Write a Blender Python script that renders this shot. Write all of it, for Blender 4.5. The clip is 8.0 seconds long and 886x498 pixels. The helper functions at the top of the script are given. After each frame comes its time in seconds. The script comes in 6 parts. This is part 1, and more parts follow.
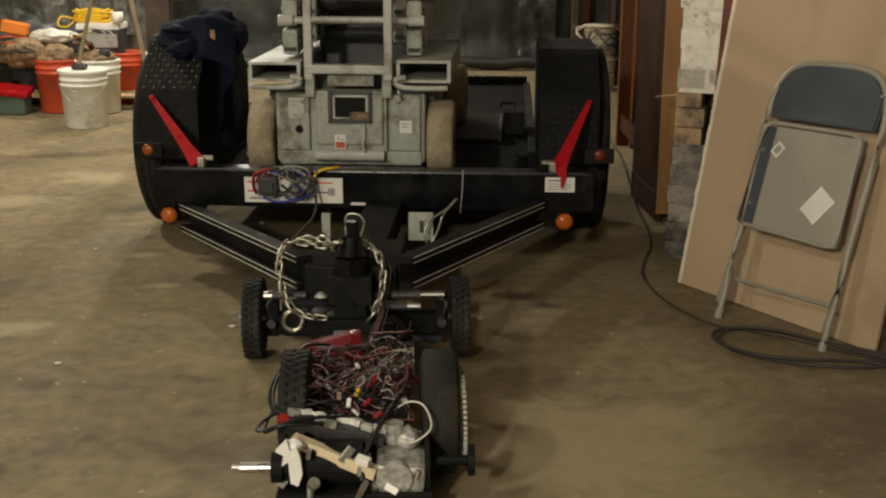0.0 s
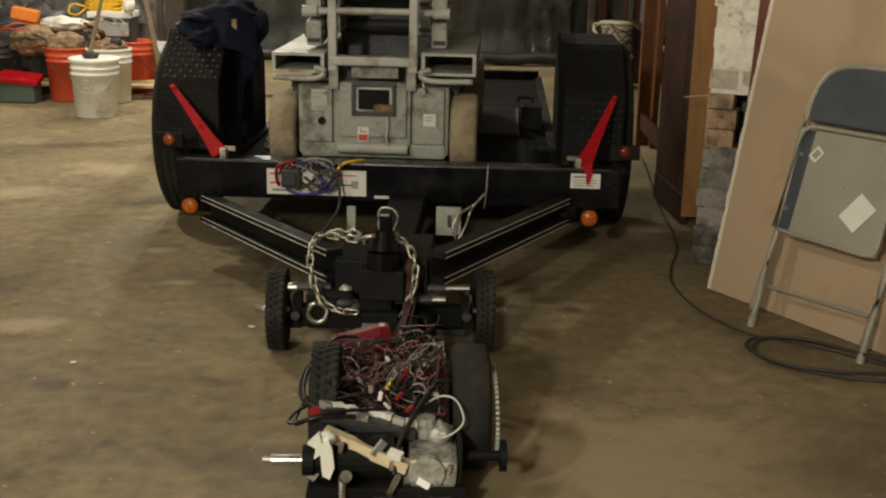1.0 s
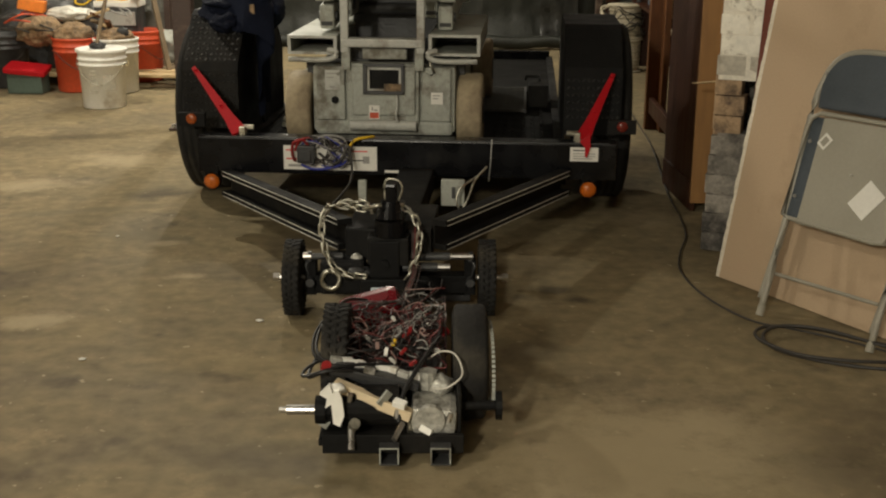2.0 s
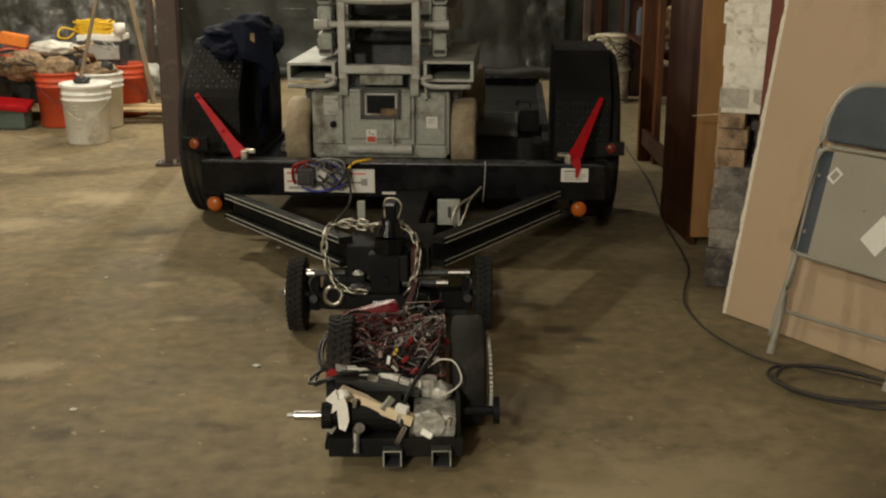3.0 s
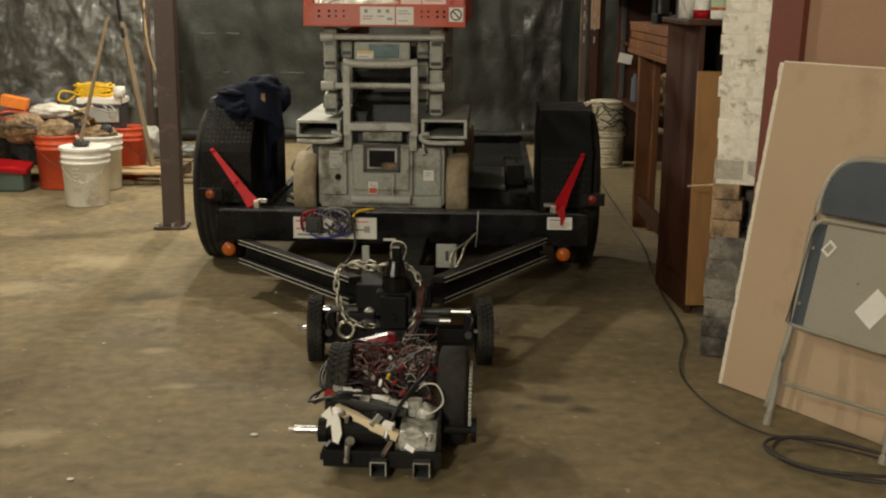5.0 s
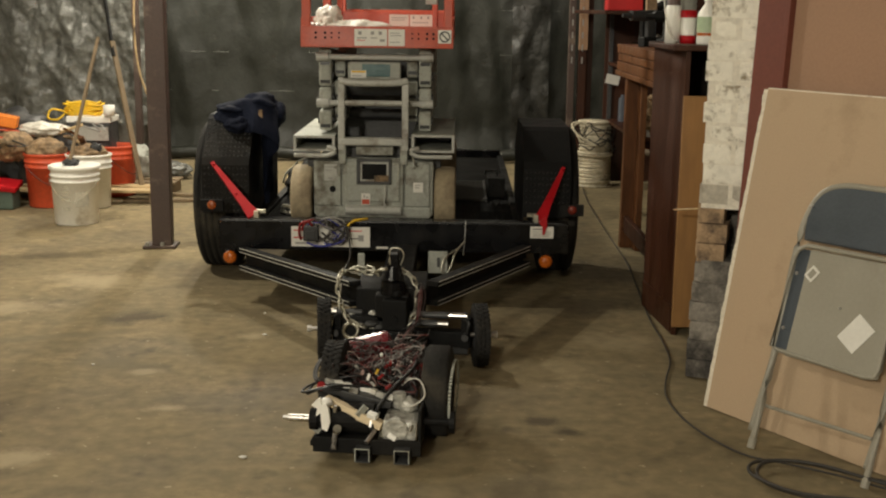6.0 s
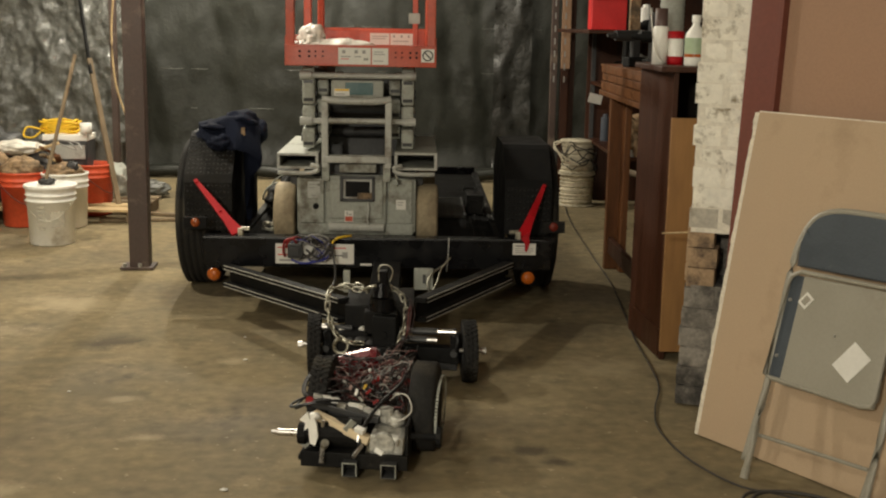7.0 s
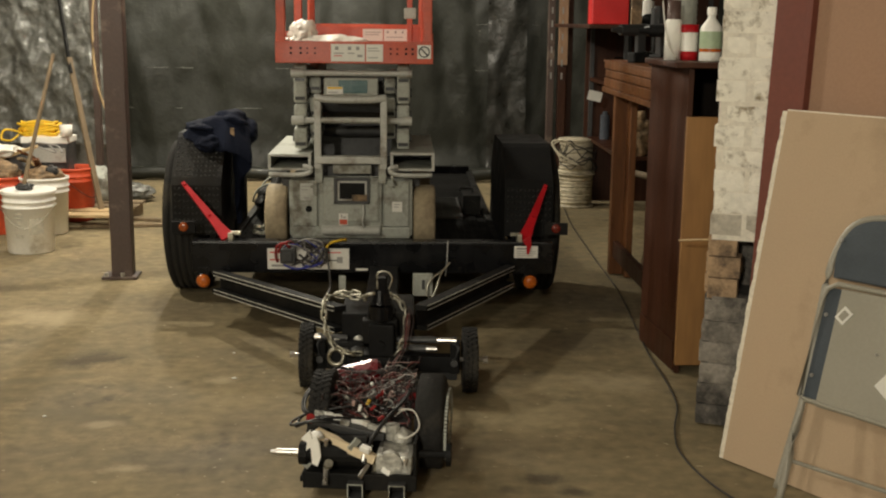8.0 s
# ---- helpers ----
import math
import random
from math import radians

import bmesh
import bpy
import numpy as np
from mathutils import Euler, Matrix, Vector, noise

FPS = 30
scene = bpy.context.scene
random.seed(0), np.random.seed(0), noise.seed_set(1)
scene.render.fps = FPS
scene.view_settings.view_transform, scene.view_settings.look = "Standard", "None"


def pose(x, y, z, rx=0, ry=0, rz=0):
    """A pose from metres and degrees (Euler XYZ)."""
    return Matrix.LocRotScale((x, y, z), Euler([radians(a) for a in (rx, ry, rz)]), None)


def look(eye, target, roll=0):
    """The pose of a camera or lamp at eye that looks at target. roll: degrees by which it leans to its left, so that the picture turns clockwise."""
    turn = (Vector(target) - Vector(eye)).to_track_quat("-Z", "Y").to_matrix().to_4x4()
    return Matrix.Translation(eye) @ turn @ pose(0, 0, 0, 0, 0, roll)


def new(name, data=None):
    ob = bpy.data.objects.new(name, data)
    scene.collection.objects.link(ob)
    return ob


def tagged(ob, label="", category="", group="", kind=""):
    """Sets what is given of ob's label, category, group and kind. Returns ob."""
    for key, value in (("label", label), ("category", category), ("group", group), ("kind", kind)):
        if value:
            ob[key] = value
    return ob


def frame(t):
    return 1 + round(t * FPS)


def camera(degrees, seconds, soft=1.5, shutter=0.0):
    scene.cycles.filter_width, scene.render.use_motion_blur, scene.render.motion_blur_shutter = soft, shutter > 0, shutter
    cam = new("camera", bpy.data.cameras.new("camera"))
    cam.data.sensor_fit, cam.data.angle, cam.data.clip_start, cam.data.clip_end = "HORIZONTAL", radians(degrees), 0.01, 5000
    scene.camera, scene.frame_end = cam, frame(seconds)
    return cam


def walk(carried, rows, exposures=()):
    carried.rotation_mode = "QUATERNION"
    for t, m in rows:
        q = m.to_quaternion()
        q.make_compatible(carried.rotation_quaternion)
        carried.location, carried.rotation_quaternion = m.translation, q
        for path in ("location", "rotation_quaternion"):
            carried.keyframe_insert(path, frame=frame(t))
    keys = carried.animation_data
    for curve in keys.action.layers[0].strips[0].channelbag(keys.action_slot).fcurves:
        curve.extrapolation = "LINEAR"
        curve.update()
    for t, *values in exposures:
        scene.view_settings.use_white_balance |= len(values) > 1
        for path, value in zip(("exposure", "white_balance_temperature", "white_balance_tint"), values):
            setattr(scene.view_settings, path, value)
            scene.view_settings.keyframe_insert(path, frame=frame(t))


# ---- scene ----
EXPOSURE = 0.0
cam = camera(41.68, 8.0, soft=2.1, shutter=0.5)
# seconds, x, y, z, yaw, pitch, roll
CAMERA_ROWS = [
    (0, -0.017, 0.067, 1.264, 0.95, -15.46, -0.16),
    (0.5, -0.079, 0.163, 1.281, 0.69, -16.06, 0.43),
    (1, -0.103, 0.176, 1.259, 1.24, -15.78, -1.11),
    (1.5, -0.074, 0.160, 1.275, 1.90, -16.79, -0.54),
    (3, -0.160, 0.303, 1.295, 0.53, -15.30, -0.05),
    (3.5, -0.181, 0.322, 1.297, 0.56, -13.95, -1.18),
    (4, -0.193, 0.366, 1.306, 0.23, -13.31, -0.64),
    (4.5, -0.174, 0.327, 1.318, 0.43, -12.77, -0.40),
    (6, -0.173, 0.254, 1.373, -0.21, -11.68, -0.73),
    (6.5, -0.181, 0.266, 1.376, -0.55, -11.01, -0.98),
    (7, -0.203, 0.344, 1.387, -1.29, -10.89, -0.99),
    (7.5, -0.202, 0.517, 1.392, -1.31, -11.08, -0.98),
    (8, -0.244, 0.649, 1.377, -1.92, -11.03, -0.63),
]
walk(cam, [(t, pose(x, y, z, 90 + pitch, roll, yaw)) for t, x, y, z, yaw, pitch, roll in CAMERA_ROWS],
     exposures=[(0.0, EXPOSURE - 0.3), (3.5, EXPOSURE - 0.36), (6.0, EXPOSURE - 0.21), (8.0, EXPOSURE - 0.2)])
# seconds, x, y, yaw of the trailer and of the tug that pushes it back
TRAILER_ROWS = [
    (0, -0.385, 4.314, -2.36),
    (0.5, -0.375, 4.330, -1.83),
    (1, -0.386, 4.389, -1.75),
    (1.5, -0.389, 4.526, -2.26),
    (3, -0.405, 4.938, -2.97),
    (3.5, -0.413, 5.044, -3.34),
    (4, -0.413, 5.105, -3.12),
    (4.5, -0.414, 5.203, -2.64),
    (6, -0.409, 5.638, -0.97),
    (6.5, -0.399, 5.730, 0.04),
    (7, -0.410, 5.770, -0.13),
    (7.5, -0.414, 5.802, -0.42),
    (8, -0.411, 5.865, -0.04),
]
TUG_ROWS = [
    (0, -0.329, 3.417, 2.75),
    (0.5, -0.324, 3.443, 2.59),
    (1, -0.339, 3.510, 2.86),
    (1.5, -0.344, 3.625, 2.64),
    (3, -0.368, 4.032, 1.60),
    (3.5, -0.378, 4.135, 1.25),
    (4, -0.376, 4.195, 0.71),
    (4.5, -0.366, 4.286, -0.46),
    (6, -0.304, 4.692, -6.01),
    (6.5, -0.279, 4.783, -7.29),
    (7, -0.286, 4.834, -7.06),
    (7.5, -0.295, 4.862, -6.56),
    (8, -0.295, 4.932, -5.85),
]

# ---- light ----
world = bpy.data.worlds.new("world")
world.use_nodes = True
world.node_tree.nodes["Background"].inputs["Color"].default_value = (0.9, 0.75, 0.55, 1)
world.node_tree.nodes["Background"].inputs["Strength"].default_value = 0.003
scene.world = world


def bulb(name, x, y, z, watts, radius, colour):
    data = bpy.data.lights.new(name, "POINT")
    data.energy, data.shadow_soft_size, data.color = watts, radius, colour
    ob = new(name, data)
    ob.location = (x, y, z)
    return ob


WARM = (1.0, 0.93, 0.77)
bulb("bulb_left", -3.0, 6.1, 2.9, 210, 0.08, WARM)
bulb("bulb_near", -2.4, 1.2, 2.9, 130, 0.08, WARM)
bulb("bulb_middle", -1.2, 7.2, 2.9, 150, 0.07, WARM)
bulb("bulb_back", -1.84, 9.8, 2.9, 310, 0.07, WARM)
bulb("bulb_corner", 1.0, 9.95, 2.8, 80, 0.07, WARM)
bulb("bulb_front", -1.6, -2.0, 2.4, 590, 0.15, WARM)


# ---- materials ----
def material(name, colour, rough=0.6, metal=0.0, vary=0.15, scale=6.0, grain=60.0, bump=0.1, stain=None, stain_amount=0.3, stain_scale=2.0, coat=0.0, per_object=0.0, gloss=0.5, place="Object"):
    """A surface with broad and fine variation of colour, gloss and relief; stain: a second colour in patches."""
    m = bpy.data.materials.new(name)
    m.use_nodes = True
    nt = m.node_tree
    nodes, link = nt.nodes, nt.links.new
    b = nodes["Principled BSDF"]
    b.inputs["Metallic"].default_value = metal
    b.inputs["Coat Weight"].default_value = coat
    b.inputs["Specular IOR Level"].default_value = gloss
    co = nodes.new("ShaderNodeTexCoord" if place == "Object" else "ShaderNodeNewGeometry")
    big, fine = nodes.new("ShaderNodeTexNoise"), nodes.new("ShaderNodeTexNoise")
    for n, s, d in ((big, scale, 4), (fine, grain, 3)):
        n.inputs["Scale"].default_value, n.inputs["Detail"].default_value = s, d
        link(co.outputs[place], n.inputs["Vector"])
    add = nodes.new("ShaderNodeMath")
    add.operation = "ADD"
    link(big.outputs["Fac"], add.inputs[0]), link(fine.outputs["Fac"], add.inputs[1])
    rng = nodes.new("ShaderNodeMapRange")
    rng.inputs["From Min"].default_value, rng.inputs["From Max"].default_value = 0.65, 1.35
    rng.inputs["To Min"].default_value, rng.inputs["To Max"].default_value = 1 - vary, 1 + vary
    link(add.outputs[0], rng.inputs["Value"])
    base = nodes.new("ShaderNodeMix")
    base.data_type = "RGBA"
    base.inputs["A"].default_value = (*colour, 1)
    base.inputs["B"].default_value = (*(stain or colour), 1)
    if stain:
        st = nodes.new("ShaderNodeTexNoise")
        st.inputs["Scale"].default_value, st.inputs["Detail"].default_value, st.inputs["Roughness"].default_value = stain_scale, 6, 0.65
        link(co.outputs[place], st.inputs["Vector"])
        sr = nodes.new("ShaderNodeMapRange")
        sr.inputs["From Min"].default_value, sr.inputs["From Max"].default_value = 0.62 - stain_amount * 0.4, 0.72 - stain_amount * 0.2
        link(st.outputs["Fac"], sr.inputs["Value"]), link(sr.outputs["Result"], base.inputs["Factor"])
    else:
        base.inputs["Factor"].default_value = 0
    mul = nodes.new("ShaderNodeVectorMath")
    mul.operation = "SCALE"
    link(base.outputs["Result"], mul.inputs[0])
    if per_object:
        info, pr, pm = nodes.new("ShaderNodeObjectInfo"), nodes.new("ShaderNodeMapRange"), nodes.new("ShaderNodeMath")
        pr.inputs["To Min"].default_value, pr.inputs["To Max"].default_value = 1 - per_object, 1 + per_object
        pm.operation = "MULTIPLY"
        link(info.outputs["Random"], pr.inputs["Value"]), link(pr.outputs["Result"], pm.inputs[0]), link(rng.outputs["Result"], pm.inputs[1])
        link(pm.outputs[0], mul.inputs["Scale"])
    else:
        link(rng.outputs["Result"], mul.inputs["Scale"])
    link(mul.outputs[0], b.inputs["Base Color"])
    rr = nodes.new("ShaderNodeMapRange")
    rr.inputs["From Min"].default_value, rr.inputs["From Max"].default_value = 0.3, 0.7
    rr.inputs["To Min"].default_value, rr.inputs["To Max"].default_value = max(rough - 0.12, 0.03), min(rough + 0.12, 1)
    link(big.outputs["Fac"], rr.inputs["Value"]), link(rr.outputs["Result"], b.inputs["Roughness"])
    if bump:
        bp = nodes.new("ShaderNodeBump")
        bp.inputs["Strength"].default_value, bp.inputs["Distance"].default_value = bump, 0.01
        link(add.outputs[0], bp.inputs["Height"]), link(bp.outputs["Normal"], b.inputs["Normal"])
    return m


def stretched(m, sx, sy, sz):
    """Stretch a material's texture along an axis, for wood grain and hanging folds."""
    nt = m.node_tree
    co = [n for n in nt.nodes if n.type == "TEX_COORD"][0]
    mp = nt.nodes.new("ShaderNodeMapping")
    mp.inputs["Scale"].default_value = (sx, sy, sz)
    targets = [l.to_socket for l in nt.links if l.from_node == co]
    nt.links.new(co.outputs["Object"], mp.inputs["Vector"])
    for s in targets:
        nt.links.new(mp.outputs["Vector"], s)
    return m


def concrete_floor():
    m = material("concrete_floor", (0.222, 0.177, 0.1), 0.82, gloss=0.25, vary=0.34, scale=1.7, grain=16, bump=0.05, stain=(0.165, 0.13, 0.08), stain_amount=0.32, stain_scale=0.9)
    nt = m.node_tree
    nodes, link = nt.nodes, nt.links.new
    b = nodes["Principled BSDF"]
    co = [n for n in nodes if n.type == "TEX_COORD"][0]
    old = b.inputs["Base Color"].links[0].from_socket
    # pale worn patches
    n1 = nodes.new("ShaderNodeTexNoise")
    n1.inputs["Scale"].default_value, n1.inputs["Detail"].default_value, n1.inputs["Roughness"].default_value = 2.6, 8, 0.7
    link(co.outputs["Object"], n1.inputs["Vector"])
    r1 = nodes.new("ShaderNodeMapRange")
    r1.inputs["From Min"].default_value, r1.inputs["From Max"].default_value, r1.inputs["To Max"].default_value = 0.56, 0.72, 0.7
    link(n1.outputs["Fac"], r1.inputs["Value"])
    mx = nodes.new("ShaderNodeMix")
    mx.data_type = "RGBA"
    mx.inputs["B"].default_value = (0.4, 0.31, 0.175, 1)
    link(r1.outputs["Result"], mx.inputs["Factor"]), link(old, mx.inputs["A"])
    # small dark spots
    n2 = nodes.new("ShaderNodeTexNoise")
    n2.inputs["Scale"].default_value, n2.inputs["Detail"].default_value = 5.5, 3
    link(co.outputs["Object"], n2.inputs["Vector"])
    r2 = nodes.new("ShaderNodeMapRange")
    r2.inputs["From Min"].default_value, r2.inputs["From Max"].default_value, r2.inputs["To Max"].default_value = 0.62, 0.74, 0.65
    link(n2.outputs["Fac"], r2.inputs["Value"])
    m2 = nodes.new("ShaderNodeMix")
    m2.data_type = "RGBA"
    m2.inputs["B"].default_value = (0.075, 0.06, 0.042, 1)
    link(r2.outputs["Result"], m2.inputs["Factor"]), link(mx.outputs["Result"], m2.inputs["A"])
    # pale chips and grit
    n3 = nodes.new("ShaderNodeTexNoise")
    n3.inputs["Scale"].default_value, n3.inputs["Detail"].default_value = 26, 2
    link(co.outputs["Object"], n3.inputs["Vector"])
    r3 = nodes.new("ShaderNodeMapRange")
    r3.inputs["From Min"].default_value, r3.inputs["From Max"].default_value, r3.inputs["To Max"].default_value = 0.69, 0.75, 0.55
    link(n3.outputs["Fac"], r3.inputs["Value"])
    m3 = nodes.new("ShaderNodeMix")
    m3.data_type = "RGBA"
    m3.inputs["B"].default_value = (0.5, 0.42, 0.28, 1)
    link(r3.outputs["Result"], m3.inputs["Factor"]), link(m2.outputs["Result"], m3.inputs["A"])
    # single smears and scuffs, and two broad patches of painted light and shade: centre, half lengths, turn, colour,
    # strength
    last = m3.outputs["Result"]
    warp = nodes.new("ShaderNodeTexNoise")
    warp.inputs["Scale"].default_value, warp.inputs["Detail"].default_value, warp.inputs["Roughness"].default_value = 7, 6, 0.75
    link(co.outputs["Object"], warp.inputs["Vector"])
    for x, y, hx, hy, turn, colour, most in SMEARS_AND_LIGHT:
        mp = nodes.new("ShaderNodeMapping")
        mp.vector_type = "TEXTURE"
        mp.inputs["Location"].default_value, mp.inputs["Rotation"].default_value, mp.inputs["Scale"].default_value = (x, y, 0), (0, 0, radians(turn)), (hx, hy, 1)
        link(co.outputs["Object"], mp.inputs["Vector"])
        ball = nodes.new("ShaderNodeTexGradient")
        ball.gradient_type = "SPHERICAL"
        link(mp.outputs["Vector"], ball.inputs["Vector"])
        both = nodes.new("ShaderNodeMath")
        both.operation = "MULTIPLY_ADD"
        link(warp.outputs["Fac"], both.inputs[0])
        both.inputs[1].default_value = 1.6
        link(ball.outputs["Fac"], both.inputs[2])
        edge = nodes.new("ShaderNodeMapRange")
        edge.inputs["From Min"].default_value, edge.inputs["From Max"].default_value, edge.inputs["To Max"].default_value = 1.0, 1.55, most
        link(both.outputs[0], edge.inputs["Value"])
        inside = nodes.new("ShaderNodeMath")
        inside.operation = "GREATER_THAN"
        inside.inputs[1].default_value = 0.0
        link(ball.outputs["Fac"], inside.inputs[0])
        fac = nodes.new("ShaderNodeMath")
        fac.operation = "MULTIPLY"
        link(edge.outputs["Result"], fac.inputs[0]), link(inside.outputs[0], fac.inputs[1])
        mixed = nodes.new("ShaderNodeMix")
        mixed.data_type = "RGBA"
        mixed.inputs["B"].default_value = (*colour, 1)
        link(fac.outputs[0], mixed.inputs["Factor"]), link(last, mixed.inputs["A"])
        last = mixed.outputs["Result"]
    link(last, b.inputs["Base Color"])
    return m


OIL, SCUFF, DUSTY_GREY = (0.055, 0.045, 0.032), (0.5, 0.41, 0.26), (0.15, 0.125, 0.08)
SMEARS_AND_LIGHT = [
    (-1.515, 5.31, 0.24, 0.2, 20, OIL, 0.7), (-1.37, 4.6, 0.3, 0.16, -30, DUSTY_GREY, 0.6), (0.19, 4.03, 0.1, 0.07, 10, OIL, 0.75),
    (0.275, 3.93, 0.09, 0.06, -20, OIL, 0.75), (-1.1, 4.116, 0.12, 0.06, 15, SCUFF, 0.6), (-0.94, 5.03, 0.1, 0.09, 5, SCUFF, 0.55),
    (-1.28, 4.52, 0.1, 0.07, 0, SCUFF, 0.5), (-1.9, 6.0, 0.4, 0.25, -25, SCUFF, 0.45), (0.8, 2.75, 0.3, 0.16, 10, OIL, 0.5),
    (-2.17, 5.45, 0.35, 0.2, 12, SCUFF, 0.5), (-1.48, 3.64, 0.2, 0.12, 20, SCUFF, 0.5), (0.55, 2.97, 0.16, 0.1, 0, SCUFF, 0.35),
    (0.1, 3.45, 0.25, 0.15, 30, OIL, 0.35), (-1.75, 5.0, 0.8, 0.08, 18, DUSTY_GREY, 0.5), (0.62, 5.0, 0.3, 0.2, 0, SCUFF, 0.3),
    # the broad pale and dark ellipses here paint floor light fading to the right
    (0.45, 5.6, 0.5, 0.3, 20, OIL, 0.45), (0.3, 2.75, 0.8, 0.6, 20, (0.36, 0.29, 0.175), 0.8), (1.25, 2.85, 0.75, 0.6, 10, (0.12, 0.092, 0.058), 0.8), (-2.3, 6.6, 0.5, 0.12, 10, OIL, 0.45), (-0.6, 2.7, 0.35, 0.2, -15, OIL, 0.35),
]
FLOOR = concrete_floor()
WALL = material("rough_wall", (0.2, 0.185, 0.16), 0.9, vary=0.2, scale=3, grain=40, bump=0.4)
CEILING = material("ceiling_board", (0.22, 0.205, 0.18), 0.9, vary=0.1)
TARP = material("dark_plastic_sheet", (0.018, 0.019, 0.0145), 0.5, gloss=0.35, vary=0.25, scale=2.5, grain=30, bump=0.3)
CRINKLE = material("crinkled_plastic_sheet", (0.12, 0.12, 0.108), 0.27, vary=0.3, scale=8, grain=26, bump=1.0)
BLACK = material("black_gloss_paint", (0.004, 0.004, 0.0048), 0.26, gloss=0.25, vary=0.3, scale=8, grain=90, bump=0.04, stain=(0.018, 0.016, 0.013), stain_amount=0.2)
BLACK_DULL = material("dull_black_steel", (0.0055, 0.0054, 0.0052), 0.7, gloss=0.2, vary=0.3, scale=9, grain=80, bump=0.15, stain=(0.017, 0.015, 0.012), stain_amount=0.3)
EDGE = material("worn_bare_edge", (0.72, 0.7, 0.62), 0.5, 0.1, vary=0.3, scale=20, grain=120)
RUBBER = material("tyre_rubber", (0.019, 0.018, 0.0165), 0.85, gloss=0.25, vary=0.25, scale=10, grain=90, bump=0.25, stain=(0.045, 0.04, 0.031), stain_amount=0.25, stain_scale=4)
GREY = material("grey_lift_paint", (0.36, 0.37, 0.325), 0.6, gloss=0.3, vary=0.16, scale=6, grain=70, bump=0.08, stain=(0.15, 0.135, 0.105), stain_amount=0.24, stain_scale=7)
GREY_LIGHT = material("pale_grey_paint", (0.43, 0.43, 0.39), 0.45, vary=0.14, scale=7, grain=70, bump=0.08, stain=(0.2, 0.175, 0.14), stain_amount=0.25, stain_scale=6)
GREY_DARK = material("dark_grey_machinery", (0.045, 0.045, 0.045), 0.5, vary=0.25, scale=9, grain=60, bump=0.2)
TAN_WHEEL = material("tan_solid_tyre", (0.36, 0.29, 0.185), 0.8, vary=0.2, scale=7, grain=50, bump=0.15, stain=(0.2, 0.155, 0.1), stain_amount=0.35, stain_scale=5)
ORANGE = material("red_orange_platform_paint", (0.5, 0.07, 0.027), 0.45, vary=0.15, scale=6, grain=60, bump=0.05, stain=(0.36, 0.06, 0.03), stain_amount=0.2, stain_scale=4)
RED = material("red_enamel", (0.4, 0.007, 0.012), 0.5, gloss=0.2, vary=0.12, scale=10, grain=80, bump=0.03)
WHITE = material("white_label", (0.72, 0.7, 0.64), 0.5, vary=0.06, scale=15, grain=80, bump=0.02)
WHITE_PLASTIC = material("white_plastic", (0.88, 0.865, 0.8), 0.42, vary=0.06, scale=6, grain=50, bump=0.04, stain=(0.5, 0.45, 0.35), stain_amount=0.15, stain_scale=5)
BUCKET_RED = material("orange_red_plastic", (0.62, 0.085, 0.03), 0.5, vary=0.15, scale=6, grain=40, bump=0.05)
INK = material("black_ink", (0.03, 0.03, 0.03), 0.5, vary=0.1)
INK_RED = material("red_ink", (0.6, 0.04, 0.03), 0.5, vary=0.1)
AMBER = material("amber_lens", (0.45, 0.1, 0.008), 0.2, vary=0.12, scale=30, grain=120, bump=0.1, coat=0.6)
CHROME = material("chromed_rod", (0.55, 0.53, 0.5), 0.36, 1.0, vary=0.1, scale=20, grain=90, bump=0.03)
ZINC = material("zinc_chain", (0.5, 0.48, 0.4), 0.38, 0.9, vary=0.25, scale=30, grain=120, bump=0.1)
ALUMINIUM = material("cast_aluminium", (0.5, 0.49, 0.44), 0.42, 0.4, vary=0.4, scale=25, grain=90, bump=0.4, stain=(0.1, 0.09, 0.07), stain_amount=0.35, stain_scale=14)
CARDBOARD = material("brown_paper_face", (0.45, 0.33, 0.215), 0.9, vary=0.06, scale=2, grain=150, bump=0.05, stain=(0.35, 0.25, 0.16), stain_amount=0.2, stain_scale=2)
GYPSUM = material("gypsum_edge", (0.7, 0.64, 0.52), 0.9, vary=0.18, scale=25, grain=90, bump=0.3, stain=(0.25, 0.16, 0.14), stain_amount=0.1, stain_scale=12)
RED_BROWN = material("red_brown_paint", (0.16, 0.046, 0.03), 0.6, vary=0.12, scale=3, grain=60, bump=0.08)
BROWN_PANEL = material("brown_board", (0.34, 0.205, 0.13), 0.8, vary=0.08, scale=2, grain=100, bump=0.05)
BRICK_WHITE = material("limewashed_brick", (0.9, 0.86, 0.75), 0.9, vary=0.12, scale=9, grain=50, bump=0.7, stain=(0.3, 0.25, 0.17), stain_amount=0.22, stain_scale=17, per_object=0.05, place="Position")
BRICK_DIRTY = material("soot_stained_brick", (0.26, 0.235, 0.2), 0.9, vary=0.35, scale=9, grain=70, bump=0.5, stain=(0.05, 0.045, 0.04), stain_amount=0.55, stain_scale=5, per_object=0.1, place="Position")
BRICK_GREY = material("grimy_limewash", (0.52, 0.48, 0.4), 0.9, vary=0.25, scale=9, grain=50, bump=0.6, stain=(0.2, 0.17, 0.13), stain_amount=0.4, stain_scale=9, per_object=0.1, place="Position")
BRICK_RAW = material("broken_brick", (0.38, 0.26, 0.155), 0.95, vary=0.25, scale=14, grain=60, bump=0.5, stain=(0.1, 0.07, 0.05), stain_amount=0.35, stain_scale=12, place="Position")
MORTAR = material("limewashed_mortar", (0.8, 0.75, 0.64), 0.95, vary=0.2, scale=10, grain=60, bump=0.5)
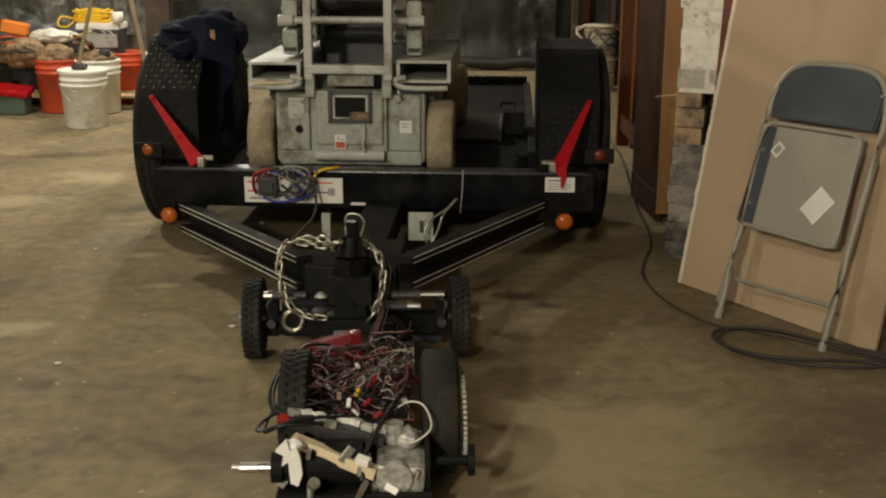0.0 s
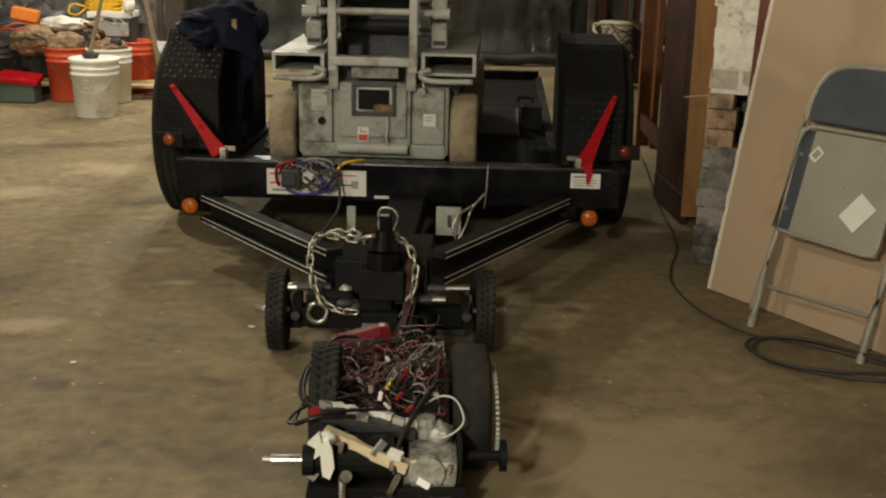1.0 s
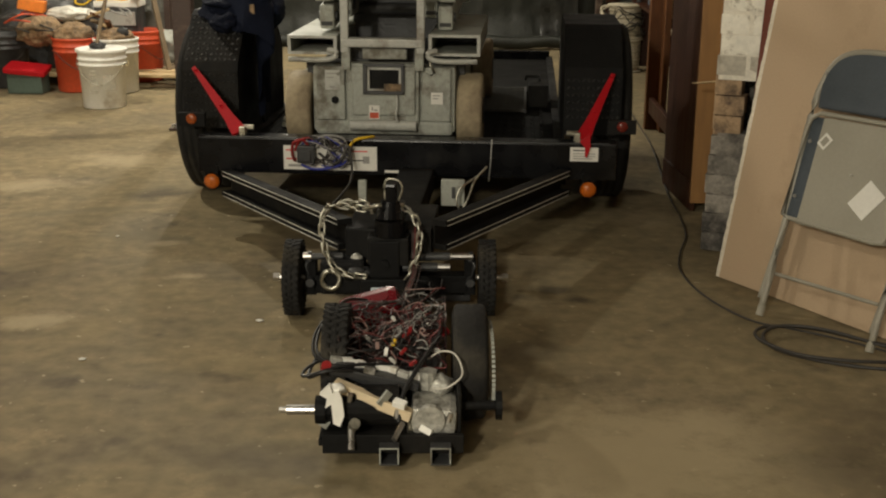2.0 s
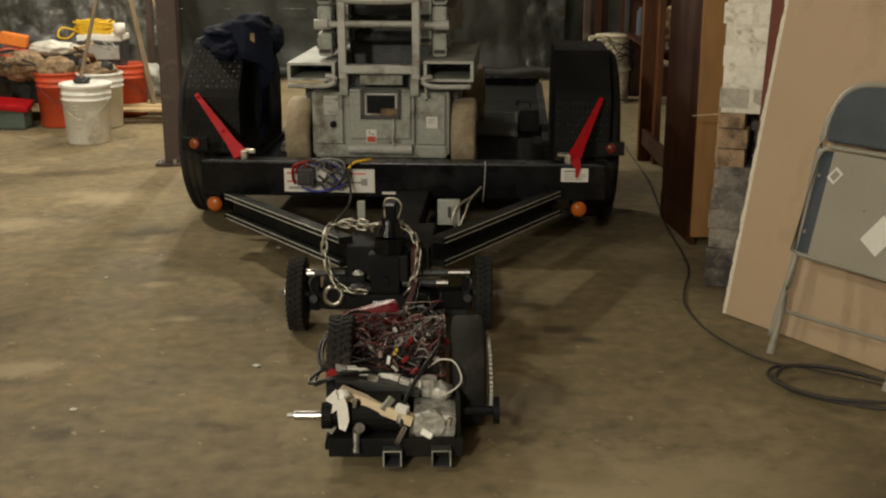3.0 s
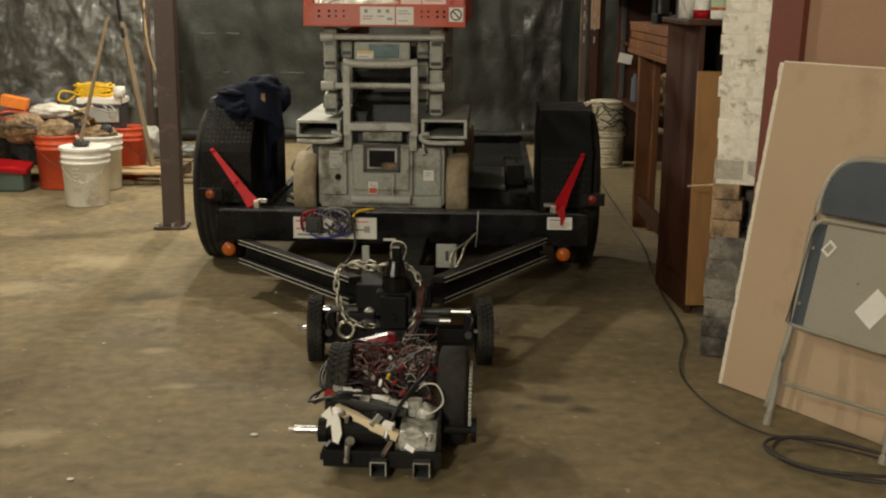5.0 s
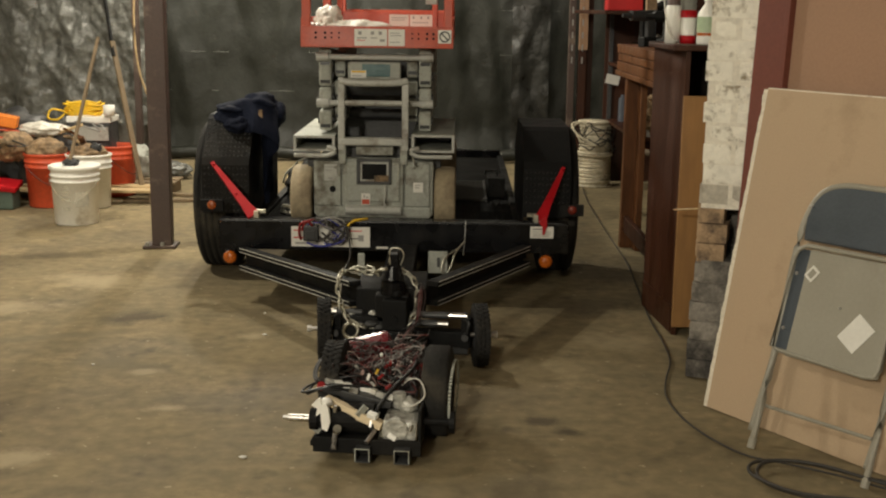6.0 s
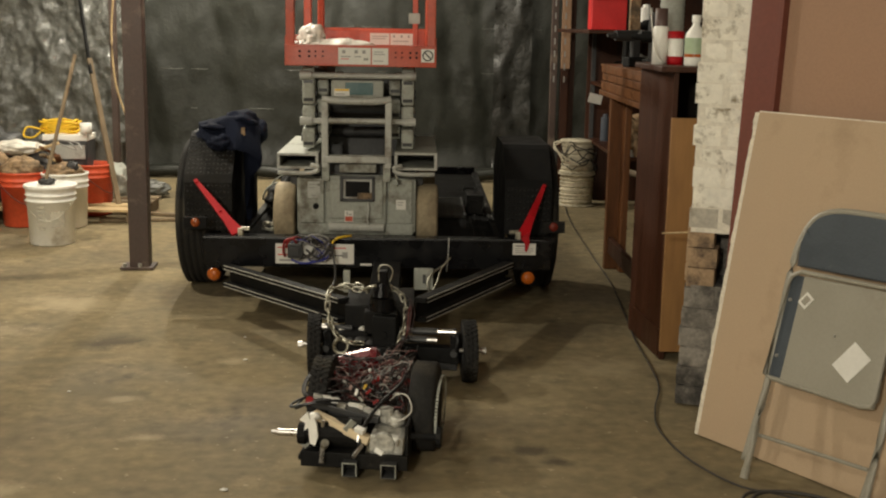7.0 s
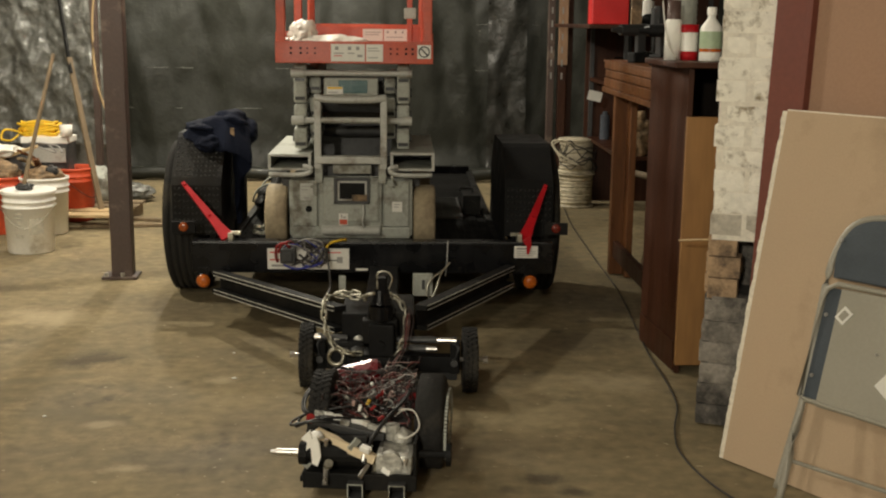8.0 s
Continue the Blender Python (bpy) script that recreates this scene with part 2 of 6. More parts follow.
WOOD_DARK = stretched(material("dark_stained_wood", (0.045, 0.014, 0.005), 0.5, gloss=0.3, vary=0.35, scale=9, grain=50, bump=0.08), 1, 1, 0.12)
WOOD_RED = stretched(material("red_stained_wood", (0.13, 0.048, 0.013), 0.5, gloss=0.3, vary=0.35, scale=9, grain=50, bump=0.08), 1, 1, 0.12)
PLY = stretched(material("varnished_plywood", (0.27, 0.135, 0.042), 0.55, vary=0.2, scale=7, grain=40, bump=0.06), 1, 1, 0.15)
WOOD_PALE = stretched(material("raw_pine", (0.5, 0.36, 0.19), 0.7, vary=0.2, scale=10, grain=60, bump=0.1), 0.15, 1, 1)
WOOD_OLD = stretched(material("weathered_wood", (0.18, 0.13, 0.075), 0.8, vary=0.3, scale=9, grain=50, bump=0.2), 1, 1, 0.15)
STEEL_BROWN = material("brown_painted_column", (0.07, 0.044, 0.035), 0.55, vary=0.2, scale=4, grain=60, bump=0.1, stain=(0.16, 0.12, 0.09), stain_amount=0.15, stain_scale=6)
CHAIR_GREY = material("beige_grey_enamel", (0.3, 0.28, 0.225), 0.42, vary=0.06, scale=6, grain=90, bump=0.03, stain=(0.22, 0.19, 0.15), stain_amount=0.1)
VINYL = material("slate_blue_vinyl", (0.05, 0.062, 0.075), 0.5, vary=0.12, scale=10, grain=120, bump=0.12)
PLYFLAT = stretched(material("old_floorboard", (0.33, 0.2, 0.12), 0.75, vary=0.25, scale=8, grain=40, bump=0.1), 1, 1, 0.15)
DENIM = material("navy_cotton", (0.008, 0.0105, 0.021), 0.9, gloss=0.1, vary=0.35, scale=9, grain=150, bump=0.4)
YELLOW = material("yellow_rope", (0.8, 0.5, 0.02), 0.6, vary=0.2, scale=20, grain=90, bump=0.2)
CORD = material("dark_cord", (0.035, 0.031, 0.027), 0.6, vary=0.2)
WIRE_RED, WIRE_BLUE, WIRE_WHITE = (material("%s_wire" % n, c, 0.45, vary=0.15) for n, c in (("red", (0.25, 0.012, 0.012)), ("blue", (0.03, 0.04, 0.3)), ("white", (0.6, 0.57, 0.5))))
WIRE_BROWN = material("brown_wire", (0.036, 0.019, 0.016), 0.45, vary=0.2)
TEAL = material("teal_panel", (0.04, 0.11, 0.115), 0.3, vary=0.1)
GREEN_LABEL = material("pale_green_label", (0.4, 0.5, 0.33), 0.5, vary=0.1)
BAG = material("white_plastic_bag", (0.75, 0.72, 0.64), 0.45, vary=0.1, scale=10, grain=40, bump=0.4)
JUNK_TAN = material("tan_paper_bag", (0.3, 0.2, 0.11), 0.85, vary=0.45, scale=14, grain=50, bump=0.7, stain=(0.09, 0.065, 0.04), stain_amount=0.35, stain_scale=9)


# ---- mesh helpers ----
def box(bm, x0, x1, y0, y1, z0, z1, bevel=0.0, m=None):
    ret = bmesh.ops.create_cube(bm, size=1.0)
    vs = ret["verts"]
    for v in vs:
        v.co = Vector((x0 + (v.co.x + 0.5) * (x1 - x0), y0 + (v.co.y + 0.5) * (y1 - y0), z0 + (v.co.z + 0.5) * (z1 - z0)))
    if bevel:
        edges = list({e for v in vs for e in v.link_edges})
        vs = list({v for f in bmesh.ops.bevel(bm, geom=edges, offset=bevel, segments=2, affect="EDGES", profile=0.6)["faces"] for v in f.verts} | {v for v in vs if v.is_valid})
    if m is not None:
        bmesh.ops.transform(bm, matrix=m, verts=vs)
    return vs


def rod(bm, a, b, r0, r1=None, n=14, caps=True):
    a, b = Vector(a), Vector(b)
    d = b - a
    m = Matrix.Translation((a + b) / 2) @ d.to_track_quat("Z", "Y").to_matrix().to_4x4()
    return bmesh.ops.create_cone(bm, cap_ends=caps, segments=n, radius1=r0, radius2=r0 if r1 is None else r1, depth=d.length, matrix=m)["verts"]


def sweep(bm, pts, r, n=6, closed=False, width=None):
    """A tube of radius r along points; width: a flat strip's half width instead of a round."""
    pts = [Vector(p) for p in pts]
    rings, k = [], len(pts)
    for i, p in enumerate(pts):
        if closed:
            d = pts[(i + 1) % k] - pts[i - 1]
        else:
            d = pts[min(i + 1, k - 1)] - pts[max(i - 1, 0)]
        q = d.to_track_quat("Z", "Y")
        rings.append([bm.verts.new(p + q @ Vector(((width or r) * math.cos(2 * math.pi * j / n), r * math.sin(2 * math.pi * j / n), 0))) for j in range(n)])
    for i in range(k if closed else k - 1):
        a, b = rings[i], rings[(i + 1) % k]
        for j in range(n):
            f = bm.faces.new((a[j], a[(j + 1) % n], b[(j + 1) % n], b[j]))
            f.smooth = True
    if not closed:
        bm.faces.new(rings[0][::-1]), bm.faces.new(rings[-1])


def smooth_path(pts, steps=6):
    """Catmull-Rom points through pts."""
    pts = [Vector(p) for p in pts]
    out = []
    for i in range(len(pts) - 1):
        p0, p1, p2, p3 = pts[max(i - 1, 0)], pts[i], pts[i + 1], pts[min(i + 2, len(pts) - 1)]
        for s in range(steps):
            t = s / steps
            out.append(0.5 * (2 * p1 + (p2 - p0) * t + (2 * p0 - 5 * p1 + 4 * p2 - p3) * t * t + (3 * p1 - p0 - 3 * p2 + p3) * t ** 3))
    return out + [pts[-1]]


def lathe(bm, profile, n=28, m=None, a0=0.0, a1=2 * math.pi):
    """Turn (radius, height) pairs about z."""
    full = abs(a1 - a0 - 2 * math.pi) < 1e-6
    cols = n if full else n + 1
    rings = []
    for r, z in profile:
        rings.append([bm.verts.new((r * math.cos(a0 + (a1 - a0) * j / n), r * math.sin(a0 + (a1 - a0) * j / n), z)) for j in range(cols)])
    for a, b in zip(rings, rings[1:]):
        for j in range(n):
            bm.faces.new((a[j], a[(j + 1) % cols], b[(j + 1) % cols], b[j])).smooth = True
    vs = [v for r in rings for v in r]
    if m is not None:
        bmesh.ops.transform(bm, matrix=m, verts=vs)
    return vs


def extrude_outline(bm, outline, y0, y1, m=None, axis="y"):
    """A prism: outline in two axes, drawn out along the third."""
    def at(p, d):
        return {"y": (p[0], d, p[1]), "x": (d, p[0], p[1]), "z": (p[0], p[1], d)}[axis]
    a = [bm.verts.new(at(p, y0)) for p in outline]
    b = [bm.verts.new(at(p, y1)) for p in outline]
    k = len(outline)
    for i in range(k):
        bm.faces.new((a[i], a[(i + 1) % k], b[(i + 1) % k], b[i]))
    bm.faces.new(a[::-1]), bm.faces.new(b)
    if m is not None:
        bmesh.ops.transform(bm, matrix=m, verts=a + b)
    return a + b


def lump(bm, centre, size, seed=0, rough=0.25, sub=3, freq=2.5):
    """An uneven soft lump."""
    vs = bmesh.ops.create_icosphere(bm, subdivisions=sub, radius=1.0)["verts"]
    for v in vs:
        k = 1 + rough * noise.fractal(v.co * freq + Vector((seed * 3.1, seed * 1.7, seed)), 1.0, 2.0, 3)
        v.co = Vector((centre[0] + v.co.x * size[0] * k, centre[1] + v.co.y * size[1] * k, centre[2] + v.co.z * size[2] * k))
        for f in v.link_faces:
            f.smooth = True
    return vs


def finish(bm, name, mat):
    bmesh.ops.recalc_face_normals(bm, faces=bm.faces)
    me = bpy.data.meshes.new(name)
    bm.to_mesh(me)
    bm.free()
    for m in mat if isinstance(mat, (list, tuple)) else [mat]:
        me.materials.append(m)
    return me


def part(name, bm, mat, parent=None, label="", m=None):
    ob = new(name, finish(bm, name, mat))
    if parent is not None:
        ob.parent = parent
    if m is not None:
        ob.matrix_basis = m
    if label:
        ob["label"] = label
    return ob


def thing(name, label, category, m=None, group="", kind=""):
    ob = new(name)
    ob.empty_display_size = 0.1
    if m is not None:
        ob.matrix_basis = m
    return tagged(ob, label, category, group, kind)


def structure(name, bm, mat, label, category):
    return tagged(part(name, bm, mat), label, category, kind="structure")


def B():
    return bmesh.new()


# ---- the room ----
bm = B()
bmesh.ops.create_grid(bm, x_segments=60, y_segments=70, size=1.0)
for v in bm.verts:
    v.co = Vector((v.co.x * 4.6 - 0.6, v.co.y * 7.25 + 4.25, 0.004 * noise.noise(Vector((v.co.x * 9, v.co.y * 14, 0)))-0.003))
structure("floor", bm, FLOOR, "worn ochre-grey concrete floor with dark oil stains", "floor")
for nm, b in (("wall_north", (-5.2, 4.0, 11.3, 11.5)), ("wall_south", (-5.2, 4.0, -3.2, -3.0)), ("wall_west", (-5.4, -5.2, -3.2, 11.5)), ("wall_east", (4.0, 4.2, -3.2, 11.5))):
    bm = B()
    box(bm, b[0], b[1], b[2], b[3], 0, 3.0)
    structure(nm, bm, WALL, "rough grey-brown cellar wall", "wall")
bm = B()
box(bm, -5.4, 4.2, -3.2, 11.5, 3.0, 3.1)
structure("ceiling", bm, CEILING, "plain dull board ceiling", "ceiling")


def sheet(name, x0, x1, z0, z1, y, depth, mat, label, fx, seed, crumple=0.0):
    """A hung sheet with vertical folds, in one skin with thickness."""
    bm = B()
    nx, nz = int((x1 - x0) * (64 if crumple > 0.05 else 36)), int((z1 - z0) * (48 if crumple > 0.05 else 20))
    def surf(u, w):
        x, z = x0 + (x1 - x0) * u, z0 + (z1 - z0) * w
        d = depth * (noise.noise(Vector((x * fx, z * 0.5, seed))) + 0.5 * noise.noise(Vector((x * fx * 2.7 + z * 0.6, z * 0.9, seed + 5))))
        d += crumple * noise.fractal(Vector((x * 5, z * 3.4, seed + 2)), 0.8, 2.0, 5)
        if z < 0.25:
            d -= (0.25 - z) * 0.5 * (0.6 + noise.noise(Vector((x * 2, 0, seed))))
        return Vector((x, y + d, z))
    for back in (0, 1):
        g = [[bm.verts.new(surf(i / nx, j / nz) + Vector((0, 0.004 * back, 0))) for j in range(nz + 1)] for i in range(nx + 1)]
        for i in range(nx):
            for j in range(nz):
                bm.faces.new((g[i][j], g[i + 1][j], g[i + 1][j + 1], g[i][j + 1])).smooth = True
    return tagged(part(name, bm, mat), label, "plastic sheet")


tarp = sheet("plastic_sheet", -2.85, 3.6, 0.02, 2.95, 11.1, 0.07, TARP, "dark grey-black plastic sheeting hung in folds over wall", 1.6, 3, 0.015)
rs = random.Random(12)
for z in (0.61, 0.96, 1.36, 1.75):
    for k in range(8):
        x0 = rs.uniform(-2.8, 1.1)
        bm = B()
        sweep(bm, [(x0 + 0.03 * j, 11.035 + 0.01 * noise.noise(Vector((x0 + j, z, 0))), z + 0.004 * noise.noise(Vector((x0 * 3 + j, z, 7)))) for j in range(rs.randint(3, 9))], 0.0032, 5, width=0.0032)
        part("crease", bm, CRINKLE, tarp)
sheet("crinkled_sheet", -5.1, -2.8, 0.3, 2.95, 10.9, 0.05, CRINKLE, "shiny crinkled grey plastic sheeting hung on wall", 1.4, 9, 0.051)


sheet("crinkled_sheet", 0.5, 0.84, 0.03, 2.9, 10.97, 0.02, material("dark_crinkled_sheet", (0.022, 0.022, 0.019), 0.36, vary=0.3, scale=8, grain=26, bump=0.6), "shiny crinkled strip of plastic sheeting hung by the posts", 3.0, 14, 0.036)
bm = B()
sweep(bm, [(-2.8 + 0.08 * k, 10.82 + 0.05 * noise.noise(Vector((k * 0.21, 1, 3))), 0.062 + 0.02 * noise.noise(Vector((k * 0.3, 5, 2)))) for k in range(48)], 0.055, 10)
tagged(part("rolled_sheet", bm, TARP), "rolled foot of dark plastic sheeting along the wall", "plastic sheet")


# ---- the trailer ----
def wheel_part(name, parent, radius, width, hub, mat, label, grooves=4, lugs=0, rim_mat=None, spokes=True):
    """A wheel about its own x axis: tyre with tread, rim and hub as sub-parts."""
    bm = B()
    h = width / 2
    turn = Matrix.Rotation(radians(90), 4, "Y")
    prof = [(hub, -h * 0.75), (hub * 1.25, -h * 0.95), (radius * 0.82, -h), (radius * 0.95, -h * 0.88)]
    for g in range(grooves):
        a, b = -0.8 + 1.6 * g / grooves, -0.8 + 1.6 * (g + 1) / grooves
        prof += [(radius, h * (a + 0.03)), (radius, h * (b - 0.08)), (radius - 0.006, h * (b - 0.07)), (radius - 0.006, h * (b + 0.02))]
    prof = prof[:-2] + [(radius * 0.95, h * 0.88), (radius * 0.82, h), (hub * 1.25, h * 0.95), (hub, h * 0.75), (hub, -h * 0.75)]
    lathe(bm, prof, 40, turn)
    w = part(name, bm, mat, parent, label)
    bm = B()
    for i in range(lugs):
        a = 2 * math.pi * i / lugs
        for s in (-1, 1):
            box(bm, -h * 0.42, h * 0.42, -0.005, 0.005, radius - 0.003, radius + 0.0025, 0.0,
                Matrix.Rotation(a + (0.5 if s > 0 else 0) * 2 * math.pi / lugs, 4, "X") @ Matrix.Translation((s * h * 0.5, 0, 0)) @ Matrix.Rotation(s * 0.5, 4, "Z"))
    if lugs:
        tagged(part("tread_block", bm, mat, w), kind="stuff")
    bm = B()
    lathe(bm, [(hub * 1.02, -h * 0.8), (hub * 0.9, -h * 0.55), (hub * 0.35, -h * 0.45), (hub * 0.3, -h * 0.75), (0.001, -h * 0.75)], 24, turn)
    lathe(bm, [(hub * 1.02, h * 0.8), (hub * 0.9, h * 0.55), (hub * 0.35, h * 0.45), (hub * 0.3, h * 0.75), (0.001, h * 0.75)], 24, turn)
    for i in range(5):
        a = 2 * math.pi * i / 5
        for s in (-1, 1):
            rod(bm, (s * h * 0.4, hub * 0.6 * math.cos(a), hub * 0.6 * math.sin(a)), (s * h * 0.62, hub * 0.6 * math.cos(a), hub * 0.6 * math.sin(a)), hub * 0.08, n=6)
    part("rim", bm, rim_mat or GREY_DARK, w)
    return w


trailer = thing("drop_deck_trailer", "black steel drop-deck trailer with treadplate fenders, carrying a scissor lift", "trailer")
TRAILER_WHEELS, TUG_WHEELS, RIDERS = [], [], []
X0, X1 = -0.79, 0.86

bm = B()
box(bm, X0, X1, 0.0, 0.1, 0.245, 0.388, 0.006)
part("front_beam", bm, BLACK, trailer)
bm = B()
box(bm, X0 + 0.03, X1 - 0.03, 0.002, 0.012, 0.387, 0.3905, 0.001)
part("beam_edge", bm, GREY_DARK, trailer, "worn bare steel edge")
bm = B()
box(bm, -0.68, 0.64, 0.1, 3.3, 0.255, 0.288, 0.004)
DECK = material("worn_black_deck", (0.007, 0.0068, 0.0062), 0.8, gloss=0.08, vary=0.4, scale=7, grain=60, bump=0.2)
deck = part("deck", bm, DECK, trailer, "dark treadplate deck")
for i in range(5):
    bm = B()
    box(bm, -0.68, 0.64, 0.3 + i * 0.7, 0.36 + i * 0.7, 0.19, 0.254)
    part("cross_member", bm, BLACK_DULL, deck)
# raised lugs of the treadplate
bm = B()
for i in range(30):
    for j in range(34):
        x, y = -0.64 + i * 0.042, 0.14 + j * 0.05
        if -0.5 < x < 0.34 and y > 0.3:
            continue
        box(bm, -0.011, 0.011, -0.003, 0.003, 0, 0.0025, 0, Matrix.Translation((x, y, 0.288)) @ Matrix.Rotation(radians(45 if (i + j) % 2 else -45), 4, "Z"))
tagged(part("treadplate_lug", bm, BLACK_DULL, deck), kind="stuff")
for x in (-0.69, 0.65):
    bm = B()
    box(bm, x - 0.02, x + 0.02, 0.1, 3.3, 0.2, 0.305, 0.004)
    part("side_rail", bm, BLACK_DULL, trailer)
bm = B()
box(bm, -0.69, 0.65, 3.26, 3.32, 0.2, 0.34, 0.004)
part("rear_beam", bm, BLACK, trailer)


DIAMOND = material("rubbed_treadplate", (0.04, 0.039, 0.037), 0.42, 0.5, vary=0.5, scale=12, grain=60)


def diamond(bm, m):
    """One raised lozenge of treadplate."""
    v = [bm.verts.new(m @ Vector(p)) for p in ((-0.0105, 0, 0), (0, -0.0048, 0), (0.0105, 0, 0), (0, 0.0048, 0), (-0.004, 0, 0.0036), (0.004, 0, 0.0036))]
    for f in ((0, 1, 5, 4), (1, 2, 5), (2, 3, 4, 5), (3, 0, 4)):
        bm.faces.new([v[i] for i in f])


def fender(xa, xb, yc, top):
    """A fender folded from treadplate: upright front, sloping shoulder, flat top, closed inner side."""
    h = 0.465
    fold = [(yc - h, 0.36), (yc - h + 0.004, 0.6), (yc - h + 0.024, 0.635), (yc - 0.27, top - 0.018), (yc - 0.235, top), (yc + 0.235, top), (yc + 0.27, top - 0.018), (yc + h - 0.024, 0.635), (yc + h - 0.004, 0.6), (yc + h, 0.36)]
    inner = [(yc + (y - yc) * 0.985, z - 0.006 if z > 0.5 else z) for y, z in fold]
    bm = B()
    extrude_outline(bm, fold + inner[::-1], xa, xb, axis="x")
    ob = part("fender", bm, BLACK_DULL, trailer, "black treadplate wheel fender")
    bm = B()
    xs = xb - 0.006 if abs(xb) < abs(xa) else xa
    extrude_outline(bm, [(y * 0.998 + 0.002 * yc, z - 0.002) for y, z in fold] + [(yc + h, 0.3), (yc - h, 0.3)], xs, xs + 0.006, axis="x")
    part("side_panel", bm, BLACK_DULL, ob)
    # raised diamonds of the plate
    bm = B()
    k = 0
    for i in (0, 2):
        p, q = Vector((0, *fold[i])), Vector((0, *fold[i + 1]))
        d = (q - p).normalized()
        rows = max(int((q - p).length / 0.027), 1)
        for r in range(rows):
            k += 1
            if xa > 0 and (i == 2 or r < 2):
                continue
            for c in range(11):
                m = Matrix((Vector((1, 0, 0)), d, Vector((0, -d.z, d.y)))).transposed().to_4x4()
                m.translation = p.lerp(q, (r + 0.5) / rows) + Vector((xa + 0.016 + (xb - xa - 0.032) * c / 10, 0, 0))
                diamond(bm, m @ Matrix.Rotation(radians(45 if (k + c) % 2 else -45), 4, "Z"))
    tagged(part("treadplate_diamond", bm, DIAMOND, ob), kind="stuff")
    return ob


fender(-0.935, -0.70, 0.79, 0.83)
fender(0.66, 0.895, 0.79, 0.79)
for x in (-0.915, 0.853):
    w = wheel_part("wheel", trailer, 0.385, 0.2, 0.2, RUBBER, "black ribbed road tyre on rim", 5, 0)
    TRAILER_WHEELS.append((w, (x, 0.79, 0.385), 0.385, False))
for x in (-0.79, 0.75):
    bm = B()
    rod(bm, (x - 0.06, 0.79, 0.33), (x + 0.1, 0.79, 0.33), 0.035)
    box(bm, x + (0.02 if x < 0 else -0.05), x + (0.05 if x < 0 else -0.02), 0.4, 1.2, 0.3, 0.36, 0.004)
    part("axle_arm", bm, BLACK_DULL, trailer)

# bars that carry the marker lights beside the beam
for x, s in ((-0.79, -1), (0.83, 1)):
    bm = B()
    box(bm, min(x, x + s * 0.11), max(x, x + s * 0.11), 0.12, 0.145, 0.405, 0.46, 0.003)
    br = part("light_bracket", bm, BLACK_DULL, trailer)
    bm = B()
    lathe(bm, [(0.001, 0.009), (0.012, 0.008), (0.02, 0.005), (0.022, 0)], 18, Matrix.Translation((x + s * 0.055, 0.119, 0.435)) @ Matrix.Rotation(radians(90), 4, "X"))
    part("reflector", bm, material("dull_amber_lens", (0.3, 0.06, 0.008), 0.3, coat=0.4) if s < 0 else material("dark_red_lens", (0.16, 0.02, 0.012), 0.25, coat=0.5), br, "small round marker reflector")
for x in (-0.737, 0.754):
    bm = B()
    lathe(bm, [(0.001, 0.015), (0.014, 0.0142), (0.025, 0.01), (0.031, 0)], 24, Matrix.Translation((x, -0.014, 0.21)) @ Matrix.Rotation(radians(90), 4, "X"))
    li = part("marker_light", bm, AMBER, trailer, "round amber marker light")
    bm = B()
    lathe(bm, [(0.032, 0.004), (0.036, 0.0), (0.036, -0.02), (0.001, -0.02)], 24, Matrix.Translation((x, -0.012, 0.21)) @ Matrix.Rotation(radians(90), 4, "X"))
    box(bm, x - 0.025, x + 0.025, -0.008, 0.03, 0.22, 0.27)
    part("bezel", bm, BLACK, li)


def lever(base, tip, s):
    bm = B()
    base, tip = Vector(base), Vector(tip)
    d = (tip - base)
    up = d.normalized()
    side = Vector((1, 0, 0)) - up * up.x
    side.normalize()
    nrm = up.cross(side)
    outline = [(-0.03, -0.03), (0.032, -0.03), (0.022, 0.06), (0.009, d.length), (-0.008, d.length), (-0.02, 0.06)]
    m = Matrix((side, up, nrm)).transposed().to_4x4()
    m.translation = base
    extrude_outline(bm, outline, -0.006, 0.006, m, axis="z")
    for e in (0.95, 0.35):
        rod(bm, base + up * d.length * e - nrm * 0.012, base + up * d.length * e + nrm * 0.012, 0.007, n=8)
    ob = part("latch_lever", bm, RED, trailer, "red painted latch lever")
    bm = B()
    rod(bm, base + Vector((-0.03 * s, 0.01, -0.0)), base + Vector((0.07 * s, 0.01, 0.0)), 0.011, n=10)
    box(bm, base.x + 0.03 * s - 0.012, base.x + 0.03 * s + 0.012, 0.02, 0.06, 0.389, 0.425, 0.002)
    part("latch_pin", bm, ZINC, ob, "bright zinc latch pin")
    return ob


lever((-0.645, 0.045, 0.418), (-0.872, 0.284, 0.618), 1)
lv = lever((0.735, 0.045, 0.418), (0.852, 0.29, 0.616), -1)
bm = B()
extrude_outline(bm, [(0.715, 0.4), (0.752, 0.43), (0.757, 0.38), (0.744, 0.338), (0.736, 0.34), (0.735, 0.375)], -0.016, -0.006)
part("hook", bm, RED, lv, "red hook end hanging over the beam")


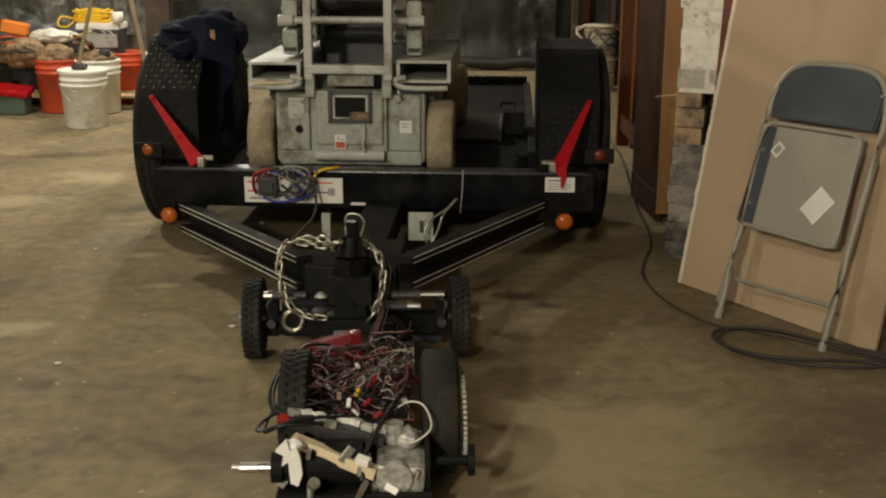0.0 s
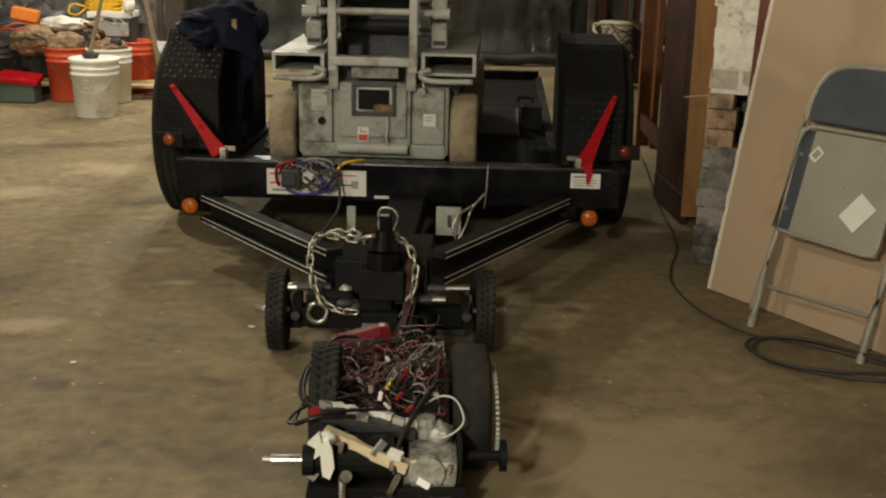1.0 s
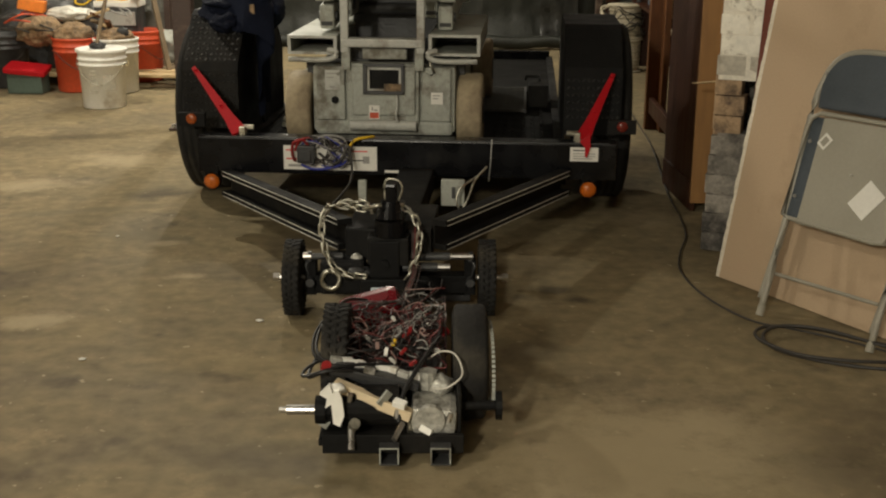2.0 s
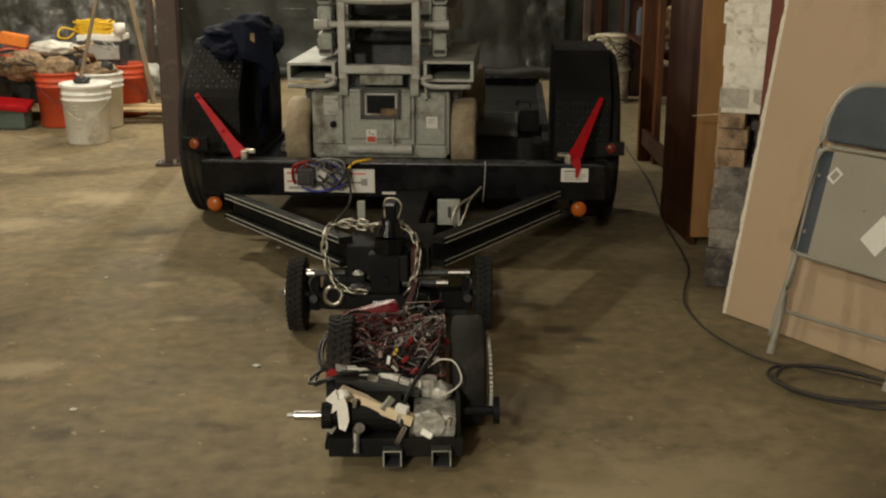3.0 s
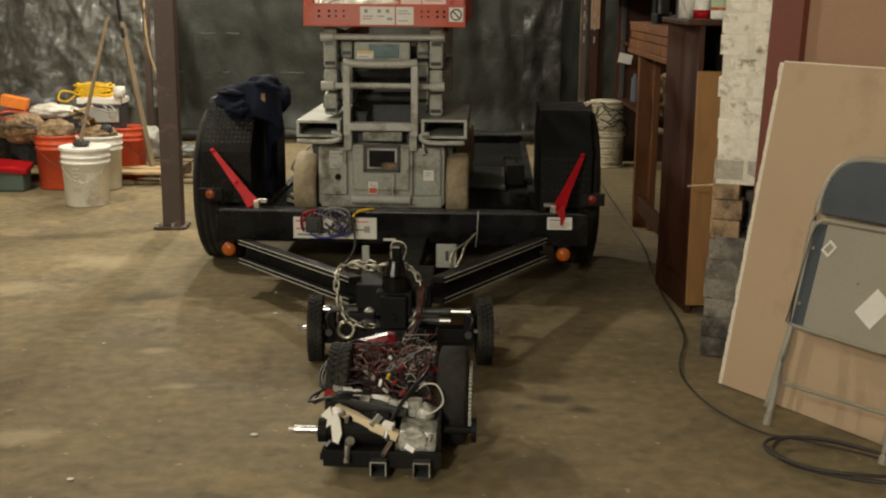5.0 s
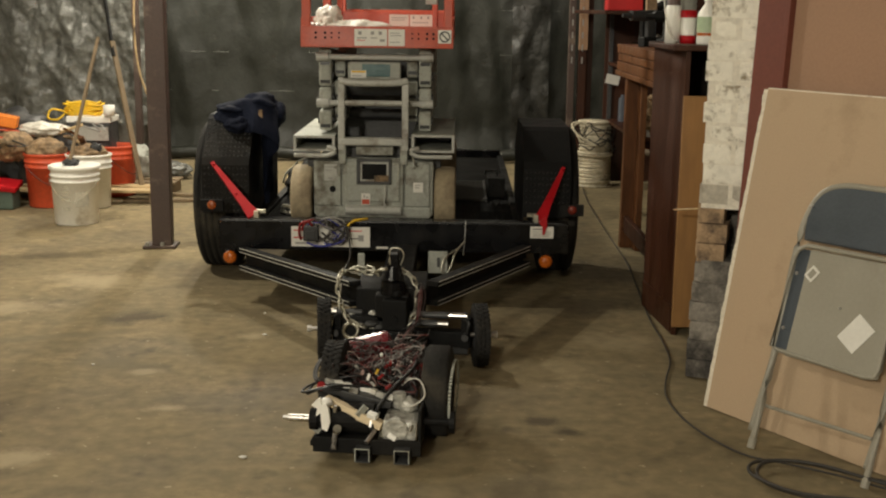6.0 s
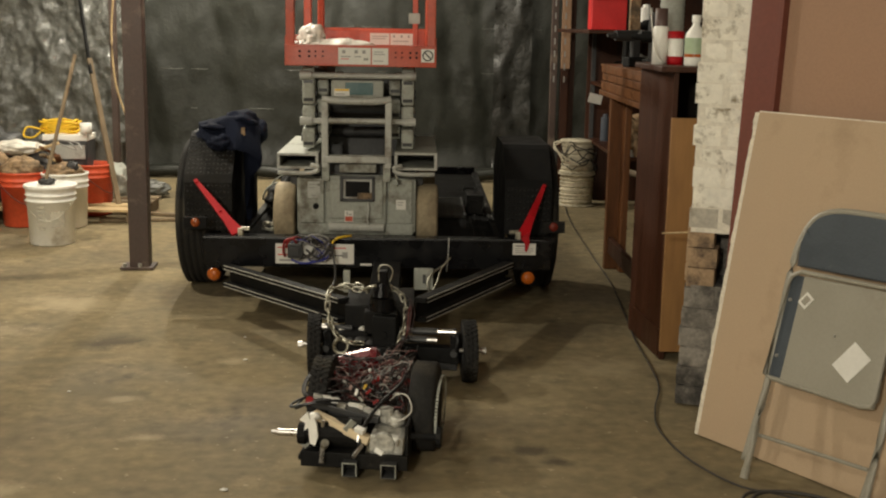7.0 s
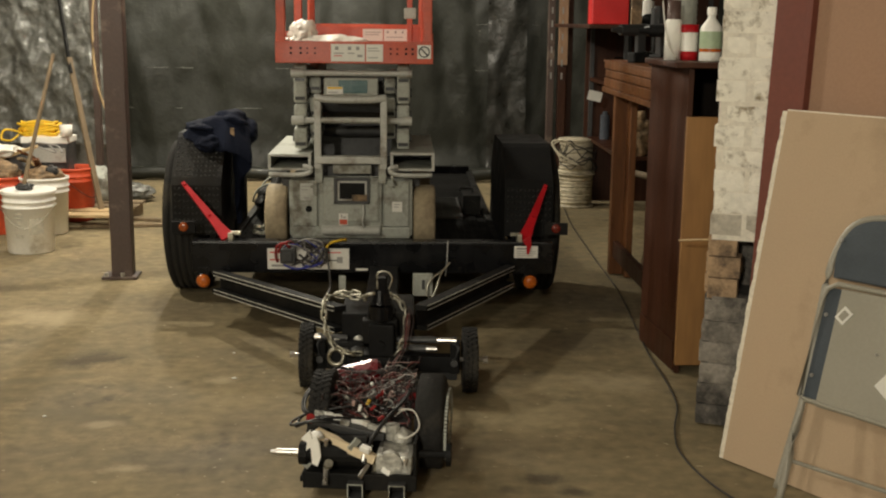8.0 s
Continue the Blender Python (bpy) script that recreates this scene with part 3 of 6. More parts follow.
def plate(parent, name, x0, x1, z0, z1, y, bars, label, mat=None, thick=0.003):
    """A flat label with bars for its small print; bars: (x, z, width, height, ink) as shares."""
    bm = B()
    box(bm, x0, x1, y - thick, y, z0, z1)
    ob = part(name, bm, mat or WHITE, parent, label)
    for bx, bz, bw, bh, ink in bars:
        bm = B()
        box(bm, x0 + (x1 - x0) * bx, x0 + (x1 - x0) * (bx + bw), y - thick - 0.0012, y - thick, z0 + (z1 - z0) * bz, z0 + (z1 - z0) * (bz + bh))
        part("print", bm, ink, ob)
    return ob


INK_GREY = material("grey_ink", (0.3, 0.29, 0.27), 0.6, vary=0.15)
plate(trailer, "sign_plate", -0.446, -0.075, 0.264, 0.36, -0.0005, [(0.03, 0.78, 0.22, 0.06, INK_RED), (0.03, 0.42, 0.3, 0.06, INK_RED), (0.72, 0.78, 0.18, 0.05, INK_RED), (0.66, 0.4, 0.2, 0.05, INK), (0.85, 0.3, 0.07, 0.3, INK_GREY), (0.05, 0.12, 0.3, 0.1, INK_GREY)], "white sign plate with red printing")
plate(trailer, "rating_label", 0.679, 0.788, 0.32, 0.375, -0.0005, [(0.1, 0.74, 0.5, 0.08, INK), (0.1, 0.52, 0.8, 0.06, INK_GREY), (0.1, 0.34, 0.8, 0.06, INK_GREY), (0.1, 0.16, 0.7, 0.07, INK_GREY)], "white rating label with small print")
plate(trailer, "small_sticker", -0.045, 0.01, 0.258, 0.268, -0.0005, [], "small white sticker")
# electrics on the sign plate
bm = B()
box(bm, -0.385, -0.315, -0.05, -0.004, 0.298, 0.368, 0.006)
box(bm, -0.372, -0.328, -0.06, -0.05, 0.31, 0.35, 0.003)
rl = part("relay_box", bm, INK, trailer, "black relay box with wires")
for k, (mt, pts, r) in enumerate((
        (WIRE_RED, [(-0.34, -0.03, 0.365), (-0.36, -0.05, 0.392), (-0.395, -0.055, 0.38), (-0.405, -0.03, 0.33), (-0.4, -0.01, 0.3)], 0.006),
        (WIRE_RED, [(-0.3, -0.03, 0.37), (-0.33, -0.04, 0.398), (-0.37, -0.05, 0.39), (-0.392, -0.04, 0.35)], 0.005),
        (YELLOW, [(-0.18, -0.03, 0.365), (-0.155, -0.03, 0.392), (-0.12, -0.01, 0.398), (-0.09, 0.03, 0.395)], 0.006),
        (WIRE_BLUE, [(-0.37, -0.03, 0.29), (-0.33, -0.03, 0.274), (-0.27, -0.03, 0.276), (-0.2, -0.03, 0.3), (-0.19, -0.03, 0.36), (-0.22, -0.02, 0.396)], 0.005),
        (INK_GREY, [(-0.31, -0.03, 0.36), (-0.27, -0.045, 0.4), (-0.215, -0.045, 0.385), (-0.2, -0.04, 0.335), (-0.23, -0.03, 0.3), (-0.265, -0.03, 0.29)], 0.005),
        (INK_GREY, [(-0.33, -0.03, 0.366), (-0.28, -0.05, 0.41), (-0.2, -0.045, 0.4), (-0.185, -0.04, 0.34)], 0.004),
        (CORD, [(-0.3, -0.04, 0.34), (-0.24, -0.045, 0.3), (-0.2, -0.05, 0.33), (-0.18, -0.05, 0.372), (-0.165, -0.07, 0.3), (-0.15, -0.2, 0.27), (-0.13, -0.5, 0.3), (-0.12, -0.78, 0.33)], 0.005),
        (CORD, [(-0.28, -0.03, 0.37), (-0.25, -0.05, 0.35), (-0.22, -0.05, 0.36), (-0.19, -0.04, 0.385), (-0.24, -0.02, 0.395)], 0.004))):
    bm = B()
    sweep(bm, smooth_path(pts), r, 6)
    part("wire", bm, mt, rl)

rw = random.Random(17)
for k in range(16):
    a, b = rw.uniform(-0.38, -0.3), rw.uniform(-0.26, -0.16)
    pts = [(a, -0.03, rw.uniform(0.35, 0.375)), (a + 0.03, -0.045, rw.uniform(0.385, 0.41)), ((a + b) / 2, -0.05, rw.uniform(0.36, 0.41)), (b, -0.045, rw.uniform(0.3, 0.4)), (b - 0.03, -0.03, rw.uniform(0.275, 0.32)), (b - 0.08, -0.02, rw.uniform(0.27, 0.33))]
    bm = B()
    sweep(bm, smooth_path(pts, 5), rw.choice((0.0018, 0.0025, 0.0032)), 5)
    part("wire", bm, (CORD, INK_GREY, CORD, WIRE_BROWN, CORD, WIRE_BLUE, CORD)[k % 7], rl)

# the tongue: two channels to the coupler
def channel(a, b, z0, z1, flange, dip):
    """A C-channel from a to b (plan), flanges away from the middle, its end at a lower by dip."""
    a, b = Vector((*a, 0)), Vector((*b, 0))
    d = b - a
    ang = math.atan2(d.y, d.x)
    m = Matrix.Translation((a.x, a.y, 0)) @ Matrix.Rotation(ang, 4, "Z")
    bm = B()
    f = flange
    lo, hi = min(0, f), max(0, f)
    box(bm, 0, d.length, -0.004, 0.004, z0, z1, 0, m)
    box(bm, 0, d.length, lo, hi, z1 - 0.02, z1, 0.001, m)
    box(bm, 0, d.length, lo, hi, z0, z0 + 0.02, 0.001, m)
    def lower(bm):
        for v in bm.verts:
            v.co.z -= dip * (1 - (v.co.xy - a.xy).length / d.length)
    lower(bm)
    ob = part("tongue_channel", bm, BLACK_DULL, trailer)
    bm = B()
    e = f + (0.0015 if f > 0 else -0.0015)
    for z in (z1 - 0.0195, z1 - 0.003, z0 + 0.0005, z0 + 0.017):
        box(bm, 0.02, d.length - 0.01, min(f, e), max(f, e), z, z + 0.0022, 0, m)
    lower(bm)
    part("bare_edge", bm, EDGE, ob, "bright worn flange edges")


channel((-0.66, 0.0), (-0.05, -0.87), 0.205, 0.308, -0.045, 0.05)
channel((0.645, 0.0), (0.22, -0.9), 0.22, 0.318, 0.045, 0.03)
bm = B()
box(bm, -0.06, 0.215, -0.93, -0.6, 0.185, 0.29, 0.006)
box(bm, 0.02, 0.15, -1.0, 0.0, 0.19, 0.28, 0.006)
part("tongue_box", bm, BLACK_DULL, trailer)
bm = B()
CX, CY = 0.088, -0.97
rod(bm, (CX, CY, 0.285), (CX, CY, 0.335), 0.05, 0.047, 20)
rod(bm, (CX, CY, 0.335), (CX, CY + 0.01, 0.395), 0.045, 0.028, 20)
box(bm, CX - 0.035, CX + 0.035, CY - 0.01, CY + 0.16, 0.29, 0.36, 0.012)
box(bm, CX - 0.02, CX + 0.025, CY - 0.02, CY + 0.04, 0.38, 0.45, 0.008)
cp = part("coupler", bm, BLACK, trailer, "black cast ball coupler")
bm = B()
sweep(bm, smooth_path([(CX - 0.012, CY - 0.02, 0.4), (CX - 0.01, CY - 0.02, 0.46), (CX + 0.025, CY - 0.02, 0.465), (CX + 0.042, CY - 0.02, 0.44), (CX + 0.03, CY - 0.02, 0.4)]), 0.0035, 6)
sweep(bm, [(CX - 0.07, CY - 0.02, 0.37), (CX - 0.04, CY - 0.04, 0.385), (CX - 0.02, CY - 0.04, 0.39)], 0.007, 6)
part("latch", bm, ZINC, cp, "bright latch pin")
bm = B()
box(bm, 0.212, 0.295, -0.47, -0.45, 0.25, 0.345, 0.004)
bx = part("battery_plate", bm, GREY, trailer, "pale grey breakaway switch plate")
bm = B()
box(bm, 0.25, 0.262, -0.476, -0.47, 0.28, 0.32, 0.001)
part("switch", bm, GREY_DARK, bx)
bm = B()
sweep(bm, smooth_path([(0.34, -0.42, 0.35), (0.29, -0.5, 0.33), (0.27, -0.52, 0.29), (0.285, -0.52, 0.25), (0.31, -0.5, 0.29), (0.33, -0.45, 0.34), (0.37, -0.4, 0.38)]), 0.004, 6)
part("cable", bm, ZINC, trailer, "thin steel breakaway cable")
bm = B()
sweep(bm, [(0.375, -0.004, 0.4), (0.372, -0.008, 0.31), (0.366, -0.008, 0.235)], 0.003, 6)
part("wire", bm, INK_GREY, trailer, "thin grey wire")
bm = B()
box(bm, -0.105, -0.075, -0.32, -0.3, 0.2, 0.3, 0.003)
part("bracket", bm, GREY, trailer, "pale steel bracket")


def link_mesh():
    bm = B()
    n = 10
    pts = [((0.011 if 0 else 0.0095) * math.cos(2 * math.pi * k / n), 0, 0.0095 * math.sin(2 * math.pi * k / n) + (0.011 if math.sin(2 * math.pi * k / n) > 0 else -0.011)) for k in range(n)]
    sweep(bm, pts, 0.0042, 5, closed=True)
    return finish(bm, "link", ZINC)


LINK = link_mesh()


def chain(parent, pts, label):
    path = smooth_path(pts, 24)
    c = None
    acc, i = 0.0, 0
    bm = B()
    rod(bm, Vector(pts[0]) + Vector((0, 0, -0.01)), Vector(pts[0]) + Vector((0, 0, 0.012)), 0.008, n=8)
    c = part("safety_chain", bm, ZINC, parent, label)
    last = path[0]
    for a, b in zip(path, path[1:]):
        acc += (b - a).length
        if acc >= 0.029:
            acc = 0.0
            ob = new("link", LINK)
            ob.parent = c
            d = (b - last).normalized()
            ob.matrix_basis = Matrix.Translation((b + last) / 2) @ d.to_track_quat("Z", "Y").to_matrix().to_4x4() @ Matrix.Rotation(radians(90 * (i % 2) + 20), 4, "Z")
            last, i = b, i + 1
    return c


chain(trailer, [(0.03, -0.93, 0.35), (-0.04, -0.9, 0.35), (-0.105, -0.9, 0.355), (-0.125, -0.97, 0.33), (-0.115, -1.0, 0.25), (-0.085, -1.02, 0.19), (-0.03, -1.03, 0.165), (0.03, -1.03, 0.165)], "bright zinc safety chain hanging in a loop")
chain(trailer, [(0.12, -0.92, 0.36), (0.155, -0.95, 0.35), (0.18, -0.98, 0.31), (0.182, -1.0, 0.25), (0.165, -1.02, 0.19), (0.14, -1.03, 0.155)], "bright zinc safety chain hanging to the hitch")
chain(trailer, [(0.03, -0.9, 0.345), (-0.02, -0.87, 0.36), (-0.08, -0.86, 0.35), (-0.1, -0.88, 0.35)], "bright zinc safety chain over the tongue")

# loose gear lying on the deck
chain(trailer, [(-0.6, 0.75, 0.3), (-0.55, 0.68, 0.305), (-0.52, 0.8, 0.31), (-0.58, 0.9, 0.3), (-0.6, 0.78, 0.32), (-0.54, 0.72, 0.33), (-0.53, 0.86, 0.32), (-0.57, 0.95, 0.305)], "bright tie-down chain heaped on the deck")
bm = B()
box(bm, 0.515, 0.615, 1.4, 1.6, 0.288, 0.4, 0.006)
rod(bm, (0.565, 1.41, 0.34), (0.565, 1.385, 0.34), 0.03, n=12)
wb = part("winch_box", bm, BLACK_DULL, trailer, "black steel box on the deck")
bm = B()
sweep(bm, [(0.5, 1.5, 0.41), (0.5, 1.5, 0.43), (0.57, 1.5, 0.43), (0.57, 1.5, 0.405)], 0.008, 8)
part("grip", bm, GREY_DARK, wb)
bundle = thing("tarpaulin_bundle", "dark folded tarpaulin bundle on the trailer deck", "tarpaulin")
RIDERS.append((bundle, Matrix.Identity(4)))
bm = B()
lump(bm, (-0.575, 1.6, 0.37), (0.085, 0.45, 0.085), 4, 0.45, 4, 2.2)
part("cloth", bm, BLACK_DULL, bundle)
for y in (1.3, 1.65):
    bm = B()
    sweep(bm, [(-0.575 + 0.1 * math.cos(a), y + 0.03 * math.sin(a), 0.37 + 0.1 * math.sin(a)) for a in [math.pi * k / 12 for k in range(13)]], 0.006, 6)
    part("strap", bm, GREY, bundle, "grey webbing strap")
# slatted loading ramp lying on the deck beside the lift
ramp = thing("loading_ramp", "grey slatted steel loading ramp lying on the trailer deck", "ramp")
RIDERS.append((ramp, Matrix.Identity(4)))
for x in (0.25, 0.5):
    bm = B()
    box(bm, x - 0.006, x + 0.006, 1.2, 1.93, 0.291, 0.312, 0.001)
    part("side_bar", bm, GREY_DARK, ramp)
slat = B()
box(slat, 0.257, 0.493, -0.006, 0.006, 0.294, 0.309)
slat = finish(slat, "slat", material("dull_steel_slat", (0.1, 0.1, 0.09), 0.5, 0.4, vary=0.3))
for k in range(15):
    ob = new("slat", slat)
    ob.parent = ramp
    ob.matrix_basis = pose(0, 1.225 + 0.049 * k, 0)


# ---- the scissor lift on the trailer; its own space is the trailer's ----
lift = thing("scissor_lift", "grey scissor lift with red-orange platform, strapped down and folded", "scissor lift")
RIDERS.append((lift, Matrix.Identity(4)))
LX = -0.08
bm = B()
box(bm, -0.37, 0.215, 0.26, 1.9, 0.37, 0.64, 0.012)
box(bm, -0.225, 0.07, 0.23, 0.3, 0.40, 0.655, 0.012)
box(bm, -0.36, 0.205, 0.245, 0.3, 0.36, 0.42, 0.014)
part("chassis", bm, GREY, lift)
bm = B()
box(bm, -0.352, -0.235, 0.238, 0.262, 0.42, 0.64, 0.006)
box(bm, 0.08, 0.198, 0.238, 0.262, 0.42, 0.64, 0.006)
box(bm, -0.205, 0.055, 0.215, 0.232, 0.445, 0.645, 0.01)
for x in (-0.33, -0.26, 0.1, 0.18):
    for z in (0.45, 0.61):
        rod(bm, (x, 0.232, z), (x, 0.24, z), 0.008, n=8)
part("front_panel", bm, GREY, lift)
bm = B()
rod(bm, (-0.21, 0.215, 0.405), (0.06, 0.215, 0.405), 0.022, n=14)
part("bumper_tube", bm, GREY_LIGHT, lift)
bm = B()
for a in ((-0.155, -0.14, 0.535, 0.655), (0.0, 0.012, 0.535, 0.655), (-0.155, 0.012, 0.645, 0.657), (-0.155, 0.012, 0.535, 0.547)):
    box(bm, a[0], a[1], 0.195, 0.216, a[2], a[3], 0.002)
win = part("window_frame", bm, GREY_DARK, lift, "dark framed opening")
bm = B()
for a in ((-0.138, -0.128, 0.549, 0.643), (-0.01, 0.0, 0.549, 0.643), (-0.138, 0.0, 0.633, 0.643), (-0.138, 0.0, 0.549, 0.556)):
    box(bm, a[0], a[1], 0.2, 0.214, a[2], a[3], 0.002)
part("inner_frame", bm, GREY_LIGHT, win)
bm = B()
box(bm, -0.128, -0.01, 0.212, 0.2145, 0.556, 0.633)
part("window_recess", bm, BLACK_DULL, win)
plate(win, "paper_label", -0.07, 0.0, 0.548, 0.578, 0.2, [], "cream label", JUNK_TAN)
for x, z, r in ((-0.275, 0.505, 0.014), (0.025, 0.47, 0.018)):
    bm = B()
    rod(bm, (x, 0.222, z), (x, 0.236, z), r, n=16)
    part("port", bm, BLACK_DULL, lift, "round black port")
bm = B()
sweep(bm, smooth_path([(-0.02, 0.205, 0.545), (-0.015, 0.19, 0.49), (-0.02, 0.19, 0.45), (-0.012, 0.2, 0.42)]), 0.005, 6)
part("cable", bm, GREY_LIGHT, lift)
lb = plate(lift, "warning_label", -0.133, -0.09, 0.43, 0.487, 0.2145, [(0.08, 0.08, 0.84, 0.42, ORANGE), (0.25, 0.62, 0.12, 0.28, INK_GREY), (0.5, 0.62, 0.3, 0.1, INK_GREY)], "white and orange warning label")
plate(lift, "data_label", 0.118, 0.166, 0.492, 0.54, 0.2375, [(0.15, 0.7, 0.6, 0.08, INK_GREY), (0.15, 0.45, 0.5, 0.08, INK_GREY)], "white square label")
plate(lift, "data_label", -0.315, -0.255, 0.545, 0.625, 0.2375, [(0.1, 0.8, 0.7, 0.06, INK_GREY), (0.1, 0.6, 0.5, 0.06, INK_GREY), (0.3, 0.1, 0.4, 0.1, INK_GREY)], "faded grey label", GREY_LIGHT)


def lift_wheel(x, y, w):
    bm = B()
    lathe(bm, [(0.05, -w * 0.45), (0.12, -w * 0.5), (0.148, -w * 0.46), (0.155, -w * 0.36), (0.155, w * 0.36), (0.148, w * 0.46), (0.12, w * 0.5), (0.05, w * 0.45)], 36, Matrix.Rotation(radians(90), 4, "Y"))
    ob = part("wheel", bm, TAN_WHEEL, lift, "tan solid rubber wheel", pose(x, y, 0.445))
    bm = B()
    rod(bm, (-w * 0.52, 0, 0), (w * 0.52, 0, 0), 0.055, n=18)
    part("hub", bm, GREY_DARK, ob)


for x, w in ((-0.435, 0.108), (0.272, 0.108)):
    for y in (0.39, 1.66):
        lift_wheel(x, y, w)
bm = B()
for s in (-1, 1):
    box(bm, LX + s * 0.3 - 0.03, LX + s * 0.3 + 0.03, 0.36, 0.42, 0.44, 0.64, 0.006)
box(bm, LX - 0.33, LX + 0.33, 0.34, 0.37, 0.615, 0.66, 0.004)
part("knuckle", bm, GREY_DARK, lift)


def pocket(x0, x1, z0, z1, y0, y1, t):
    """An open rectangular tube."""
    bm = B()
    box(bm, x0, x1, y0, y1, z1 - t, z1)
    box(bm, x0, x1, y0, y1, z0, z0 + t)
    box(bm, x0, x0 + t, y0, y1, z0 + t, z1 - t)
    box(bm, x1 - t, x1, y0, y1, z0 + t, z1 - t)
    box(bm, x0 + t, x1 - t, y0 + 0.4, y0 + 0.42, z0 + t, z1 - t)
    ob = part("fork_pocket", bm, GREY, lift, "open rectangular steel fork pocket")
    bm = B()
    box(bm, x0 + t, x1 - t, y0 + 0.36, y0 + 0.38, z0 + t, z1 - t)
    part("pocket_inside", bm, GREY_DARK, ob)
    bm = B()
    for a in ((x0, x1, z1 - t, z1), (x0, x1, z0, z0 + t), (x0, x0 + t, z0 + t, z1 - t), (x1 - t, x1, z0 + t, z1 - t)):
        box(bm, a[0] - 0.001, a[1] + 0.001, y0 - 0.006, y0, a[2], a[3], 0.0)
    part("rim", bm, GREY_LIGHT, ob)
    return ob


pk = pocket(-0.46, -0.262, 0.69, 0.765, 0.22, 1.1, 0.011)
pk2 = pocket(0.11, 0.315, 0.69, 0.775, 0.22, 1.1, 0.011)
for s, p in ((1, -0.455), (-1, 0.305)):
    bm = B()
    sweep(bm, smooth_path([(p, 0.2, 0.672), (p + s * 0.14, 0.19, 0.672), (p + s * 0.19, 0.19, 0.685), (p + s * 0.195, 0.19, 0.705), (p + s * 0.16, 0.2, 0.712)]), 0.011, 8)
    part("pull_handle", bm, GREY_LIGHT, lift, "bent pale steel handle")
bm = B()
sweep(bm, [(0.115, 0.19, 0.67), (0.135, 0.19, 0.625), (0.12, 0.19, 0.615)], 0.006, 6)
part("shackle", bm, ZINC, lift)

# folded scissor arms, front ends seen as stacked blocks
def arm(x, w, za, zb, y0=0.34, y1=1.75):
    bm = B()
    L = y1 - y0
    m = Matrix.Translation((x, y0, za)) @ Matrix.Rotation(math.atan2(zb - za, L), 4, "X")
    box(bm, -w / 2, w / 2, -0.02, L, -0.05, 0.05, 0.014, m)
    ob = part("scissor_arm", bm, GREY, lift)
    bm = B()
    box(bm, -w * 0.38, w * 0.38, -0.023, -0.019, -0.034, -0.018, 0, m)
    rod(bm, (x - w * 0.62, y0 + 0.02, za), (x + w * 0.62, y0 + 0.02, za), 0.02, n=12)
    part("arm_pin", bm, INK, ob)


AX = LX + 0.006
for s in (-1, 1):
    xo, xi = AX + s * 0.243, AX + s * 0.178
    arm(xo, 0.062, 0.83, 0.93)
    arm(xo, 0.062, 0.94, 0.83)
    arm(xo, 0.062, 1.045, 1.13)
    arm(xo, 0.062, 1.13, 1.04)
    arm(xi, 0.056, 0.87, 0.9, 0.42)
    arm(xi, 0.056, 0.97, 1.05, 0.42)
    arm(xi, 0.056, 1.085, 0.98, 0.42)
bm = B()
for z, y in ((0.915, 0.315), (1.137, 0.315)):
    rod(bm, (AX - 0.275, y, z), (AX + 0.275, y, z), 0.014, n=14)
    for s in (-1, 1):
        rod(bm, (AX + s * 0.225, y - 0.008, z), (AX + s * 0.283, y - 0.008, z), 0.021, n=14)
part("cross_tube", bm, GREY_LIGHT, lift)
bm = B()
rod(bm, (LX - 0.19, 0.5, 0.975), (LX + 0.19, 0.5, 0.975), 0.035, n=16)
rod(bm, (LX - 0.19, 0.62, 0.84), (LX + 0.19, 0.62, 0.84), 0.025, n=16)
box(bm, LX - 0.19, LX + 0.19, 0.75, 0.8, 0.66, 1.1)
box(bm, LX - 0.19, LX + 0.19, 0.35, 0.8, 0.66, 0.70)
part("ram", bm, GREY_DARK, lift, "dark hydraulic ram and reservoir")
# entry ladder
bm = B()
for x in (-0.228, 0.078):
    box(bm, x - 0.016, x + 0.016, 0.2, 0.235, 0.70, 1.02, 0.005)
rod(bm, (-0.23, 0.215, 0.925), (0.08, 0.215, 0.925), 0.013, n=12)
sweep(bm, smooth_path([(-0.24, 0.21, 1.03), (-0.16, 0.2, 1.022), (0.01, 0.2, 1.022), (0.09, 0.21, 1.03)]), 0.018, 8)
box(bm, -0.24, 0.09, 0.195, 0.26, 0.722, 0.757, 0.008)
part("ladder", bm, GREY_LIGHT, lift, "pale grey entry ladder")
bm = B()
box(bm, -0.16, 0.02, 0.23, 0.26, 0.672, 0.715, 0.006)
for x in (-0.225, 0.072):
    box(bm, x - 0.018, x + 0.018, 0.205, 0.24, 0.63, 0.722, 0.005)
part("ladder_foot", bm, GREY, lift)
# control box under the platform
bm = B()
box(bm, -0.205, 0.05, 0.3, 0.36, 1.03, 1.115, 0.008)
cb = part("control_box", bm, GREY, lift)
bm = B()
box(bm, -0.135, 0.0, 0.296, 0.3, 1.045, 1.105, 0.002)
part("panel", bm, TEAL, cb, "dull teal control panel")
plate(cb, "warning_label", -0.19, -0.115, 1.04, 1.075, 0.296, [(0.05, 0.7, 0.9, 0.25, YELLOW), (0.1, 0.2, 0.6, 0.12, INK_GREY)], "white and yellow warning label")

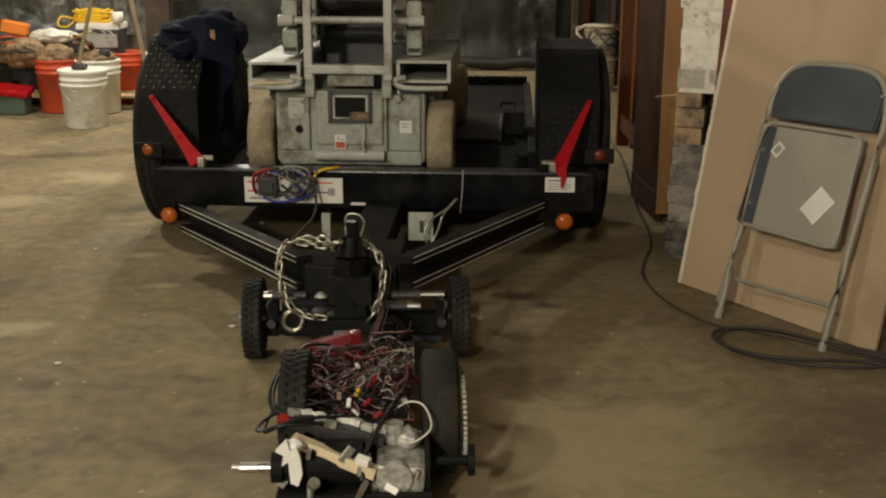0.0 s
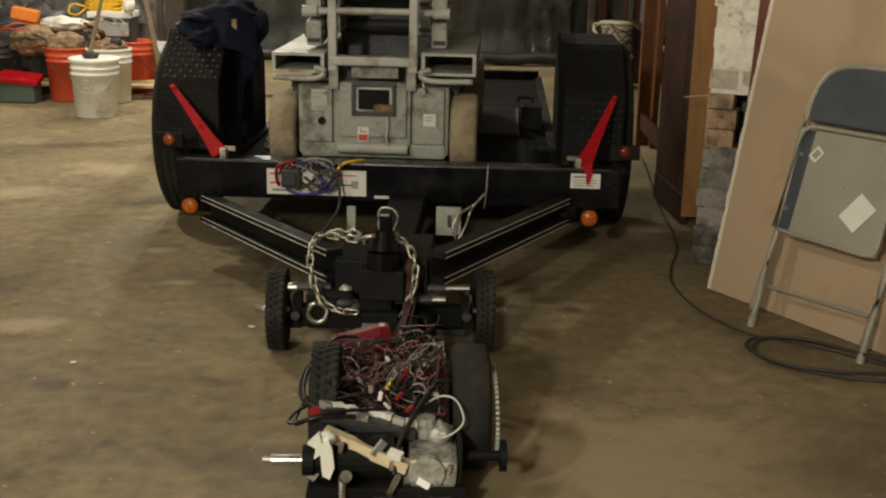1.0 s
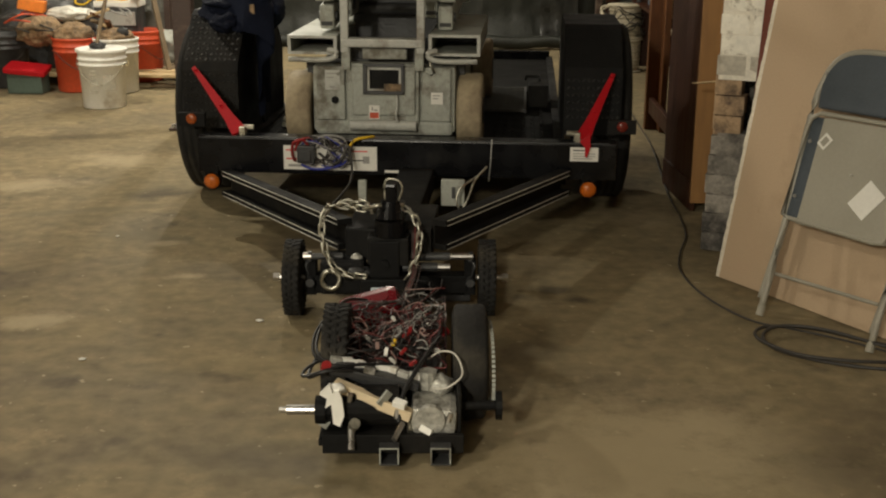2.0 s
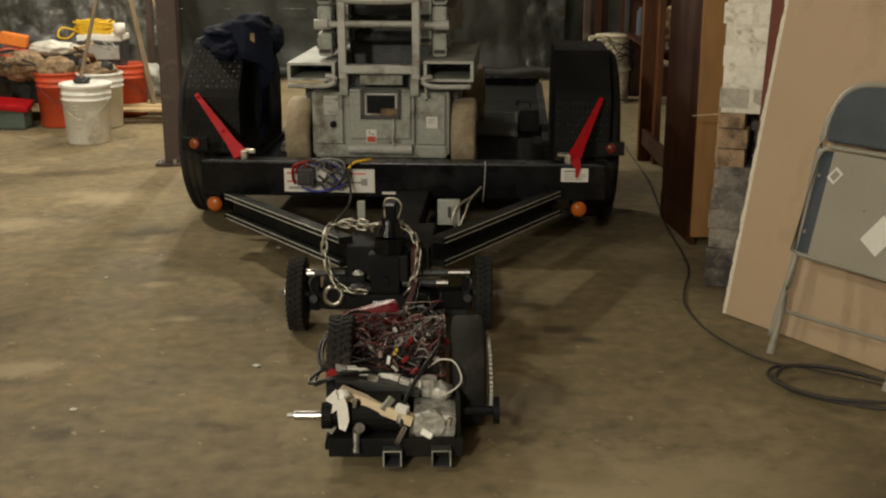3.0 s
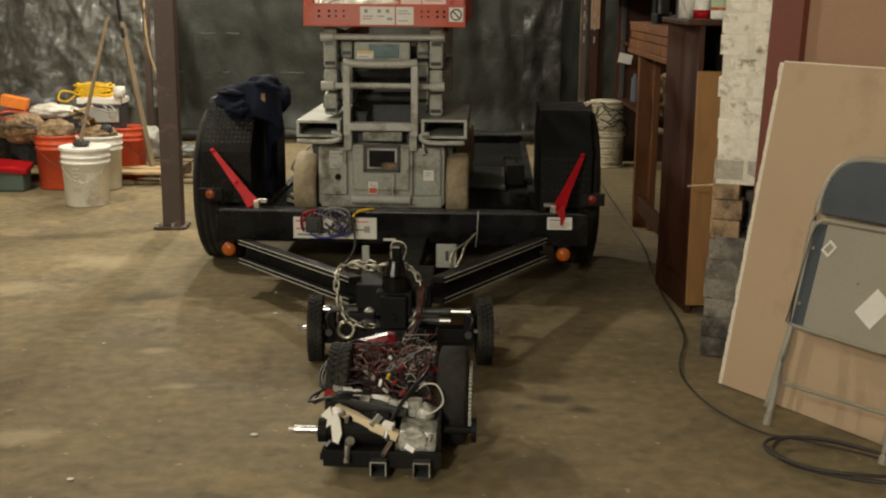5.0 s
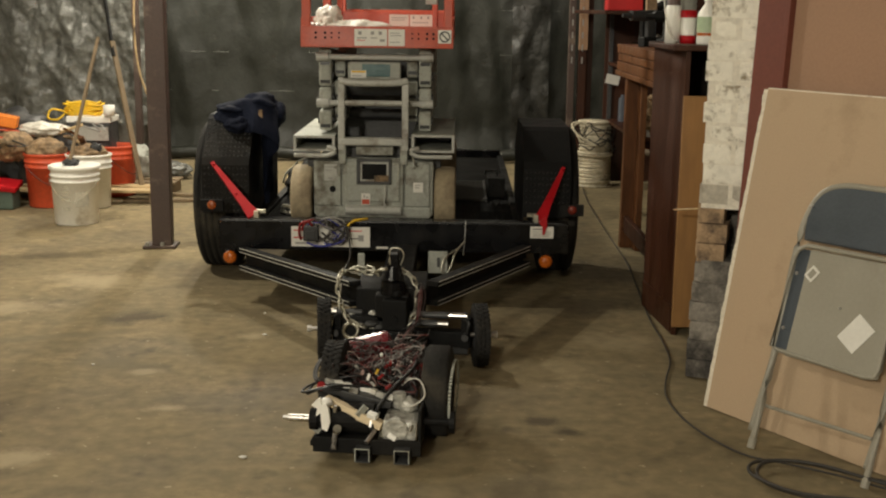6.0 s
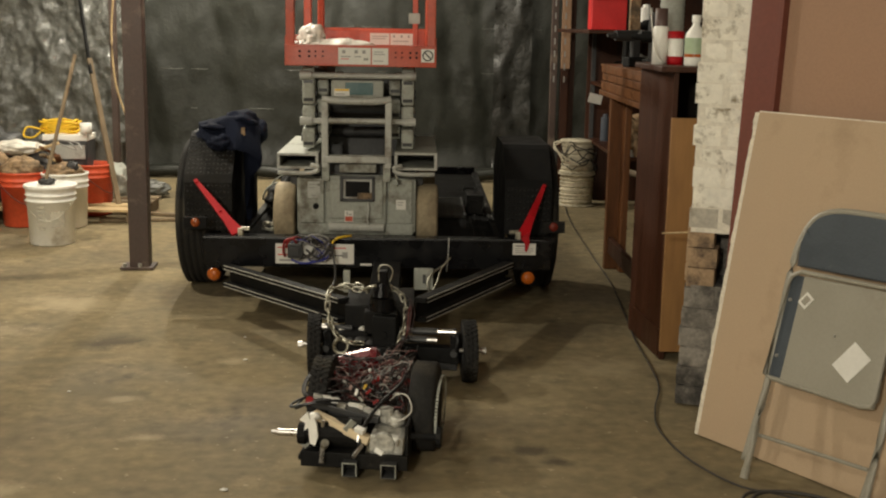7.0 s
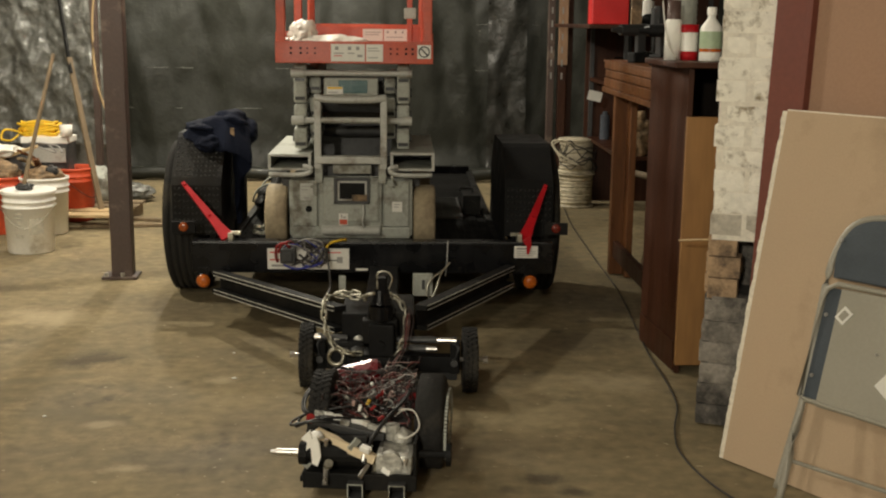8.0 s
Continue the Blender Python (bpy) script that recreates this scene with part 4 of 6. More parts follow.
# the platform
bm = B()
box(bm, -0.41, 0.298, 0.2, 2.0, 1.19, 1.22, 0.004)
pf = part("platform", bm, ORANGE, lift)
bm = B()
box(bm, -0.416, 0.304, 0.185, 0.2, 1.187, 1.286, 0.003)
for s in (-0.416, 0.289):
    box(bm, s, s + 0.015, 0.2, 2.0, 1.22, 1.325, 0.003)
box(bm, -0.416, 0.304, 2.0, 2.015, 1.187, 1.36, 0.003)
part("toe_board", bm, ORANGE, pf)
bm = B()
box(bm, -0.33, 0.25, 1.0, 1.03, 1.22, 1.352, 0.003)
part("inner_board", bm, ORANGE, pf)
for x in (-0.391, 0.279):
    for y in (0.21, 1.1, 1.98):
        bm = B()
        box(bm, x - 0.02, x + 0.02, y - 0.02, y + 0.02, 1.22, 2.25, 0.004)
        part("rail_post", bm, ORANGE, lift)
for x in (-0.31, 0.2):
    bm = B()
    box(bm, x - 0.014, x + 0.014, 0.98, 1.0, 1.22, 2.2, 0.004)
    part("gate_post", bm, ORANGE, lift)
for z in (1.75, 2.24):
    bm = B()
    for x in (-0.391, 0.279):
        box(bm, x - 0.018, x + 0.018, 0.2, 2.0, z - 0.018, z + 0.018, 0.004)
    for y in (0.21, 1.98):
        box(bm, -0.391, 0.279, y - 0.018, y + 0.018, z - 0.018, z + 0.018, 0.004)
    part("guard_rail", bm, ORANGE, lift)
plate(pf, "warning_label", -0.162, -0.008, 1.196, 1.274, 0.1835, [(0.12, 0.66, 0.1, 0.2, INK_GREY), (0.5, 0.66, 0.1, 0.2, INK_GREY), (0.74, 0.66, 0.1, 0.2, INK_GREY), (0.08, 0.44, 0.3, 0.06, INK_GREY), (0.08, 0.3, 0.25, 0.05, INK_RED), (0.5, 0.44, 0.2, 0.06, INK_GREY), (0.78, 0.25, 0.15, 0.15, INK_GREY)], "white instruction label with small pictograms")
plate(pf, "data_label", -0.002, 0.075, 1.196, 1.274, 0.1835, [(0.1, 0.75, 0.6, 0.05, INK_GREY), (0.1, 0.6, 0.7, 0.05, INK_GREY), (0.1, 0.2, 0.6, 0.05, INK_GREY)], "white data label")
plate(pf, "instruction_label", -0.045, 0.06, 1.276, 1.338, 0.998, [(0.1, 0.7, 0.8, 0.06, INK_GREY), (0.1, 0.5, 0.7, 0.06, INK_GREY)], "white instruction label")
plate(pf, "instruction_label", 0.065, 0.19, 1.276, 1.338, 0.998, [(0.12, 0.65, 0.08, 0.2, INK_GREY), (0.45, 0.65, 0.08, 0.2, INK_GREY), (0.75, 0.65, 0.08, 0.2, INK_GREY), (0.1, 0.3, 0.7, 0.06, INK_GREY)], "white instruction label")
sg = plate(pf, "prohibition_sign", 0.232, 0.294, 1.211, 1.273, 0.1835, [], "white round prohibition sign")
bm = B()
sweep(bm, [(0.263 + 0.023 * math.cos(k * math.pi / 12), 0.179, 1.242 + 0.023 * math.sin(k * math.pi / 12)) for k in range(24)], 0.003, 5, closed=True)
sweep(bm, [(0.247, 0.179, 1.258), (0.279, 0.179, 1.226)], 0.003, 5)
part("print", bm, INK, sg)
for x0 in (-0.345, -0.3, -0.27, -0.235, 0.11, 0.14, 0.18, 0.21):
    for z in (1.232, 1.254):
        bm = B()
        rod(bm, (x0, 0.181, z), (x0, 0.186, z), 0.006 if x0 < -0.29 or x0 > 0.17 else 0.0045, n=8)
        part("bolt_hole", bm, BLACK_DULL, pf)
bm = B()
box(bm, 0.17, 0.225, 0.25, 0.3, 1.39, 1.44, 0.004)
bc = part("padlock_box", bm, GREY_LIGHT, lift, "small pale junction box", pose(0, 0, 0))
bag = tagged(part("plastic_bag", B(), BAG), "crumpled white plastic bag on lift platform", "plastic bag")
bm = B()
lump(bm, (-0.31, 0.42, 1.31), (0.07, 0.1, 0.07), 3, 0.3, 4, 2.0)
lump(bm, (-0.345, 0.36, 1.26), (0.05, 0.1, 0.045), 7, 0.4, 4, 2.4)
lump(bm, (-0.16, 0.36, 1.262), (0.2, 0.12, 0.05), 5, 0.3, 4, 2.2)
bag.data = finish(bm, "plastic_bag", BAG)
RIDERS.append((bag, Matrix.Identity(4)))


# the jacket thrown over the fender
def jacket():
    """Cloth thrown over the fender's shoulder and hanging down its inner side, with folds."""
    bm = B()
    nx, ny = 56, 34
    def over(y):
        return 0.835 if y > 0.555 else 0.835 - 0.86 * (0.555 - y)
    def surf(u, w, in_by):
        y = 0.44 + 0.12 * (1 - min(u / 0.5, 1)) ** 2 + w * 0.36
        f = noise.fractal(Vector((u * 2.2, w * 1.8, 4)), 1.0, 2.0, 3)
        g = abs(noise.noise(Vector((u * 3.2 + w * 1.6, w * 2 - u * 1.5, 8))))
        out = 0.012 + 0.016 * (f + 0.5) + 0.035 * g - in_by
        if u < 0.5:
            x = -0.945 + 0.265 * u / 0.5
            puff = 0.06 * math.sin(math.pi * min(u / 0.5, 1) * 0.5) ** 3 * math.sin(math.pi * w) ** 0.6
            return Vector((x, y - out * (0.7 if y < 0.56 else 0.1), over(y) + out * min(0.3 + u * 4, 1) + puff - 0.05 * max(0.12 - u, 0) / 0.12))
        drop = (u - 0.5) / 0.5
        fold = 0.018 * math.sin(w * 11 + 2 * f) * min(drop * 3, 1)
        bulge = 0.07 * math.exp(-((drop - 0.14) / 0.14) ** 2)
        y = 0.62 + (y - 0.62) * (1 - 0.45 * drop) - 0.03 * drop
        return Vector((-0.678 + out + bulge + fold + 0.012 * drop, y, over(y) + 0.06 * (1 - drop) * math.sin(math.pi * w) ** 0.6 - 0.40 * drop - 0.03 * f * drop))
    for back in (0, 1):
        g = [[bm.verts.new(surf(i / nx, j / ny, 0.008 * back)) for j in range(ny + 1)] for i in range(nx + 1)]
        for i in range(nx):
            for j in range(ny):
                bm.faces.new((g[i][j], g[i + 1][j], g[i + 1][j + 1], g[i][j + 1])).smooth = True
    return finish(bm, "jacket", DENIM)


coat = thing("jacket", "dark navy work jacket thrown over the trailer fender", "jacket")
ob = new("cloth", jacket())
ob.parent = coat
for nm, c, s_, k, amp in (("hood", (-0.69, 0.66, 0.875), (0.1, 0.13, 0.062), 9, 0.3), ("collar", (-0.6, 0.66, 0.825), (0.04, 0.1, 0.06), 6, 0.25), ("shoulder", (-0.8, 0.62, 0.85), (0.1, 0.13, 0.035), 2, 0.35), ("sleeve", (-0.775, 0.47, 0.785), (0.065, 0.075, 0.04), 4, 0.35)):
    bm = B()
    lump(bm, c, s_, k, amp, 4, 1.3)
    part(nm, bm, DENIM, coat)
plate(coat, "patch", -0.672, -0.652, 0.822, 0.862, 0.478, [], "pale sewn patch", JUNK_TAN)
RIDERS.append((coat, Matrix.Identity(4)))


# ---- the home-made tug that pushes the trailer ----
tug = thing("trailer_tug", "home-made motorised trailer tug with four wheels and tangled wiring", "trailer tug")
STEER_ROWS = [(0.0, 0.0), (1.5, -1.0), (3.0, -2.0), (4.5, 2.0), (5.8, 11.0), (6.5, 13.0), (7.2, 9.0), (8.0, 6.0)]
for x in (-0.31, 0.31):
    w = wheel_part("wheel", tug, 0.121, 0.058, 0.055, RUBBER, "small knobbly black tyre", 3, 34)
    bm = B()
    rod(bm, (-0.065, 0, 0), (0.065, 0, 0), 0.0085, n=10)
    rod(bm, (-0.068, 0, 0), (-0.05, 0, 0), 0.014, n=6)
    rod(bm, (0.068, 0, 0), (0.05, 0, 0), 0.014, n=6)
    part("axle_bolt", bm, CHROME, w, "bright axle bolt")
    TUG_WHEELS.append((w, (x, 0.0, 0.121), 0.121, True))
w = wheel_part("wheel", tug, 0.148, 0.07, 0.075, RUBBER, "treaded black tyre", 3, 40)
TUG_WHEELS.append((w, (-0.112, -0.78, 0.148), 0.148, False))
w = wheel_part("wheel", tug, 0.148, 0.09, 0.075, RUBBER, "smooth rounded black tyre", 1, 0)
TUG_WHEELS.append((w, (0.227, -0.78, 0.148), 0.148, False))

bm = B()
box(bm, -0.25, 0.25, -0.03, 0.03, 0.075, 0.135, 0.004)
for s in (-1, 1):
    box(bm, s * 0.255 - 0.018, s * 0.255 + 0.018, -0.03, 0.03, 0.07, 0.19, 0.004)
box(bm, -0.22, -0.08, -0.09, 0.05, 0.09, 0.2, 0.012)
part("steering_axle", bm, BLACK_DULL, tug)
bm = B()
box(bm, 0.03, 0.26, 0.05, 0.07, 0.02, 0.1, 0.004)
part("rear_plate", bm, GREY_DARK, tug)
for p, q, r, p2, q2, r2 in (((-0.25, -0.045, 0.205), (-0.15, -0.045, 0.206), 0.011, (-0.275, -0.045, 0.206), (-0.25, -0.045, 0.206), 0.0125),
                            ((0.04, -0.045, 0.204), (0.19, -0.045, 0.206), 0.0135, (0.19, -0.045, 0.206), (0.262, -0.045, 0.206), 0.011),
                            ((0.04, -0.07, 0.178), (0.15, -0.07, 0.178), 0.015, (0.15, -0.07, 0.178), (0.19, -0.07, 0.178), 0.011)):
    bm = B()
    rod(bm, p, q, r, n=12)
    ar = part("steering_actuator", bm, GREY_DARK, tug)
    bm = B()
    rod(bm, p2, q2, r2, n=12)
    part("actuator_rod", bm, CHROME, ar, "bright chromed actuator rod")
bm = B()
box(bm, -0.09, 0.05, -0.13, 0.065, 0.06, 0.155, 0.006)
box(bm, -0.062, 0.032, -0.105, -0.005, 0.15, 0.272, 0.006)
rod(bm, (-0.015, -0.115, 0.2), (-0.015, -0.105, 0.2), 0.013, n=10)
hp = part("hitch_post", bm, BLACK_DULL, tug, "black steel hitch post")
bm = B()
bmesh.ops.create_uvsphere(bm, u_segments=16, v_segments=10, radius=0.024, matrix=Matrix.Translation((-0.015, -0.055, 0.288)))
part("hitch_ball", bm, BLACK_DULL, hp, "greasy black hitch ball")
# the tow hook hanging from the post
bm = B()
sweep(bm, [(-0.185 + 0.028 * math.cos(k * math.pi / 8), -0.1, 0.145 + 0.03 * math.sin(k * math.pi / 8)) for k in range(-12, 5)], 0.008, 8)
part("tow_hook", bm, ZINC, hp, "dull zinc tow hook")
# frame
bm = B()
box(bm, -0.03, 0.11, -0.98, -0.05, 0.07, 0.12, 0.004)
box(bm, -0.14, 0.2, -1.06, -0.9, 0.045, 0.062, 0.003)
box(bm, -0.13, 0.205, -1.07, -1.055, 0.03, 0.078, 0.003)
fr = part("frame", bm, BLACK_DULL, tug)
for x0, x1 in ((0.006, 0.052), (0.126, 0.174)):
    bm = B()
    for a in ((x0, x1, 0.056, 0.06), (x0, x1, 0.014, 0.018), (x0, x0 + 0.004, 0.018, 0.056), (x1 - 0.004, x1, 0.018, 0.056)):
        box(bm, a[0], a[1], -1.1, -0.7, a[2], a[3])
    part("square_tube", bm, GREY_DARK, fr, "open square steel tube")
for x0, x1 in ((0.006, 0.052), (0.126, 0.174)):
    bm = B()
    for a in ((x0, x1, 0.0565, 0.0595), (x0, x0 + 0.003, 0.018, 0.0565), (x1 - 0.003, x1, 0.018, 0.0565)):
        box(bm, a[0], a[1], -1.1015, -1.1, a[2], a[3])
    part("cut_edge", bm, GREY, fr)
# motor and gearbox
bm = B()
rod(bm, (-0.11, -0.98, 0.115), (0.05, -0.98, 0.115), 0.05, n=20)
part("motor", bm, BLACK_DULL, tug)
bm = B()
box(bm, 0.072, 0.182, -1.04, -0.9, 0.07, 0.14, 0.016, Matrix.Rotation(radians(4), 4, "Y"))
rod(bm, (0.125, -1.05, 0.105), (0.125, -1.03, 0.105), 0.036, n=16)
rod(bm, (0.12, -0.93, 0.14), (0.12, -0.93, 0.185), 0.022, n=10)
lump(bm, (0.15, -0.93, 0.145), (0.03, 0.03, 0.025), 4, 0.45, 3, 2.0)
part("gearbox", bm, ALUMINIUM, tug, "oily cast aluminium gearbox")
bm = B()
rod(bm, (-0.22, -1.0, 0.112), (-0.145, -1.0, 0.112), 0.012, n=14)
rod(bm, (-0.238, -1.0, 0.112), (-0.22, -1.0, 0.112), 0.007, n=10)
sh = part("drive_shaft", bm, CHROME, tug, "bright steel shaft end")
bm = B()
rod(bm, (-0.15, -1.0, 0.112), (-0.125, -1.0, 0.112), 0.034, n=16)
rod(bm, (-0.13, -1.0, 0.112), (-0.105, -1.0, 0.112), 0.024, n=16)
part("bearing", bm, BLACK_DULL, sh)
# right-hand drive: sprocket plate and chain loop round the wheel
bm = B()
box(bm, 0.19, 0.2, -1.02, -0.9, 0.06, 0.16, 0.003)
rod(bm, (0.19, -0.97, 0.11), (0.3, -0.97, 0.11), 0.012, n=10)
rod(bm, (0.285, -0.97, 0.11), (0.3, -0.97, 0.11), 0.035, n=14)
part("drive_plate", bm, BLACK_DULL, tug)
bm = B()
for k in range(60):
    a = 2 * math.pi * k / 60
    y, z = -0.8 + 0.13 * math.cos(a) * 1.25, 0.15 + 0.1 * math.sin(a)
    box(bm, -0.004, 0.004, -0.004, 0.004, -0.0025, 0.0025, 0, Matrix.Translation((0.28, y, z)) @ Matrix.Rotation(a + math.pi / 2, 4, "X"))
    rod(bm, (0.276, y, z), (0.284, y, z), 0.002, n=6)
part("drive_chain", bm, GREY, tug, "roller chain along the wheel")
# dark red cover and boards
bm = B()
m = Matrix.Translation((-0.035, -0.59, 0.215)) @ Matrix.Rotation(radians(-16), 4, "Y") @ Matrix.Rotation(radians(24), 4, "X")
box(bm, -0.088, 0.088, -0.055, 0.05, -0.05, 0.042, 0.03)
box(bm, -0.06, 0.06, -0.062, -0.05, -0.035, 0.012, 0.005)
for x in (-0.05, 0.05):
    rod(bm, (x, -0.01, 0.038), (x, -0.01, 0.047), 0.009, n=10)
bmesh.ops.transform(bm, matrix=m, verts=list(bm.verts))
part("motor_cover", bm, material("dark_red_gloss", (0.12, 0.004, 0.008), 0.24, vary=0.15, bump=0), tug, "glossy dark red cover")
bm = B()
box(bm, -0.04, 0.03, -0.55, -0.49, 0.23, 0.252, 0.004, None)
part("circuit_board", bm, material("blue_grey_board", (0.12, 0.16, 0.17), 0.5, vary=0.3, scale=40), tug, "small blue-grey circuit board")
bm = B()
box(bm, -0.1, 0.15, -0.86, -0.42, 0.11, 0.145, 0.006)
box(bm, -0.08, 0.13, -0.9, -0.86, 0.1, 0.16, 0.004)
part("tray", bm, GREY_DARK, tug)
bm = B()
mt = Matrix.Translation((-0.02, -0.93, 0.175)) @ Matrix.Rotation(radians(12), 4, "Y")
box(bm, -0.1, 0.12, -0.03, 0.03, -0.01, 0.01, 0.003, mt)
tb_ = part("terminal_strip", bm, INK, tug, "black terminal strip with white connectors")
rnd = random.Random(5)
for k in range(8):
    bm = B()
    box(bm, -0.014, 0.014, -0.01, 0.01, 0, 0.014, 0.002, mt @ Matrix.Translation((-0.09 + k * 0.028, rnd.uniform(-0.02, 0.02), 0.01)) @ Matrix.Rotation(rnd.uniform(-0.5, 0.5), 4, "Z"))
    part("connector", bm, WHITE_PLASTIC if k % 3 else ALUMINIUM, tb_)
bm = B()
m = Matrix.Translation((-0.012, -1.01, 0.142)) @ Matrix.Rotation(radians(19), 4, "Y") @ Matrix.Rotation(radians(-12), 4, "Z")
box(bm, -0.1, 0.1, -0.015, 0.015, -0.013, 0.013, 0.0015, m)
part("wooden_stick", bm, stretched(material("pale_sawn_pine", (0.66, 0.54, 0.36), 0.7, vary=0.15, scale=10, grain=60, bump=0.1), 0.15, 1, 1), tug, "pale pine stick")
bm = B()
extrude_outline(bm, [(-0.12, 0.19), (-0.135, 0.175), (-0.118, 0.165), (-0.122, 0.14), (-0.108, 0.15), (-0.104, 0.1), (-0.088, 0.092), (-0.078, 0.12), (-0.082, 0.16), (-0.09, 0.185), (-0.104, 0.176), (-0.11, 0.2)], -1.055, -1.04)
lump(bm, (-0.095, -1.03, 0.18), (0.022, 0.02, 0.012), 8, 0.4, 2)
part("white_clamp", bm, WHITE_PLASTIC, tug, "white plastic clamp")
for p, q, r in (((0.06, -1.05, 0.1), (0.04, -1.09, 0.075), 0.007), ((-0.06, -1.06, 0.1), (-0.06, -1.09, 0.05), 0.009)):
    bm = B()
    rod(bm, p, q, r, n=8)
    part("bolt", bm, CHROME, tug)
for x, y, z, c in ((-0.13, -0.94, 0.195, WIRE_RED), (0.16, -0.72, 0.2, WIRE_RED), (-0.055, -1.065, 0.1, ZINC)):
    bm = B()
    rod(bm, (x, y, z), (x + 0.004, y - 0.012, z + 0.012), 0.013, n=12)
    part("terminal_cap", bm, c, tug, "round terminal cap")
WIRE_DARK = material("dark_red_wire", (0.12, 0.018, 0.016), 0.45, vary=0.2)
WIRE_PINK = material("faded_pink_wire", (0.36, 0.24, 0.21), 0.5, vary=0.2)
# the tangle of wires
CABLE = material("black_cable", (0.011, 0.0105, 0.01), 0.42, vary=0.2)
kinds = [WIRE_BROWN, CABLE, WIRE_DARK, CABLE, INK_GREY, WIRE_BROWN, CORD, INK_GREY, WIRE_DARK, WIRE_BROWN, WIRE_PINK, CABLE, CORD, WIRE_BROWN, CABLE, WIRE_BROWN, WIRE_DARK]
for k in range(300):
    p = [Vector((rnd.gauss(0.03, 0.055), rnd.gauss(-0.72, 0.08), 0.155 + abs(rnd.gauss(0, 0.035))))]
    d = Vector((rnd.uniform(-1, 1), rnd.uniform(-1, 1), rnd.uniform(0.1, 0.8))).normalized()
    for s in range(rnd.randint(4, 7)):
        d = (d + Vector((rnd.gauss(0, 0.38), rnd.gauss(0, 0.38), rnd.gauss(-0.12, 0.34)))).normalized()
        q = p[-1] + d * rnd.uniform(0.02, 0.055)
        q.x, q.y, q.z = min(max(q.x, -0.1), 0.165), min(max(q.y, -0.9), -0.45), min(max(q.z, 0.145), 0.262)
        if q.y > -0.64:
            q.x = max(q.x, 0.06)
        p.append(q)
    bm = B()
    sweep(bm, smooth_path(p, 4), rnd.choice((0.001, 0.0012, 0.0015, 0.0021)), 5)
    part("wire", bm, kinds[k % len(kinds)], tug)
for k in range(9):
    o = rnd.uniform(-0.02, 0.02)
    bm = B()
    sweep(bm, smooth_path([(0.06 + o, -0.45, 0.2), (0.085 + o, -0.3, 0.235 + o), (0.08 + o * 0.5, -0.12, 0.2), (0.09 + o, -0.09, 0.29), (0.08, -0.05, 0.32 + o)], 5), 0.002, 5)
    part("wire", bm, (WIRE_BROWN, WIRE_DARK, WIRE_BROWN)[k % 3], tug)
for mt_, pts, r in ((CABLE, [(-0.04, -0.95, 0.19), (-0.12, -0.97, 0.2), (-0.17, -0.96, 0.18), (-0.155, -0.85, 0.19), (-0.1, -0.8, 0.22), (0.0, -0.78, 0.21), (0.1, -0.88, 0.21)], 0.0045),
                    (CABLE, [(-0.02, -0.93, 0.2), (-0.14, -0.92, 0.21), (-0.155, -0.8, 0.24), (-0.1, -0.66, 0.27), (-0.04, -0.6, 0.25)], 0.0045),
                    (CABLE, [(0.14, -0.66, 0.22), (0.15, -0.8, 0.23), (0.1, -0.93, 0.2), (0.06, -1.0, 0.15), (0.05, -1.05, 0.1)], 0.006),
                    (CABLE, [(-0.04, -0.68, 0.2), (-0.12, -0.7, 0.25), (-0.165, -0.8, 0.235), (-0.155, -0.9, 0.205), (-0.06, -0.94, 0.2)], 0.004),
                    (CABLE, [(0.05, -0.9, 0.19), (-0.08, -0.95, 0.205), (-0.18, -0.98, 0.19), (-0.15, -0.91, 0.2), (-0.02, -0.88, 0.22), (0.09, -0.84, 0.21)], 0.004),
                    (WIRE_WHITE, [(0.12, -0.87, 0.19), (0.15, -0.9, 0.222), (0.182, -0.93, 0.23), (0.2, -0.95, 0.208), (0.2, -0.972, 0.185), (0.165, -0.98, 0.16), (0.13, -0.97, 0.155)], 0.0024)):
    bm = B()
    sweep(bm, smooth_path(pts), r, 7)
    part("cable", bm, mt_, tug)

# pale crimp connectors among the wires
for k in range(22):
    bm = B()
    box(bm, -0.011, 0.011, -0.0045, 0.0045, -0.004, 0.004, 0.0015)
    part("crimp_connector", bm, (WHITE_PLASTIC, WIRE_PINK, ALUMINIUM, WIRE_RED, YELLOW if k == 9 else CABLE)[k % 5], tug, m=pose(rnd.uniform(-0.09, 0.15), rnd.uniform(-0.93, -0.62), rnd.uniform(0.2, 0.245), rnd.uniform(-50, 50), rnd.uniform(-40, 40), rnd.uniform(0, 180)))
# small hardware over the front of the tug
for k in range(34):
    x, y = rnd.uniform(-0.13, 0.2), rnd.uniform(-1.055, -0.9)
    z = 0.075 + (0.08 if -0.1 < x < 0.06 else 0.03) * rnd.random()
    bm = B()
    kind = k % 4
    if kind == 0:
        rod(bm, (0, 0, 0), (0, -0.012, 0.018), 0.006, n=6)
        nm, mt_ = "bolt", CHROME
    elif kind == 1:
        box(bm, -0.012, 0.012, -0.003, 0.003, -0.02, 0.02, 0.001)
        nm, mt_ = "strap", BLACK_DULL if k % 8 == 1 else GREY
    elif kind == 2:
        box(bm, -0.016, 0.016, -0.01, 0.01, -0.008, 0.008, 0.002)
        nm, mt_ = "relay", (INK, WHITE_PLASTIC, BLACK_DULL)[k % 3]
    else:
        rod(bm, (-0.014, 0, 0), (0.014, 0, 0), 0.007, n=10)
        nm, mt_ = "cable_lug", (ZINC, BLACK_DULL, WIRE_RED)[k % 3]
    part(nm, bm, mt_, tug, m=pose(x, y, z, rnd.uniform(-40, 40), rnd.uniform(-40, 40), rnd.uniform(0, 180)))
